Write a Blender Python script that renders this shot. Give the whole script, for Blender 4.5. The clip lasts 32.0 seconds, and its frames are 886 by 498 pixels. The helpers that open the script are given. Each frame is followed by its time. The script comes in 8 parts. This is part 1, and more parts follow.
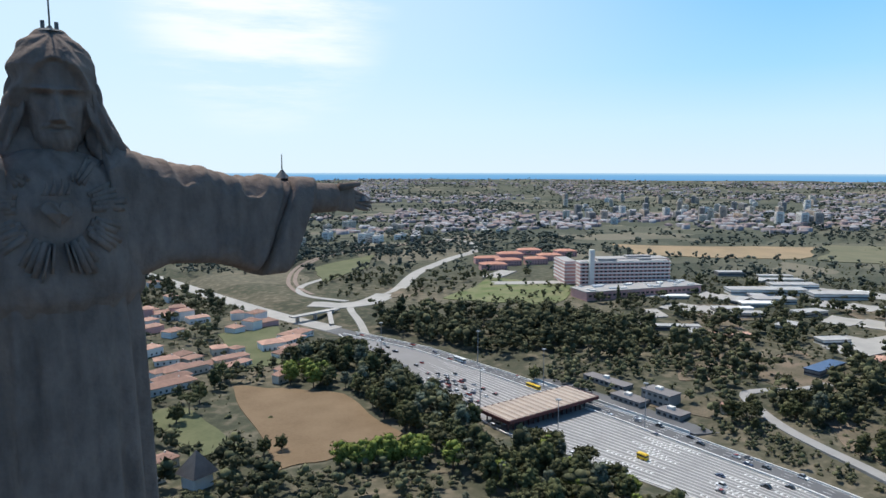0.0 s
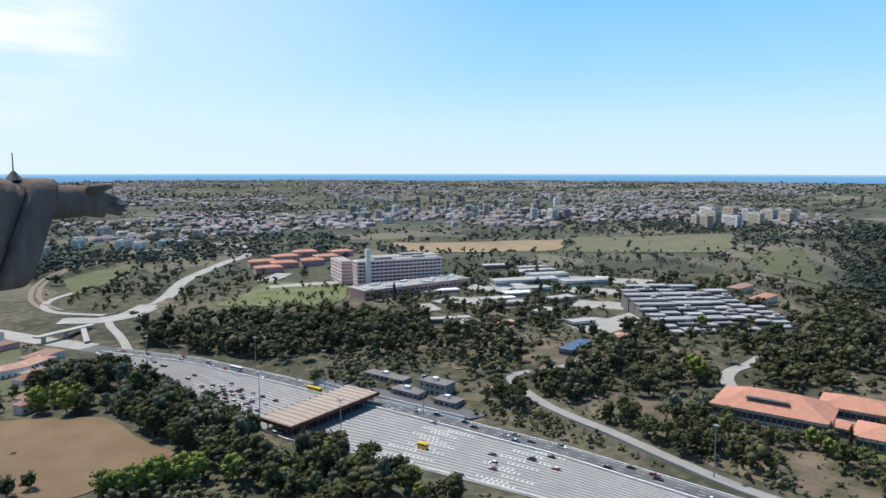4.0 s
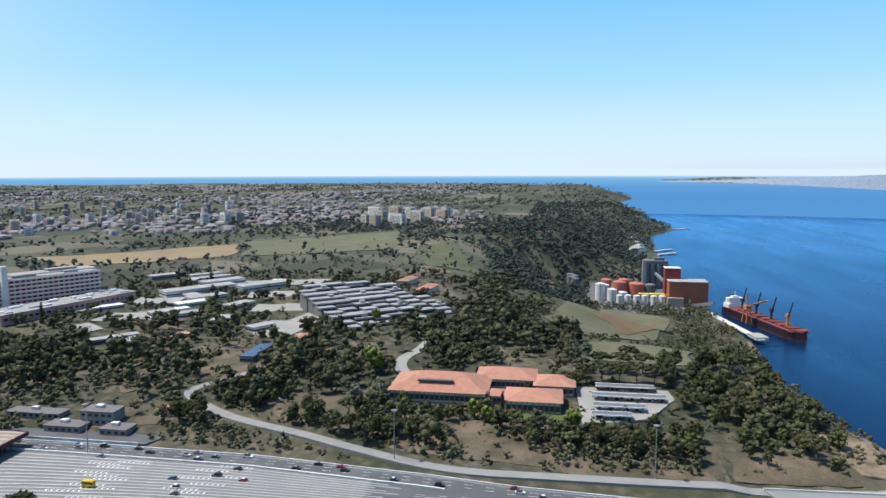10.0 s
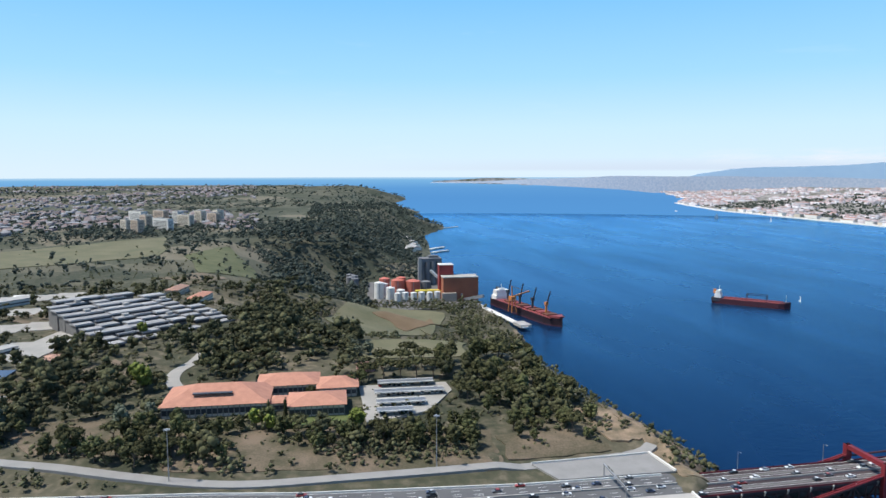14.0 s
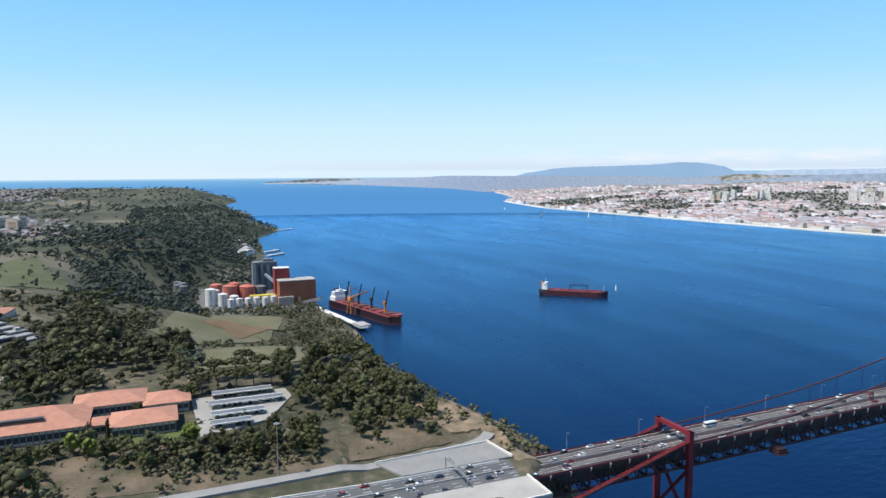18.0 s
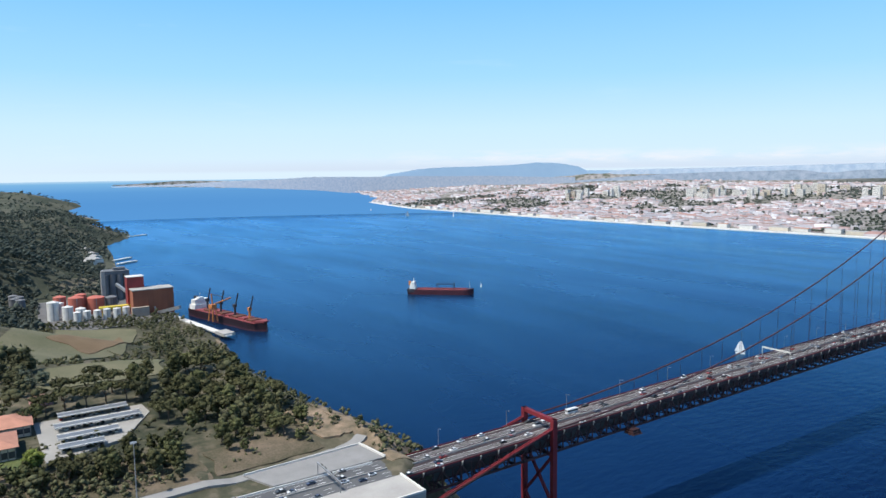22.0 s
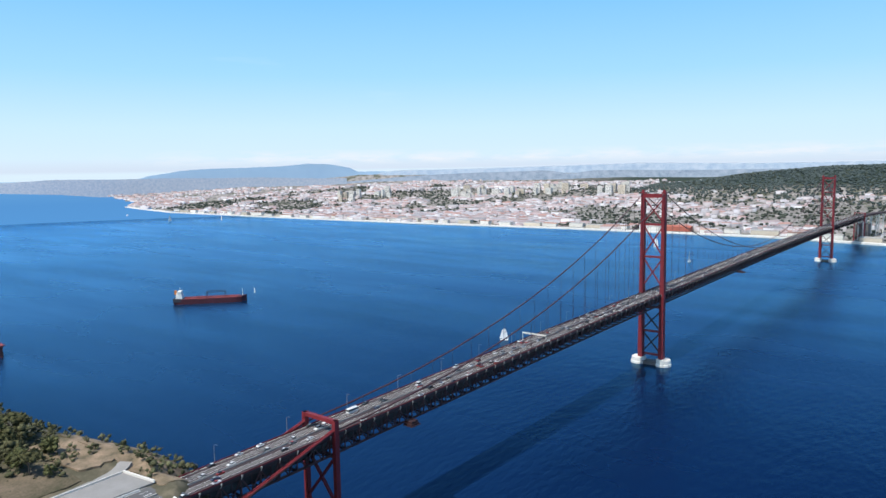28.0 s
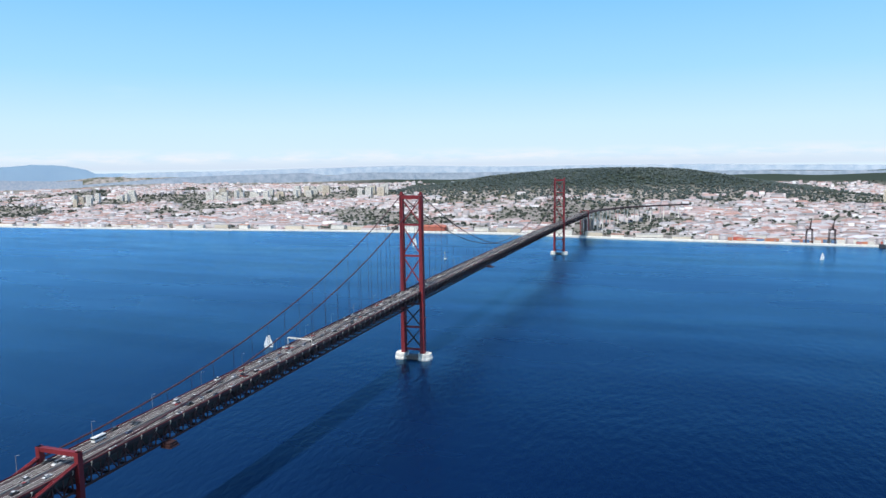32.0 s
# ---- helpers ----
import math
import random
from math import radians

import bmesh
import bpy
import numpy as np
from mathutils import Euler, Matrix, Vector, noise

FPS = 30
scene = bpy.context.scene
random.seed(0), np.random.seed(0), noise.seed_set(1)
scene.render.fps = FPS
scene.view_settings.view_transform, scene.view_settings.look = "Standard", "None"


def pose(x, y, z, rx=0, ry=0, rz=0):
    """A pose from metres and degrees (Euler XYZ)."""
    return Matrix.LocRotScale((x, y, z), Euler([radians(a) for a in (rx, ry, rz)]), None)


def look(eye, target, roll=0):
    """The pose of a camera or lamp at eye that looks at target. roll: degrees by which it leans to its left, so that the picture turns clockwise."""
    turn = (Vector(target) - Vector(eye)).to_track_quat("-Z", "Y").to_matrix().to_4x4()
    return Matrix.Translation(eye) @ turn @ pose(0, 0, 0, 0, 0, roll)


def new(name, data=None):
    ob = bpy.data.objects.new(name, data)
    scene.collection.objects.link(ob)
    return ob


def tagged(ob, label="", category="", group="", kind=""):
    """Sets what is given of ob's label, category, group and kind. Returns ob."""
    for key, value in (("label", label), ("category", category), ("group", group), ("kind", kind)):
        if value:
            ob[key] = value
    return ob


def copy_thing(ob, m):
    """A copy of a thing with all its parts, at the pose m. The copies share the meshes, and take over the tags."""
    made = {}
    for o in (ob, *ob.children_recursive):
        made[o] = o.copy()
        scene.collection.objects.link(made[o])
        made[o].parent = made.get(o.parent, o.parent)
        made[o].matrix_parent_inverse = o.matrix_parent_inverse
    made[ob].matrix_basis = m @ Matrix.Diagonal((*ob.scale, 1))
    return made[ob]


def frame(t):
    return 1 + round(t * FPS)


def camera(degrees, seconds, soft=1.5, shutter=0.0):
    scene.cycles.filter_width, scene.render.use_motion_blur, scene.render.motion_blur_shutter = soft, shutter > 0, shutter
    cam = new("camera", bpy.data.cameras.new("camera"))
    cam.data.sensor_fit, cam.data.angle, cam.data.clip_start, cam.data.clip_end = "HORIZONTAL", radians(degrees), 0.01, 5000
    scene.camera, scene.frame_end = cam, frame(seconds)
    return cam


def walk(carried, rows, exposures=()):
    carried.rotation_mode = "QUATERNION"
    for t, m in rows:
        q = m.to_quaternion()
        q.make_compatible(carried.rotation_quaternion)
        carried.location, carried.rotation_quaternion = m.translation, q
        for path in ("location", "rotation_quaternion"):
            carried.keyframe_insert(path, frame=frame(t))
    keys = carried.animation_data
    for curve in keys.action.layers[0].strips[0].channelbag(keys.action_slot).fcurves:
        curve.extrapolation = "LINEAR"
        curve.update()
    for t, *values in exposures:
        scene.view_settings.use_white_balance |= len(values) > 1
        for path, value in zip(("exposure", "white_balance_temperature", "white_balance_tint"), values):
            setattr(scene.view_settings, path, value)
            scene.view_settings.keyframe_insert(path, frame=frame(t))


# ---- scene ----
# The camera hangs beside the statue, 217.5 m above the river, and turns from south to north.
# x points west along the river, y points south along the motorway (the bridge lies on x = 0), z = 0 is the river.
EXPO = 0.05
LOW_0 = (6.2, 7.5, 8.5)
LOW_1 = (5.2, 7.3, 9.0)
LOW_2 = (3.3, 6.3, 9.2)
LOW_3 = (1.6, 4.8, 9.0)
LOW_4 = (0.7, 2.4, 6.0)
# glow colours of the far sea, with haze painted in towards the horizon
SEA_HAZE_STOPS = ((0.0, (0.098, 0.315, 0.68)), (0.3, (0.096, 0.305, 0.66)), (0.6, (0.115, 0.335, 0.68)), (0.9, (0.20, 0.46, 0.76)), (1.0, (0.46, 0.68, 0.87)))
SKY_STRENGTH = 0.115
SUN_POWER = 4.9
WATER_A = (0.0006, 0.0062, 0.031)
WATER_B = (0.0015, 0.0118, 0.050)
WATER_TINT = (0.38, 0.73, 1.0)
WATER_IOR = 1.22
cam = camera(64.78, 32.0, soft=1.5)
PATH = [
    (0.0, pose(-288.800, 252.600, 217.5, 83.342, -0.042, -36.250)),
    (0.5, pose(-288.784, 252.588, 217.5, 83.333, -0.078, -38.382)),
    (1.0, pose(-288.768, 252.576, 217.5, 83.330, -0.100, -40.511)),
    (1.5, pose(-288.752, 252.564, 217.5, 83.332, -0.111, -42.651)),
    (2.0, pose(-288.735, 252.553, 217.5, 83.340, -0.111, -44.829)),
    (2.5, pose(-288.719, 252.541, 217.5, 83.354, -0.104, -46.954)),
    (3.0, pose(-288.703, 252.529, 217.5, 83.370, -0.092, -49.119)),
    (3.5, pose(-288.687, 252.517, 217.5, 83.388, -0.076, -51.266)),
    (4.0, pose(-288.687, 252.517, 217.5, 83.407, -0.056, -54.550)),
    (4.5, pose(-288.687, 252.517, 217.5, 83.427, -0.031, -56.694)),
    (6.5, pose(-288.687, 252.517, 217.5, 83.502, 0.079, -65.743)),
    (7.0, pose(-288.687, 252.517, 217.5, 83.516, 0.089, -67.887)),
    (7.5, pose(-288.687, 252.517, 217.5, 83.528, 0.094, -70.033)),
    (8.0, pose(-288.687, 252.517, 217.5, 83.539, 0.094, -72.161)),
    (8.5, pose(-288.687, 252.517, 217.5, 83.549, 0.091, -74.303)),
    (9.0, pose(-288.687, 252.517, 217.5, 83.561, 0.090, -76.444)),
    (9.5, pose(-288.687, 252.517, 217.5, 83.577, 0.094, -78.565)),
    (10.0, pose(-288.687, 252.517, 217.5, 83.596, 0.101, -80.842)),
    (10.5, pose(-288.687, 252.517, 217.5, 83.617, 0.110, -83.963)),
    (11.0, pose(-288.687, 252.517, 217.5, 83.639, 0.117, -86.100)),
    (11.5, pose(-288.687, 252.517, 217.5, 83.659, 0.119, -88.678)),
    (12.0, pose(-288.687, 252.517, 217.5, 83.673, 0.115, -90.714)),
    (12.5, pose(-288.687, 252.517, 217.5, 83.682, 0.102, -92.727)),
    (13.0, pose(-288.687, 252.517, 217.5, 83.686, 0.085, -95.537)),
    (13.5, pose(-288.687, 252.517, 217.5, 83.687, 0.072, -97.374)),
    (14.0, pose(-288.687, 252.517, 217.5, 83.688, 0.067, -98.971)),
    (14.5, pose(-288.687, 252.517, 217.5, 83.688, 0.071, -101.497)),
    (16.5, pose(-288.687, 252.517, 217.5, 83.676, 0.213, -107.984)),
    (17.0, pose(-288.687, 252.517, 217.5, 83.675, 0.260, -109.393)),
    (17.5, pose(-288.687, 252.517, 217.5, 83.674, 0.304, -111.086)),
    (18.0, pose(-288.687, 252.517, 217.5, 83.673, 0.348, -112.383)),
    (18.5, pose(-288.687, 252.517, 217.5, 83.670, 0.391, -113.281)),
    (19.0, pose(-288.687, 252.517, 217.5, 83.666, 0.434, -114.841)),
    (19.5, pose(-288.687, 252.517, 217.5, 83.662, 0.479, -116.776)),
    (20.0, pose(-288.687, 252.517, 217.5, 83.658, 0.524, -118.408)),
    (20.5, pose(-288.687, 252.517, 217.5, 83.655, 0.567, -119.827)),
    (21.0, pose(-288.687, 252.517, 217.5, 83.652, 0.606, -121.051)),
    (21.5, pose(-288.687, 252.517, 217.5, 83.650, 0.640, -122.166)),
    (22.0, pose(-288.687, 252.517, 217.5, 83.647, 0.671, -123.342)),
    (22.5, pose(-288.687, 252.517, 217.5, 83.642, 0.701, -124.545)),
    (23.0, pose(-288.687, 252.517, 217.5, 83.634, 0.735, -125.688)),
    (23.5, pose(-288.687, 252.517, 217.5, 83.622, 0.774, -126.901)),
    (24.0, pose(-288.687, 252.517, 217.5, 83.607, 0.817, -128.475)),
    (24.5, pose(-288.687, 252.517, 217.5, 83.590, 0.856, -130.123)),
    (25.0, pose(-288.687, 252.517, 217.5, 83.574, 0.887, -131.783)),
    (25.5, pose(-288.687, 252.517, 217.5, 83.559, 0.908, -133.460)),
    (27.5, pose(-288.687, 252.517, 217.5, 83.518, 0.866, -140.059)),
    (28.0, pose(-288.687, 252.517, 217.5, 83.505, 0.845, -141.816)),
    (28.5, pose(-288.687, 252.517, 217.5, 83.490, 0.822, -143.697)),
    (29.0, pose(-288.687, 252.517, 217.5, 83.475, 0.797, -145.669)),
    (29.5, pose(-288.687, 252.517, 217.5, 83.459, 0.773, -148.069)),
    (30.0, pose(-288.687, 252.517, 217.5, 83.445, 0.752, -151.560)),
    (30.5, pose(-288.687, 252.517, 217.5, 83.435, 0.735, -154.192)),
    (31.0, pose(-288.687, 252.517, 217.5, 83.431, 0.720, -156.796)),
    (31.5, pose(-288.687, 252.517, 217.5, 83.434, 0.703, -159.020)),
    (32.0, pose(-288.687, 252.517, 217.5, 83.446, 0.679, -161.207)),
]

walk(cam, PATH, exposures=[(0, EXPO), (32, EXPO)])

# ---- world and sun ----
SUN_EL, SUN_AZ = 61.0, 3.0
world = bpy.data.worlds.new("world")
scene.world = world
world.use_nodes = True
wn, wl = world.node_tree.nodes, world.node_tree.links
bg = wn["Background"]
sky = wn.new("ShaderNodeTexSky")
sky.sky_type = "NISHITA"
sky.sun_disc = False
sky.sun_elevation = radians(SUN_EL)
sky.sun_rotation = radians(SUN_AZ)
sky.altitude = 200
sky.air_density, sky.dust_density, sky.ozone_density = 1.0, 0.0, 3.0
tc = wn.new("ShaderNodeTexCoord")
sep = wn.new("ShaderNodeSeparateXYZ")
wl.new(tc.outputs["Generated"], sep.inputs[0])


def sky_ramp(stops):
    r = wn.new("ShaderNodeValToRGB")
    for k, (p, c) in enumerate(stops):
        el = r.color_ramp.elements[k] if k < 2 else r.color_ramp.elements.new(p)
        el.position, el.color = p, (*c, 1)
    wl.new(sep.outputs["Z"], r.inputs["Fac"])
    return r.outputs["Color"]


def sky_mix(fac, a, b):
    m = wn.new("ShaderNodeMixRGB")
    for sock, src in zip(m.inputs, (fac, a, b)):
        if isinstance(src, tuple):
            sock.default_value = src
        else:
            wl.new(src, sock)
    return m.outputs[0]


def sky_noise(scale, detail, stretch, rot, lo, hi):
    mp = wn.new("ShaderNodeMapping")
    mp.inputs["Rotation"].default_value = rot
    mp.inputs["Scale"].default_value = stretch
    wl.new(tc.outputs["Generated"], mp.inputs["Vector"])
    t = wn.new("ShaderNodeTexNoise")
    t.inputs["Scale"].default_value, t.inputs["Detail"].default_value, t.inputs["Roughness"].default_value = scale, detail, 0.62
    wl.new(mp.outputs[0], t.inputs["Vector"])
    r = wn.new("ShaderNodeMapRange")
    r.inputs["From Min"].default_value, r.inputs["From Max"].default_value = lo, hi
    wl.new(t.outputs["Fac"], r.inputs["Value"])
    return r.outputs[0]


def sky_math(op, a, b):
    m = wn.new("ShaderNodeMath")
    m.operation = op
    for sock, src in zip(m.inputs, (a, b)):
        if isinstance(src, float):
            sock.default_value = src
        else:
            wl.new(src, sock)
    return m.outputs[0]


def towards(azimuth, elevation, lo, hi):
    """1 near a direction of the sky, falling to 0 away from it."""
    v = wn.new("ShaderNodeVectorMath")
    v.operation = "DOT_PRODUCT"
    a, e = radians(azimuth), radians(elevation)
    v.inputs[1].default_value = (math.sin(a) * math.cos(e), math.cos(a) * math.cos(e), math.sin(e))
    wl.new(tc.outputs["Generated"], v.inputs[0])
    r = wn.new("ShaderNodeMapRange")
    r.interpolation_type = "SMOOTHSTEP"
    r.inputs["From Min"].default_value, r.inputs["From Max"].default_value = lo, hi
    wl.new(v.outputs["Value"], r.inputs["Value"])
    return r.outputs[0]


# hazy lower sky over the clear sky above
low = sky_ramp([(0.0, LOW_0), (0.06, LOW_1), (0.13, LOW_2), (0.26, LOW_3), (0.5, LOW_4)])
fac = sky_ramp([(0.0, (1, 1, 1)), (0.45, (0.9,) * 3), (0.8, (0.0,) * 3)])
clear = sky_mix(fac, sky.outputs[0], low)
# a wisp of cirrus in the south, and a low bank of cloud far off in the north
wisp = sky_math("MULTIPLY", sky_noise(1.7, 9.0, (1.2, 3.0, 11.0), (0.1, 0.3, radians(25)), 0.44, 0.64), towards(22, 12.5, 0.981, 0.9985))
bank = sky_math("MULTIPLY", sky_noise(5.0, 8.0, (3.0, 3.0, 16.0), (0, 0, 0), 0.40, 0.62), sky_math("MULTIPLY", towards(158, 1.2, 0.70, 0.88), sky_ramp([(0.008, (0.0,) * 3), (0.016, (0.9,) * 3), (0.022, (0.7,) * 3), (0.030, (0, 0, 0))])))
streak = sky_math("MULTIPLY", sky_noise(1.6, 7.0, (2.2, 4.0, 24.0), (0, 0, radians(20)), 0.62, 0.88), 0.10)
glow = sky_math("MULTIPLY", towards(3, 25, 0.5, 1.0), 0.75)
clear = sky_mix(glow, clear, (6.6, 8.0, 9.0, 1))
high = sky_ramp([(0.24, (0.0,) * 3), (0.46, (1.0,) * 3)])
away = sky_math("MULTIPLY", sky_math("MULTIPLY", towards(178, 30, 0.35, 0.95), high), 0.85)
clear = sky_mix(away, clear, (0.2, 1.05, 3.2, 1))
side = sky_math("MULTIPLY", sky_math("MULTIPLY", towards(92, 30, 0.55, 1.0), high), 0.6)
clear = sky_mix(side, clear, (2.6, 5.6, 9.0, 1))
c1 = sky_mix(sky_math("MULTIPLY", wisp, 0.9), clear, (8.6, 9.0, 9.4, 1))
haze = sky_math("MULTIPLY", towards(150, 0.6, 0.45, 0.85), sky_ramp([(-0.02, (0.0,) * 3), (0.0, (0.8,) * 3), (0.010, (0.5,) * 3), (0.020, (0, 0, 0))]))
c1 = sky_mix(haze, c1, (5.6, 6.3, 7.6, 1))
c2 = sky_mix(bank, c1, (7.3, 7.7, 8.3, 1))
c3 = sky_mix(streak, c2, (8.6, 9.0, 9.4, 1))
wl.new(c3, bg.inputs["Color"])
bg.inputs["Strength"].default_value = SKY_STRENGTH

sun_data = bpy.data.lights.new("sun", "SUN")
sun_data.energy, sun_data.angle, sun_data.color = SUN_POWER, radians(0.53), (1.0, 0.955, 0.885)
sun = new("sun", sun_data)
_e, _a = radians(SUN_EL), radians(SUN_AZ)
sun.matrix_world = look((0, 0, 900), Vector((0, 0, 900)) - Vector((math.sin(_a) * math.cos(_e), math.cos(_a) * math.cos(_e), math.sin(_e))))

# ---- building helpers ----
EYE = (-288.8, 252.6)     # where the camera stands on the plan
HEYE = 217.5
FAR, SQUEEZE = 3500.0, 1380.0


def squeeze(p):
    """Places farther than 3.5 km are drawn in radially to under 4.9 km, at the same bearing and height angle."""
    p = np.asarray(p, float).reshape(-1, 3).copy()
    dx, dy = p[:, 0] - EYE[0], p[:, 1] - EYE[1]
    d = np.hypot(dx, dy) + 1e-9
    z = p[:, 2] - d * d / 14.8e6
    d2 = np.where(d > FAR, FAR + SQUEEZE * (1 - np.exp(-(d - FAR) / 2600.0)), d)
    k = d2 / d
    return np.stack([EYE[0] + dx * k, EYE[1] + dy * k, HEYE + (z - HEYE) * k], 1)


def ss(a):
    a = np.clip(a, 0.0, 1.0)
    return a * a * (3 - 2 * a)


class Geo:
    """Collects faces for one mesh."""

    def __init__(self):
        self.v, self.f = [], []

    def add(self, verts, faces):
        n = len(self.v)
        self.v.extend([tuple(p) for p in verts])
        self.f.extend([tuple(n + i for i in q) for q in faces])
        return self

    def box(self, c, s, rz=0.0, taper=1.0):
        x, y, z = s[0] / 2, s[1] / 2, s[2] / 2
        cs, sn = math.cos(radians(rz)), math.sin(radians(rz))
        vs = []
        for k, h in ((1.0, -z), (taper, z)):
            for a, b in ((-x, -y), (x, -y), (x, y), (-x, y)):
                vs.append((c[0] + (a * cs - b * sn) * k, c[1] + (a * sn + b * cs) * k, c[2] + h))
        return self.add(vs, [(3, 2, 1, 0), (4, 5, 6, 7), (0, 1, 5, 4), (1, 2, 6, 5), (2, 3, 7, 6), (3, 0, 4, 7)])

    def slab(self, poly, z0, z1):
        n = len(poly)
        vs = [(x, y, z0) for x, y in poly] + [(x, y, z1) for x, y in poly]
        return self.add(vs, [tuple(range(n - 1, -1, -1)), tuple(range(n, 2 * n))] + [(i, (i + 1) % n, n + (i + 1) % n, n + i) for i in range(n)])

    def beam(self, p, q, w, h=None):
        p, q = Vector(p), Vector(q)
        h = h or w
        d = (q - p).normalized()
        up = Vector((0, 0, 1)) if abs(d.z) < 0.95 else Vector((0, 1, 0))
        a = d.cross(up).normalized() * (w / 2)
        b = a.cross(d).normalized() * (h / 2)
        vs = [p - a - b, p + a - b, p + a + b, p - a + b, q - a - b, q + a - b, q + a + b, q - a + b]
        return self.add(vs, [(3, 2, 1, 0), (4, 5, 6, 7), (0, 1, 5, 4), (1, 2, 6, 5), (2, 3, 7, 6), (3, 0, 4, 7)])

    def cyl(self, p, q, r0, r1=None, n=10, caps=True):
        r1 = r0 if r1 is None else r1
        p, q = Vector(p), Vector(q)
        d = (q - p).normalized()
        up = Vector((0, 0, 1)) if abs(d.z) < 0.95 else Vector((0, 1, 0))
        a = d.cross(up).normalized()
        b = a.cross(d)
        vs = []
        for c, r in ((p, r0), (q, r1)):
            for i in range(n):
                t = 2 * math.pi * i / n
                vs.append(c + a * (r * math.cos(t)) + b * (r * math.sin(t)))
        fs = [(i, (i + 1) % n, n + (i + 1) % n, n + i) for i in range(n)]
        fs = [f[::-1] for f in fs]
        if caps:
            fs += [tuple(range(n)), tuple(range(2 * n - 1, n - 1, -1))]
        return self.add(vs, fs)

    def tube(self, pts, r, n=6):
        rings = []
        for i, p in enumerate(pts):
            d = (Vector(pts[min(i + 1, len(pts) - 1)]) - Vector(pts[max(i - 1, 0)])).normalized()
            up = Vector((0, 0, 1)) if abs(d.z) < 0.95 else Vector((0, 1, 0))
            a = d.cross(up).normalized()
            b = a.cross(d)
            rings.append([Vector(p) + a * (r * math.cos(2 * math.pi * k / n)) + b * (r * math.sin(2 * math.pi * k / n)) for k in range(n)])
        return self.loft(rings)

    def loft(self, rings, caps=True):
        n = len(rings[0])
        vs = [p for r in rings for p in r]
        fs = []
        for j in range(len(rings) - 1):
            for i in range(n):
                k = (i + 1) % n
                fs.append((j * n + k, j * n + i, (j + 1) * n + i, (j + 1) * n + k))
        if caps:
            fs += [tuple(range(n)), tuple(len(vs) - 1 - i for i in range(n))]
        return self.add(vs, fs)

    def hip(self, c, s, z, h, over=0.5, rz=0.0, gable=False):
        """A hipped or gabled roof over a rectangle of size s at c."""
        x, y = s[0] / 2 + over, s[1] / 2 + over
        if x >= y:
            r = x if gable else x - y * 0.95
            ridge = [(-r, 0), (r, 0)]
        else:
            r = y if gable else y - x * 0.95
            ridge = [(0, -r), (0, r)]
        cs, sn = math.cos(radians(rz)), math.sin(radians(rz))
        pts = [(-x, -y, -0.25), (x, -y, -0.25), (x, y, -0.25), (-x, y, -0.25), (-x, -y, 0), (x, -y, 0), (x, y, 0), (-x, y, 0), (*ridge[0], h), (*ridge[1], h)]
        vs = [(c[0] + a * cs - b * sn, c[1] + a * sn + b * cs, z + k) for a, b, k in pts]
        sides = [(0, 1, 5, 4), (1, 2, 6, 5), (2, 3, 7, 6), (3, 0, 4, 7), (3, 2, 1, 0)]
        top = [(4, 5, 9, 8), (5, 6, 9), (6, 7, 8, 9), (7, 4, 8)] if x >= y else [(4, 5, 8), (5, 6, 9, 8), (6, 7, 9), (7, 4, 8, 9)]
        return self.add(vs, sides + top)

    def mesh(self, name):
        me = bpy.data.meshes.new(name)
        me.from_pydata([tuple(p) for p in self.v], [], self.f)
        me.update()
        return me


def raw_mesh(name, verts, faces, smooth=False):
    """A mesh from arrays; faces all have the same number of corners."""
    me = bpy.data.meshes.new(name)
    nf, k = faces.shape
    me.vertices.add(len(verts))
    me.vertices.foreach_set("co", np.asarray(verts, np.float32).ravel())
    me.loops.add(nf * k)
    me.loops.foreach_set("vertex_index", faces.astype(np.int32).ravel())
    me.polygons.add(nf)
    me.polygons.foreach_set("loop_start", np.arange(0, nf * k, k, dtype=np.int32))
    if smooth:
        me.polygons.foreach_set("use_smooth", np.ones(nf, bool))
    me.update(calc_edges=True)
    return me


def shade_smooth(me):
    me.polygons.foreach_set("use_smooth", np.ones(len(me.polygons), bool))
    return me


def thing(name, at=(0, 0, 0), rz=0.0, label="", category="", group="", kind=""):
    ob = new(name)
    ob.matrix_basis = pose(*at, 0, 0, rz)
    ob.empty_display_size = 0.5
    return tagged(ob, label, category, group, kind)


def part(name, geo, material, parent, label="", at=None, rz=0.0, smooth=False):
    """One mesh object under a thing or under a part; geo is a Geo or a mesh, in the parent's space."""
    me = geo.mesh(name) if isinstance(geo, Geo) else geo
    if material and not me.materials:
        me.materials.append(material)
    if smooth:
        shade_smooth(me)
    ob = new(name, me)
    ob.parent = parent
    if at:
        ob.matrix_basis = pose(*at, 0, 0, rz)
    return tagged(ob, label)


def single(name, geo, material, label="", category="", group="", kind="", at=(0, 0, 0), rz=0.0, smooth=False):
    """A thing that is one mesh."""
    me = geo.mesh(name) if isinstance(geo, Geo) else geo
    if material and not me.materials:
        me.materials.append(material)
    if smooth:
        shade_smooth(me)
    ob = new(name, me)
    ob.matrix_basis = pose(*at, 0, 0, rz)
    return tagged(ob, label, category, group, kind)


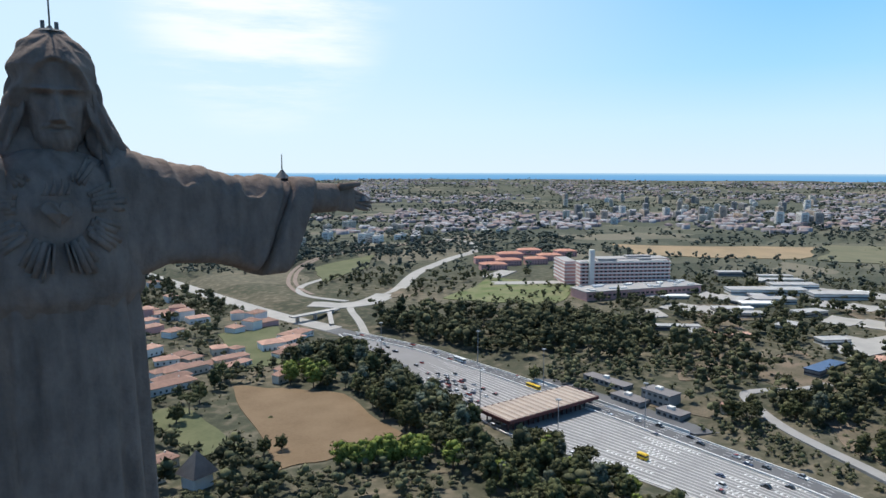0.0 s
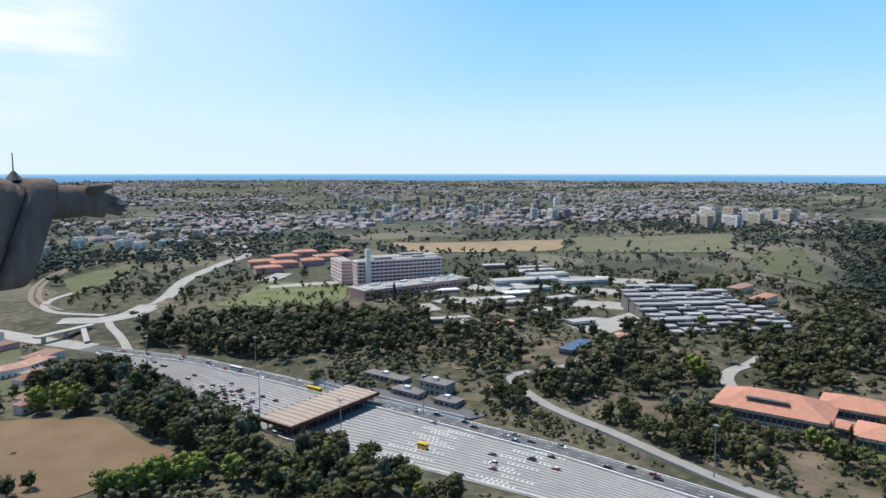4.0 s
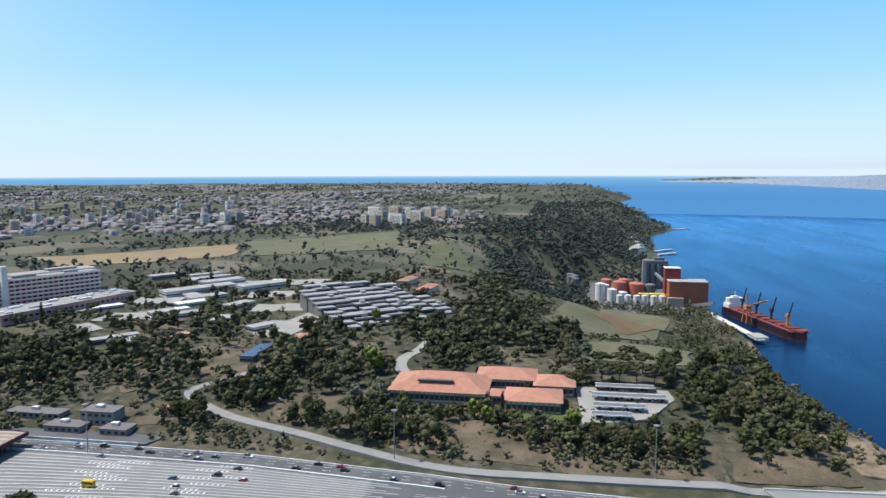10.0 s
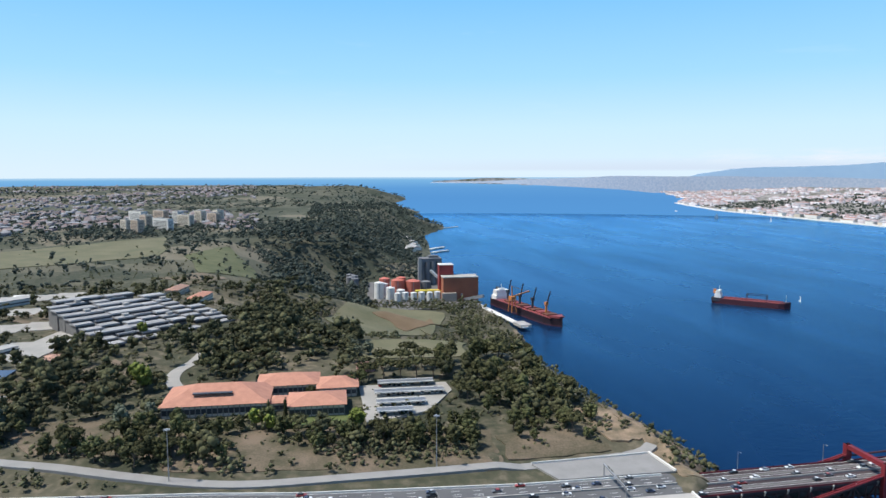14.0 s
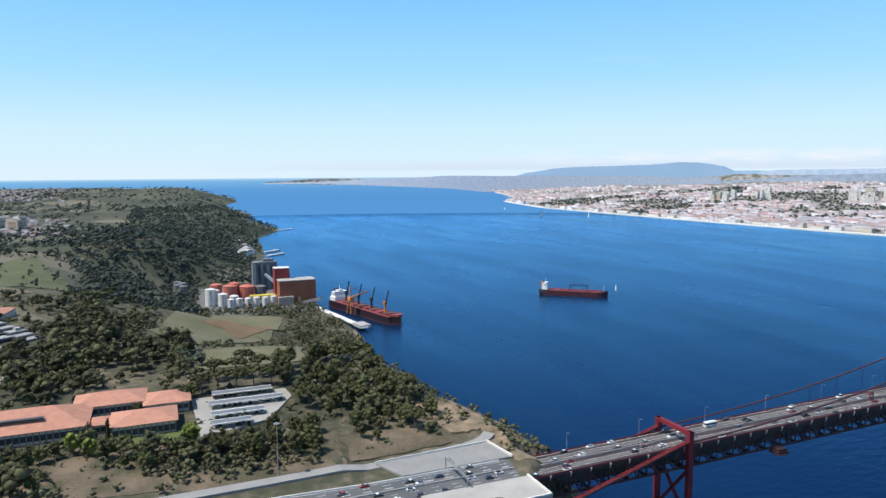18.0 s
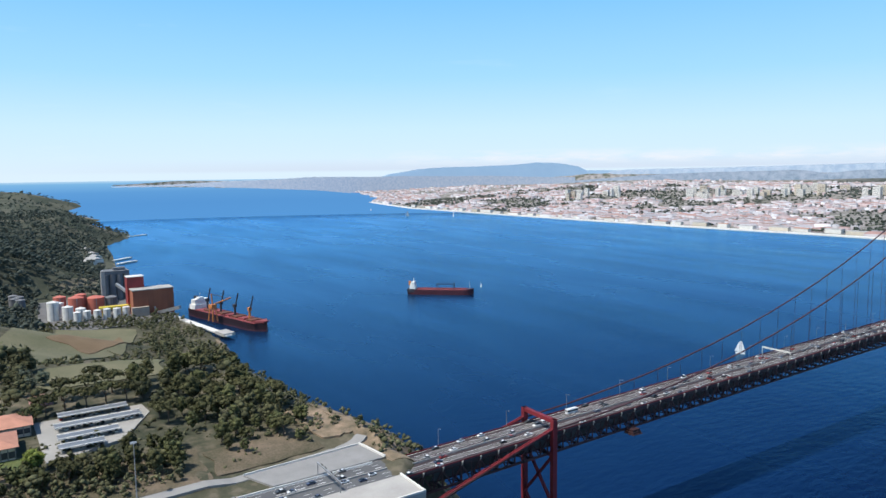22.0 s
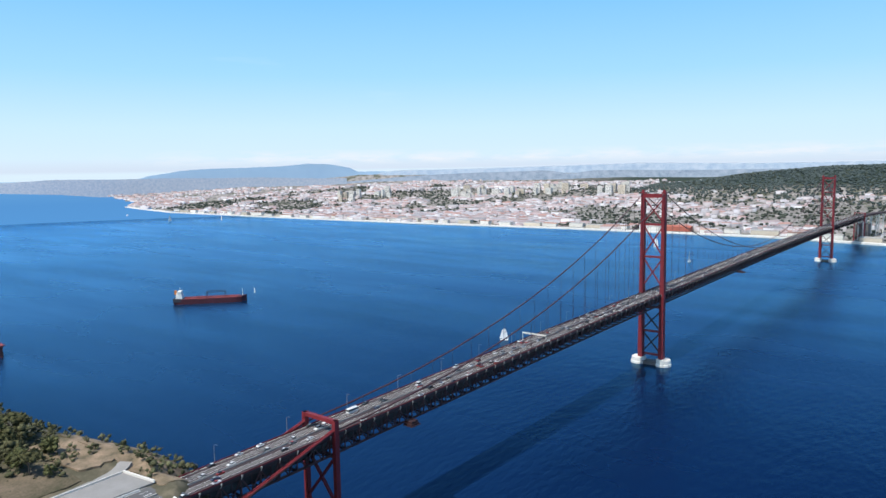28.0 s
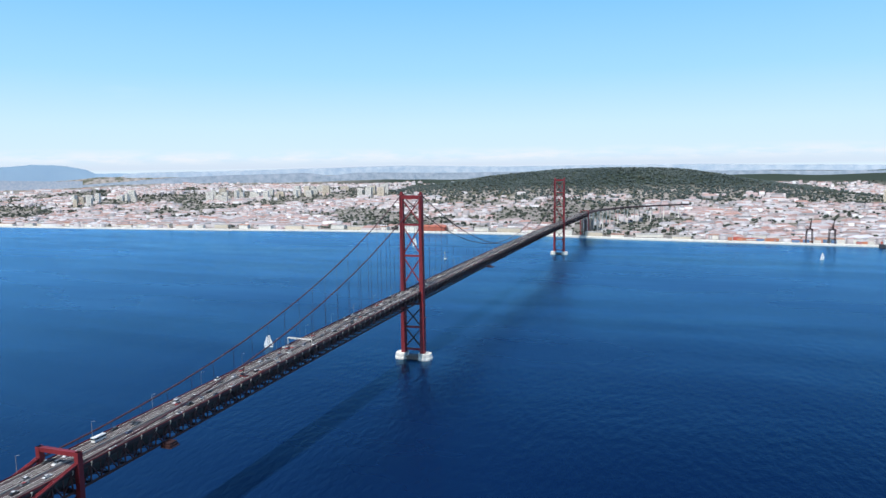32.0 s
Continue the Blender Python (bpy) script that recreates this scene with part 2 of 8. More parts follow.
# ---- materials ----
def surface(name, col, col2=None, scale=0.2, fine=3.0, rough=0.8, metal=0.0, bump=0.15, island=0.0, rand=0.0, cols=(), contrast=0.5, spec=0.3, dist=0.05):
    """Two scales of noise mix col and col2; fine noise gives relief. island / rand vary the brightness piece by piece; cols: tints by piece."""
    m = bpy.data.materials.new(name)
    m.use_nodes = True
    n, l = m.node_tree.nodes, m.node_tree.links
    b = n["Principled BSDF"]
    b.inputs["Roughness"].default_value, b.inputs["Metallic"].default_value = rough, metal
    b.inputs["Specular IOR Level"].default_value = spec
    geo = n.new("ShaderNodeNewGeometry")
    col2 = col2 or tuple(c * 0.75 for c in col)
    a = n.new("ShaderNodeTexNoise")
    a.inputs["Scale"].default_value, a.inputs["Detail"].default_value = scale, 5.0
    c = n.new("ShaderNodeTexNoise")
    c.inputs["Scale"].default_value, c.inputs["Detail"].default_value = fine, 3.0
    l.new(geo.outputs["Position"], a.inputs["Vector"])
    l.new(geo.outputs["Position"], c.inputs["Vector"])
    add = n.new("ShaderNodeMath")
    add.operation = "MULTIPLY_ADD"
    add.inputs[1].default_value = 0.4
    l.new(c.outputs["Fac"], add.inputs[0])
    l.new(a.outputs["Fac"], add.inputs[2])
    ramp = n.new("ShaderNodeMapRange")
    ramp.inputs["From Min"].default_value, ramp.inputs["From Max"].default_value = 0.7 - contrast / 2, 0.7 + contrast / 2
    l.new(add.outputs[0], ramp.inputs["Value"])
    mix = n.new("ShaderNodeMixRGB")
    mix.inputs[1].default_value, mix.inputs[2].default_value = (*col, 1), (*col2, 1)
    l.new(ramp.outputs[0], mix.inputs[0])
    out = mix.outputs[0]
    src = None
    if rand or (cols and not island):
        oi = n.new("ShaderNodeObjectInfo")
        src = oi.outputs["Random"]
    if island:
        src = geo.outputs["Random Per Island"]
    if cols:
        cr = n.new("ShaderNodeValToRGB")
        cr.color_ramp.interpolation = "CONSTANT"
        e = cr.color_ramp.elements
        for k, cc in enumerate(cols):
            el = e[k] if k < 2 else e.new(k / len(cols))
            el.position, el.color = k / len(cols), (*cc, 1)
        l.new(src, cr.inputs["Fac"])
        mm = n.new("ShaderNodeMixRGB")
        mm.blend_type = "MULTIPLY"
        mm.inputs[0].default_value = 1.0
        l.new(out, mm.inputs[1])
        l.new(cr.outputs["Color"], mm.inputs[2])
        out = mm.outputs[0]
    if src is not None and (island or rand):
        amt = island or rand
        mr = n.new("ShaderNodeMapRange")
        mr.inputs["To Min"].default_value, mr.inputs["To Max"].default_value = 1 - amt, 1 + amt
        wh = n.new("ShaderNodeTexWhiteNoise")
        wh.noise_dimensions = "1D"
        l.new(src, wh.inputs["W"])
        l.new(wh.outputs["Value"], mr.inputs["Value"])
        hv = n.new("ShaderNodeHueSaturation")
        l.new(mr.outputs[0], hv.inputs["Value"])
        l.new(out, hv.inputs["Color"])
        out = hv.outputs[0]
    l.new(out, b.inputs["Base Color"])
    if bump:
        bp = n.new("ShaderNodeBump")
        bp.inputs["Strength"].default_value, bp.inputs["Distance"].default_value = bump, dist
        l.new(c.outputs["Fac"], bp.inputs["Height"])
        l.new(bp.outputs[0], b.inputs["Normal"])
    return m


asphalt = surface("asphalt", (0.085, 0.085, 0.09), (0.13, 0.13, 0.132), 0.05, 1.2, 0.85)
deck_asphalt = surface("deck_asphalt", (0.046, 0.035, 0.039), (0.078, 0.061, 0.066), 0.05, 1.0, 0.9, spec=0.1)
plaza_concrete = surface("plaza_concrete", (0.235, 0.225, 0.22), (0.175, 0.168, 0.165), 0.04, 0.9, 0.85, contrast=0.7)
pale_road = surface("pale_road", (0.36, 0.34, 0.31), (0.27, 0.26, 0.24), 0.06, 1.0, 0.9)
lane_strip = surface("lane_strip", (0.46, 0.44, 0.42), (0.33, 0.32, 0.31), 0.1, 1.5, 0.85)
paint_white = surface("paint_white", (0.75, 0.75, 0.73), (0.6, 0.6, 0.58), 0.3, 4.0, 0.7, bump=0.0)
concrete = surface("concrete", (0.42, 0.40, 0.37), (0.32, 0.30, 0.28), 0.08, 1.5, 0.85)
concrete_white = surface("concrete_white", (0.72, 0.70, 0.66), (0.58, 0.56, 0.52), 0.1, 1.5, 0.8)
concrete_dark = surface("concrete_dark", (0.16, 0.155, 0.15), (0.11, 0.105, 0.1), 0.1, 1.5, 0.85)
bridge_red = surface("bridge_red", (0.215, 0.024, 0.032), (0.145, 0.020, 0.027), 0.15, 2.0, 0.55, bump=0.05)
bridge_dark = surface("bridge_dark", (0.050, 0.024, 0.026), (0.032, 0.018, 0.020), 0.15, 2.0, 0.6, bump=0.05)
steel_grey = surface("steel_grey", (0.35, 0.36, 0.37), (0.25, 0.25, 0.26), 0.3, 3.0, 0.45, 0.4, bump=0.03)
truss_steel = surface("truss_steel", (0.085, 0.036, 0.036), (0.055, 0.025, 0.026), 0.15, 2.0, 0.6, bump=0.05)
cable_steel = surface("cable_steel", (0.075, 0.03, 0.034), (0.055, 0.024, 0.028), 0.3, 3.0, 0.5, bump=0.0)


# ---- the lie of the land ----
SOUTH_X = [-3000, -400, 0, 130, 300, 500, 585, 640, 800, 1100, 1400, 1700, 2100, 2350, 2500, 2800, 3500, 4500, 5560, 7220, 8200]
SOUTH_Y = [40, 10, -5, 10, 20, 22, 10, 6, 14, 30, 10, -18, -60, -165, -190, -60, -215, -150, -390, -330, 900]
NORTH_X = [-6000, -2500, -800, -430, -120, 250, 900, 1500, 2200, 3300, 3900, 4300, 4800, 7000, 9200, 11000, 14000, 20000]
NORTH_Y = [-1500, -1750, -1835, -1872, -1901, -1985, -1975, -1915, -1885, -1870, -2000, -2110, -2470, -3230, -4000, -3300, -2300, -2300]
WEST_Y = [50, 168, 270, 310, 400, 500, 611, 701, 783, 860, 944, 1219, 1600]       # west edge of the motorway by y
WEST_E = [11, 11, 18, 24, 33, 34, 32, 27, 6, -8, -20, -48, -100]
EAST_Y = [50, 139, 300, 439, 490, 525, 582, 664, 725, 783, 860, 944, 1219, 1600]
EAST_E = [-11, -15, -20, -31, -38, -46, -41, -29, -22, -12, -26, -40, -68, -120]


def fbm(x, y, s, seed=0.0):
    """Cheap rolling noise from sines, for whole arrays."""
    x, y = x / s + seed * 1.7, y / s - seed * 2.3
    return (np.sin(x * 1.0 + 1.3 * np.sin(y * 0.7 + seed)) + np.sin(y * 1.13 + 1.1 * np.sin(x * 0.83 - seed)) + 0.6 * np.sin(x * 2.3 - y * 1.9 + seed) + 0.4 * np.sin(x * 3.7 + y * 4.1)) / 3.0


def height(x, y):
    """Height of the ground above the river."""
    x, y = np.asarray(x, float), np.asarray(y, float)
    d = np.hypot(x - EYE[0], y - EYE[1])
    # south bank
    ds = y - np.interp(x, SOUTH_X, SOUTH_Y)
    top = np.interp(x, [-900, -350, -60, 40, 110, 300, 600, 1200, 8000], [70, 84, 84, 76, 79, 84, 88, 86, 84])
    top = top - 14 * ss((y - 1000) / 900.0) * (1 - ss((d - 3000) / 3000.0)) + 3.5 * fbm(x, y, 170.0) * ss((d - 500) / 500.0) + 12 * fbm(x, y, 900.0, 2.0) * ss((d - 1500) / 1500.0)
    top = top + 31 * np.exp(-((x + 300) / 120.0) ** 2 - ((y - 270) / 170.0) ** 2)
    flat = 190 * ss((x - 550) / 170.0) * (1 - ss((x - 1040) / 160.0))
    rise = np.interp(x, [-500, 0, 60, 130, 200, 250, 300, 400, 520, 700, 1050, 1300, 2500, 6000], [75, 78, 86, 102, 106, 150, 270, 400, 460, 250, 260, 300, 260, 400])
    gap = np.exp(-((x + 78) / 66.0) ** 6)
    flat = flat + 88 * gap + 20 * np.exp(-((x - 5) / 30.0) ** 4)
    rise = rise - 34 * gap
    hs = np.where(ds > -30, 4.5 * ss((ds + 3) / 8.0), 0) + (top - 4.5) * ss((ds - flat) / rise) ** 0.85
    # motorway and toll plaza lie in a level strip
    we, ee = np.interp(y, WEST_Y, WEST_E) + 3, np.interp(y, EAST_Y, EAST_E) - 3
    off = np.maximum(np.maximum(x - we, ee - x), 0.0)
    m = (1 - ss(off / 30.0)) * ss((y - 88) / 10.0) * (1 - ss((y - 1500) / 300.0))
    hs = hs * (1 - m) + 73.3 * m
    off2 = np.maximum(np.maximum(np.maximum(8 - x, x - 38), np.maximum(90 - y, y - 166)), 0.0)
    m2 = 1 - ss(off2 / 10.0)
    hs = hs * (1 - m2) + np.minimum(hs, 73.3) * m2
    hs = hs * (1 - ss((d - 8200) / 900.0)) - 20 * ss((d - 8900) / 300.0)
    hs = np.where(ds < 0, np.maximum(ds * 0.4, -25.0) + 4.5 * ss((ds + 3) / 8.0), hs)
    # north bank
    dn = np.interp(x, NORTH_X, NORTH_Y) - y
    hn = 3.5 * ss(dn / 5.0) + 62 * ss((dn - 180) / 1500.0) + ss((dn - 500) / 1200.0) * (16 * fbm(x, y, 420.0, 5.0) + 22 * fbm(x, y, 1300.0, 7.0))
    hn = hn + 140 * np.exp(-(np.abs(x - 240) / 1000.0) ** 2.6 - ((y + 4350) / 820.0) ** 2) * ss((dn - 600) / 900.0)
    hn = hn + 60 * ss((dn - 3200) / 4000.0)
    hn = np.where(dn < 0, np.maximum(dn * 0.4, -25.0) + 3.5 * ss((dn + 3) / 6.0), hn)
    return np.maximum(hs, hn)


def gz(x, y):
    return float(height(x, y))


def polar(angles, radii):
    """A sheet of rings round the camera's foot: points in the plan and quads."""
    a, r = np.meshgrid(angles, radii)
    x, y = EYE[0] + r * np.sin(a), EYE[1] + r * np.cos(a)
    n, k = len(angles), len(radii)
    i, j = np.meshgrid(np.arange(n - 1), np.arange(k - 1))
    q = j * n + i
    return x.ravel(), y.ravel(), np.stack([q.ravel(), q.ravel() + 1, q.ravel() + n + 1, q.ravel() + n], 1)


angles = np.radians(np.concatenate([np.arange(-5, 205, 0.6), np.arange(205, 355.1, 5.0)]))
radii = np.concatenate([[0.5, 8, 16], 25 * np.exp(np.arange(0, 240) * 0.0214), np.array([4500, 5000, 5600, 6300, 7100, 8000, 8400, 8800, 9200, 10500, 12500, 15000, 19000])])
radii = np.unique(radii[radii < 20000])
gx, gy, gq = polar(angles, radii)
ground_mesh = raw_mesh("ground", squeeze(np.stack([gx, gy, height(gx, gy)], 1)), gq, True)


def ground_material():
    """Scrub, grass, dry grass and bare earth in patches."""
    m = bpy.data.materials.new("ground_cover")
    m.use_nodes = True
    n, l = m.node_tree.nodes, m.node_tree.links
    b = n["Principled BSDF"]
    b.inputs["Roughness"].default_value = 0.95
    b.inputs["Specular IOR Level"].default_value = 0.1
    g = n.new("ShaderNodeNewGeometry")

    def nz(scale, detail=5.0):
        t = n.new("ShaderNodeTexNoise")
        t.inputs["Scale"].default_value, t.inputs["Detail"].default_value = scale, detail
        l.new(g.outputs["Position"], t.inputs["Vector"])
        return t.outputs["Fac"]

    def ramp(src, stops):
        r = n.new("ShaderNodeValToRGB")
        e = r.color_ramp.elements
        for k, (p, c) in enumerate(stops):
            el = e[k] if k < 2 else e.new(p)
            el.position, el.color = p, (*c, 1)
        l.new(src, r.inputs["Fac"])
        return r.outputs["Color"]

    big = ramp(nz(0.012), [(0.34, (0.036, 0.040, 0.024)), (0.46, (0.060, 0.060, 0.036)), (0.58, (0.105, 0.090, 0.060)), (0.72, (0.25, 0.195, 0.14))])
    small = ramp(nz(0.14), [(0.38, (0.026, 0.030, 0.018)), (0.51, (0.078, 0.072, 0.048)), (0.66, (0.24, 0.19, 0.14))])
    mx = n.new("ShaderNodeMixRGB")
    mx.inputs[0].default_value = 0.5
    l.new(big, mx.inputs[1])
    l.new(small, mx.inputs[2])
    # a patchwork of fields, colours greyed to suggest haze, stronger with distance
    vo = n.new("ShaderNodeTexVoronoi")
    vo.inputs["Scale"].default_value, vo.inputs["Randomness"].default_value = 0.0075, 0.9
    wob = n.new("ShaderNodeTexNoise")
    wob.inputs["Scale"].default_value = 0.01
    wm = n.new("ShaderNodeVectorMath")
    wm.operation = "MULTIPLY_ADD"
    wm.inputs[1].default_value = (70, 70, 0)
    l.new(g.outputs["Position"], wob.inputs["Vector"])
    l.new(wob.outputs["Color"], wm.inputs[0])
    l.new(g.outputs["Position"], wm.inputs[2])
    flat_ = n.new("ShaderNodeVectorMath")
    flat_.operation = "MULTIPLY"
    flat_.inputs[1].default_value = (1.0, 1.3, 0.0)
    l.new(wm.outputs[0], flat_.inputs[0])
    l.new(flat_.outputs[0], vo.inputs["Vector"])
    vs_ = n.new("ShaderNodeSeparateColor")
    l.new(vo.outputs["Color"], vs_.inputs[0])
    fields = ramp(vs_.outputs[0], [(0.0, (0.042, 0.052, 0.040)), (0.3, (0.078, 0.085, 0.060)), (0.5, (0.105, 0.106, 0.078)), (0.68, (0.050, 0.062, 0.044)), (0.9, (0.18, 0.162, 0.122))])
    fm = n.new("ShaderNodeMixRGB")
    sx_ = n.new("ShaderNodeSeparateXYZ")
    l.new(g.outputs["Position"], sx_.inputs[0])
    amount = n.new("ShaderNodeMapRange")
    amount.inputs["From Min"].default_value, amount.inputs["From Max"].default_value = 700, 1150
    amount.inputs["To Min"].default_value, amount.inputs["To Max"].default_value = 0.3, 0.8
    span = n.new("ShaderNodeMath")
    span.operation = "MULTIPLY_ADD"
    span.inputs[1].default_value = 0.7
    l.new(sx_.outputs["Y"], span.inputs[0])
    l.new(sx_.outputs["X"], span.inputs[2])
    l.new(span.outputs[0], amount.inputs["Value"])
    l.new(amount.outputs[0], fm.inputs[0])
    l.new(mx.outputs[0], fm.inputs[1])
    l.new(fields, fm.inputs[2])
    # streets and yards of the town across the river
    town = ramp(nz(0.03), [(0.38, (0.10, 0.105, 0.075)), (0.52, (0.24, 0.225, 0.215)), (0.68, (0.34, 0.31, 0.29))])
    sp = n.new("ShaderNodeSeparateXYZ")
    l.new(g.outputs["Position"], sp.inputs[0])
    bank = n.new("ShaderNodeMapRange")
    bank.inputs["From Min"].default_value, bank.inputs["From Max"].default_value = -1700, -1850
    lean = n.new("ShaderNodeMapRange")
    lean.inputs["From Min"].default_value, lean.inputs["From Max"].default_value = 2500, 4400
    lean.inputs["To Min"].default_value, lean.inputs["To Max"].default_value = 0, -1330
    l.new(sp.outputs["X"], lean.inputs["Value"])
    shift = n.new("ShaderNodeMath")
    l.new(sp.outputs["Y"], shift.inputs[0])
    l.new(lean.outputs[0], shift.inputs[1])
    l.new(shift.outputs[0], bank.inputs["Value"])
    hill = n.new("ShaderNodeMapRange")
    hill.inputs["From Min"].default_value, hill.inputs["From Max"].default_value = 130, 100
    l.new(sp.outputs["Z"], hill.inputs["Value"])
    coast = n.new("ShaderNodeMapRange")
    coast.inputs["From Min"].default_value, coast.inputs["From Max"].default_value = 1500, 2100
    l.new(sp.outputs["X"], coast.inputs["Value"])
    built = n.new("ShaderNodeMath")
    built.operation = "MAXIMUM"
    l.new(hill.outputs[0], built.inputs[0])
    l.new(coast.outputs[0], built.inputs[1])
    north = n.new("ShaderNodeMixRGB")
    north.inputs[1].default_value = (0.034, 0.048, 0.038, 1)
    l.new(built.outputs[0], north.inputs[0])
    l.new(town, north.inputs[2])
    m2 = n.new("ShaderNodeMixRGB")
    l.new(bank.outputs[0], m2.inputs[0])
    l.new(fm.outputs[0], m2.inputs[1])
    l.new(north.outputs[0], m2.inputs[2])
    l.new(m2.outputs[0], b.inputs["Base Color"])
    bp = n.new("ShaderNodeBump")
    bp.inputs["Strength"].default_value, bp.inputs["Distance"].default_value = 0.5, 0.6
    l.new(nz(0.5), bp.inputs["Height"])
    l.new(bp.outputs[0], b.inputs["Normal"])
    return m


def water_material():
    m = bpy.data.materials.new("river_water")
    m.use_nodes = True
    n, l = m.node_tree.nodes, m.node_tree.links
    n.remove(n["Principled BSDF"])
    g = n.new("ShaderNodeNewGeometry")
    body, gloss, fres, both = n.new("ShaderNodeBsdfDiffuse"), n.new("ShaderNodeBsdfGlossy"), n.new("ShaderNodeFresnel"), n.new("ShaderNodeMixShader")
    fres.inputs["IOR"].default_value = WATER_IOR
    gloss.inputs["Color"].default_value = (*WATER_TINT, 1)
    part_gloss = n.new("ShaderNodeMath")
    part_gloss.operation = "MULTIPLY"
    l.new(fres.outputs[0], part_gloss.inputs[0])
    l.new(part_gloss.outputs[0], both.inputs[0])
    l.new(body.outputs[0], both.inputs[1])
    l.new(gloss.outputs[0], both.inputs[2])
    l.new(both.outputs[0], n["Material Output"].inputs["Surface"])

    def nz(scale, detail, stretch=(1, 1, 1), rot=0.0):
        mpn = n.new("ShaderNodeMapping")
        mpn.inputs["Scale"].default_value = stretch
        mpn.inputs["Rotation"].default_value = (0, 0, radians(rot))
        l.new(g.outputs["Position"], mpn.inputs["Vector"])
        t = n.new("ShaderNodeTexNoise")
        t.inputs["Scale"].default_value, t.inputs["Detail"].default_value = scale, detail
        l.new(mpn.outputs[0], t.inputs["Vector"])
        return t.outputs["Fac"]

    # smooth and ruffled patches of water, and a slow change of depth colour
    patch = nz(0.0035, 6.0, (0.35, 1.0, 1.0), 12)
    cr = n.new("ShaderNodeValToRGB")
    cr.color_ramp.elements[0].position, cr.color_ramp.elements[0].color = 0.35, (*WATER_A, 1)
    cr.color_ramp.elements[1].position, cr.color_ramp.elements[1].color = 0.72, (*WATER_B, 1)
    l.new(patch, cr.inputs["Fac"])
    l.new(cr.outputs["Color"], body.inputs["Color"])
    rr = n.new("ShaderNodeMapRange")
    rr.inputs["From Min"].default_value, rr.inputs["From Max"].default_value = 0.35, 0.7
    rr.inputs["To Min"].default_value, rr.inputs["To Max"].default_value = 0.20, 0.32
    l.new(patch, rr.inputs["Value"])
    l.new(rr.outputs[0], gloss.inputs["Roughness"])
    # slicks and wind lanes reflect more or less of the sky
    lane = nz(0.011, 7.0, (0.22, 1.0, 1.0), 16)
    lg = n.new("ShaderNodeMapRange")
    lg.inputs["From Min"].default_value, lg.inputs["From Max"].default_value = 0.36, 0.70
    lg.inputs["To Min"].default_value, lg.inputs["To Max"].default_value = 1.12, 1.42
    l.new(lane, lg.inputs["Value"])
    l.new(lg.outputs[0], part_gloss.inputs[1])
    b1 = n.new("ShaderNodeBump")
    b1.inputs["Strength"].default_value, b1.inputs["Distance"].default_value = 0.8, 1.3
    l.new(nz(0.16, 5.0, (1.0, 0.45, 1.0), 30), b1.inputs["Height"])
    b2 = n.new("ShaderNodeBump")
    b2.inputs["Strength"].default_value, b2.inputs["Distance"].default_value = 0.35, 3.0
    l.new(nz(0.018, 3.0, (1.0, 0.5, 1.0), 20), b2.inputs["Height"])
    l.new(b2.outputs[0], b1.inputs["Normal"])
    l.new(b1.outputs[0], gloss.inputs["Normal"])
    l.new(b1.outputs[0], body.inputs["Normal"])
    return m


ground = tagged(new("ground", ground_mesh), "scrub, grass and bare earth on the hills and both river banks", "ground", kind="structure")
ground_mesh.materials.append(ground_material())
wr = np.concatenate([[1.0, 200, 400, 700, 1000, 1500, 2000, 2500, 3000, 3400], np.geomspace(3500, 3700, 3)])
wx, wy, wq = polar(np.radians(np.arange(-5, 355.1, 1.5)), wr)
water_mesh = raw_mesh("water", squeeze(np.stack([wx, wy, 0 * wx], 1)), wq, True)
water_mesh.materials.append(water_material())
water = tagged(new("water", water_mesh), "deep blue river and sea, lightly ruffled by wind", "water", kind="structure")


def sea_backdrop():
    """The sea out to the horizon; a plain glowing backdrop beyond 4.3 km, painted paler with distance for haze."""
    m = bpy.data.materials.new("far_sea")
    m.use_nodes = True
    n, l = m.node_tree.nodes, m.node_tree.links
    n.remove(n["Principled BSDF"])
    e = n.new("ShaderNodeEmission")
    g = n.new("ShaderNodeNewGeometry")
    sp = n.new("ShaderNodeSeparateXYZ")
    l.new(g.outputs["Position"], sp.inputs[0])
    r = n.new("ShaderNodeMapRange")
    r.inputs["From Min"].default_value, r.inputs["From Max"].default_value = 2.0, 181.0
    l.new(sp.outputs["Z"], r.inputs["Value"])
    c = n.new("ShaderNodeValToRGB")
    for k, (p, col) in enumerate(SEA_HAZE_STOPS):
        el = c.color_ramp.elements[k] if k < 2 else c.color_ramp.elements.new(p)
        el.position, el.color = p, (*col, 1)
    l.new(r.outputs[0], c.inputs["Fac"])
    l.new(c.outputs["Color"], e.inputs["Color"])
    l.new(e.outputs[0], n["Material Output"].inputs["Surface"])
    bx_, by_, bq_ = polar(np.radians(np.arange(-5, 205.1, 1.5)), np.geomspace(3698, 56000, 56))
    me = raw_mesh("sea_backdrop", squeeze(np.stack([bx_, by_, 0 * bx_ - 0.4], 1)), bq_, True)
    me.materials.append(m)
    return tagged(new("backdrop_sea", me), "glowing backdrop of open sea, hazed pale towards the horizon", "sea", kind="structure")


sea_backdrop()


# ---- the suspension bridge ----
def deck_z(y):
    return 81.0 - 7.5 * ((y + 990) / 990.0) ** 2


SPAN = [0.0, -483.0, -1497.0, -1980.0]
DECK_END = 95.0


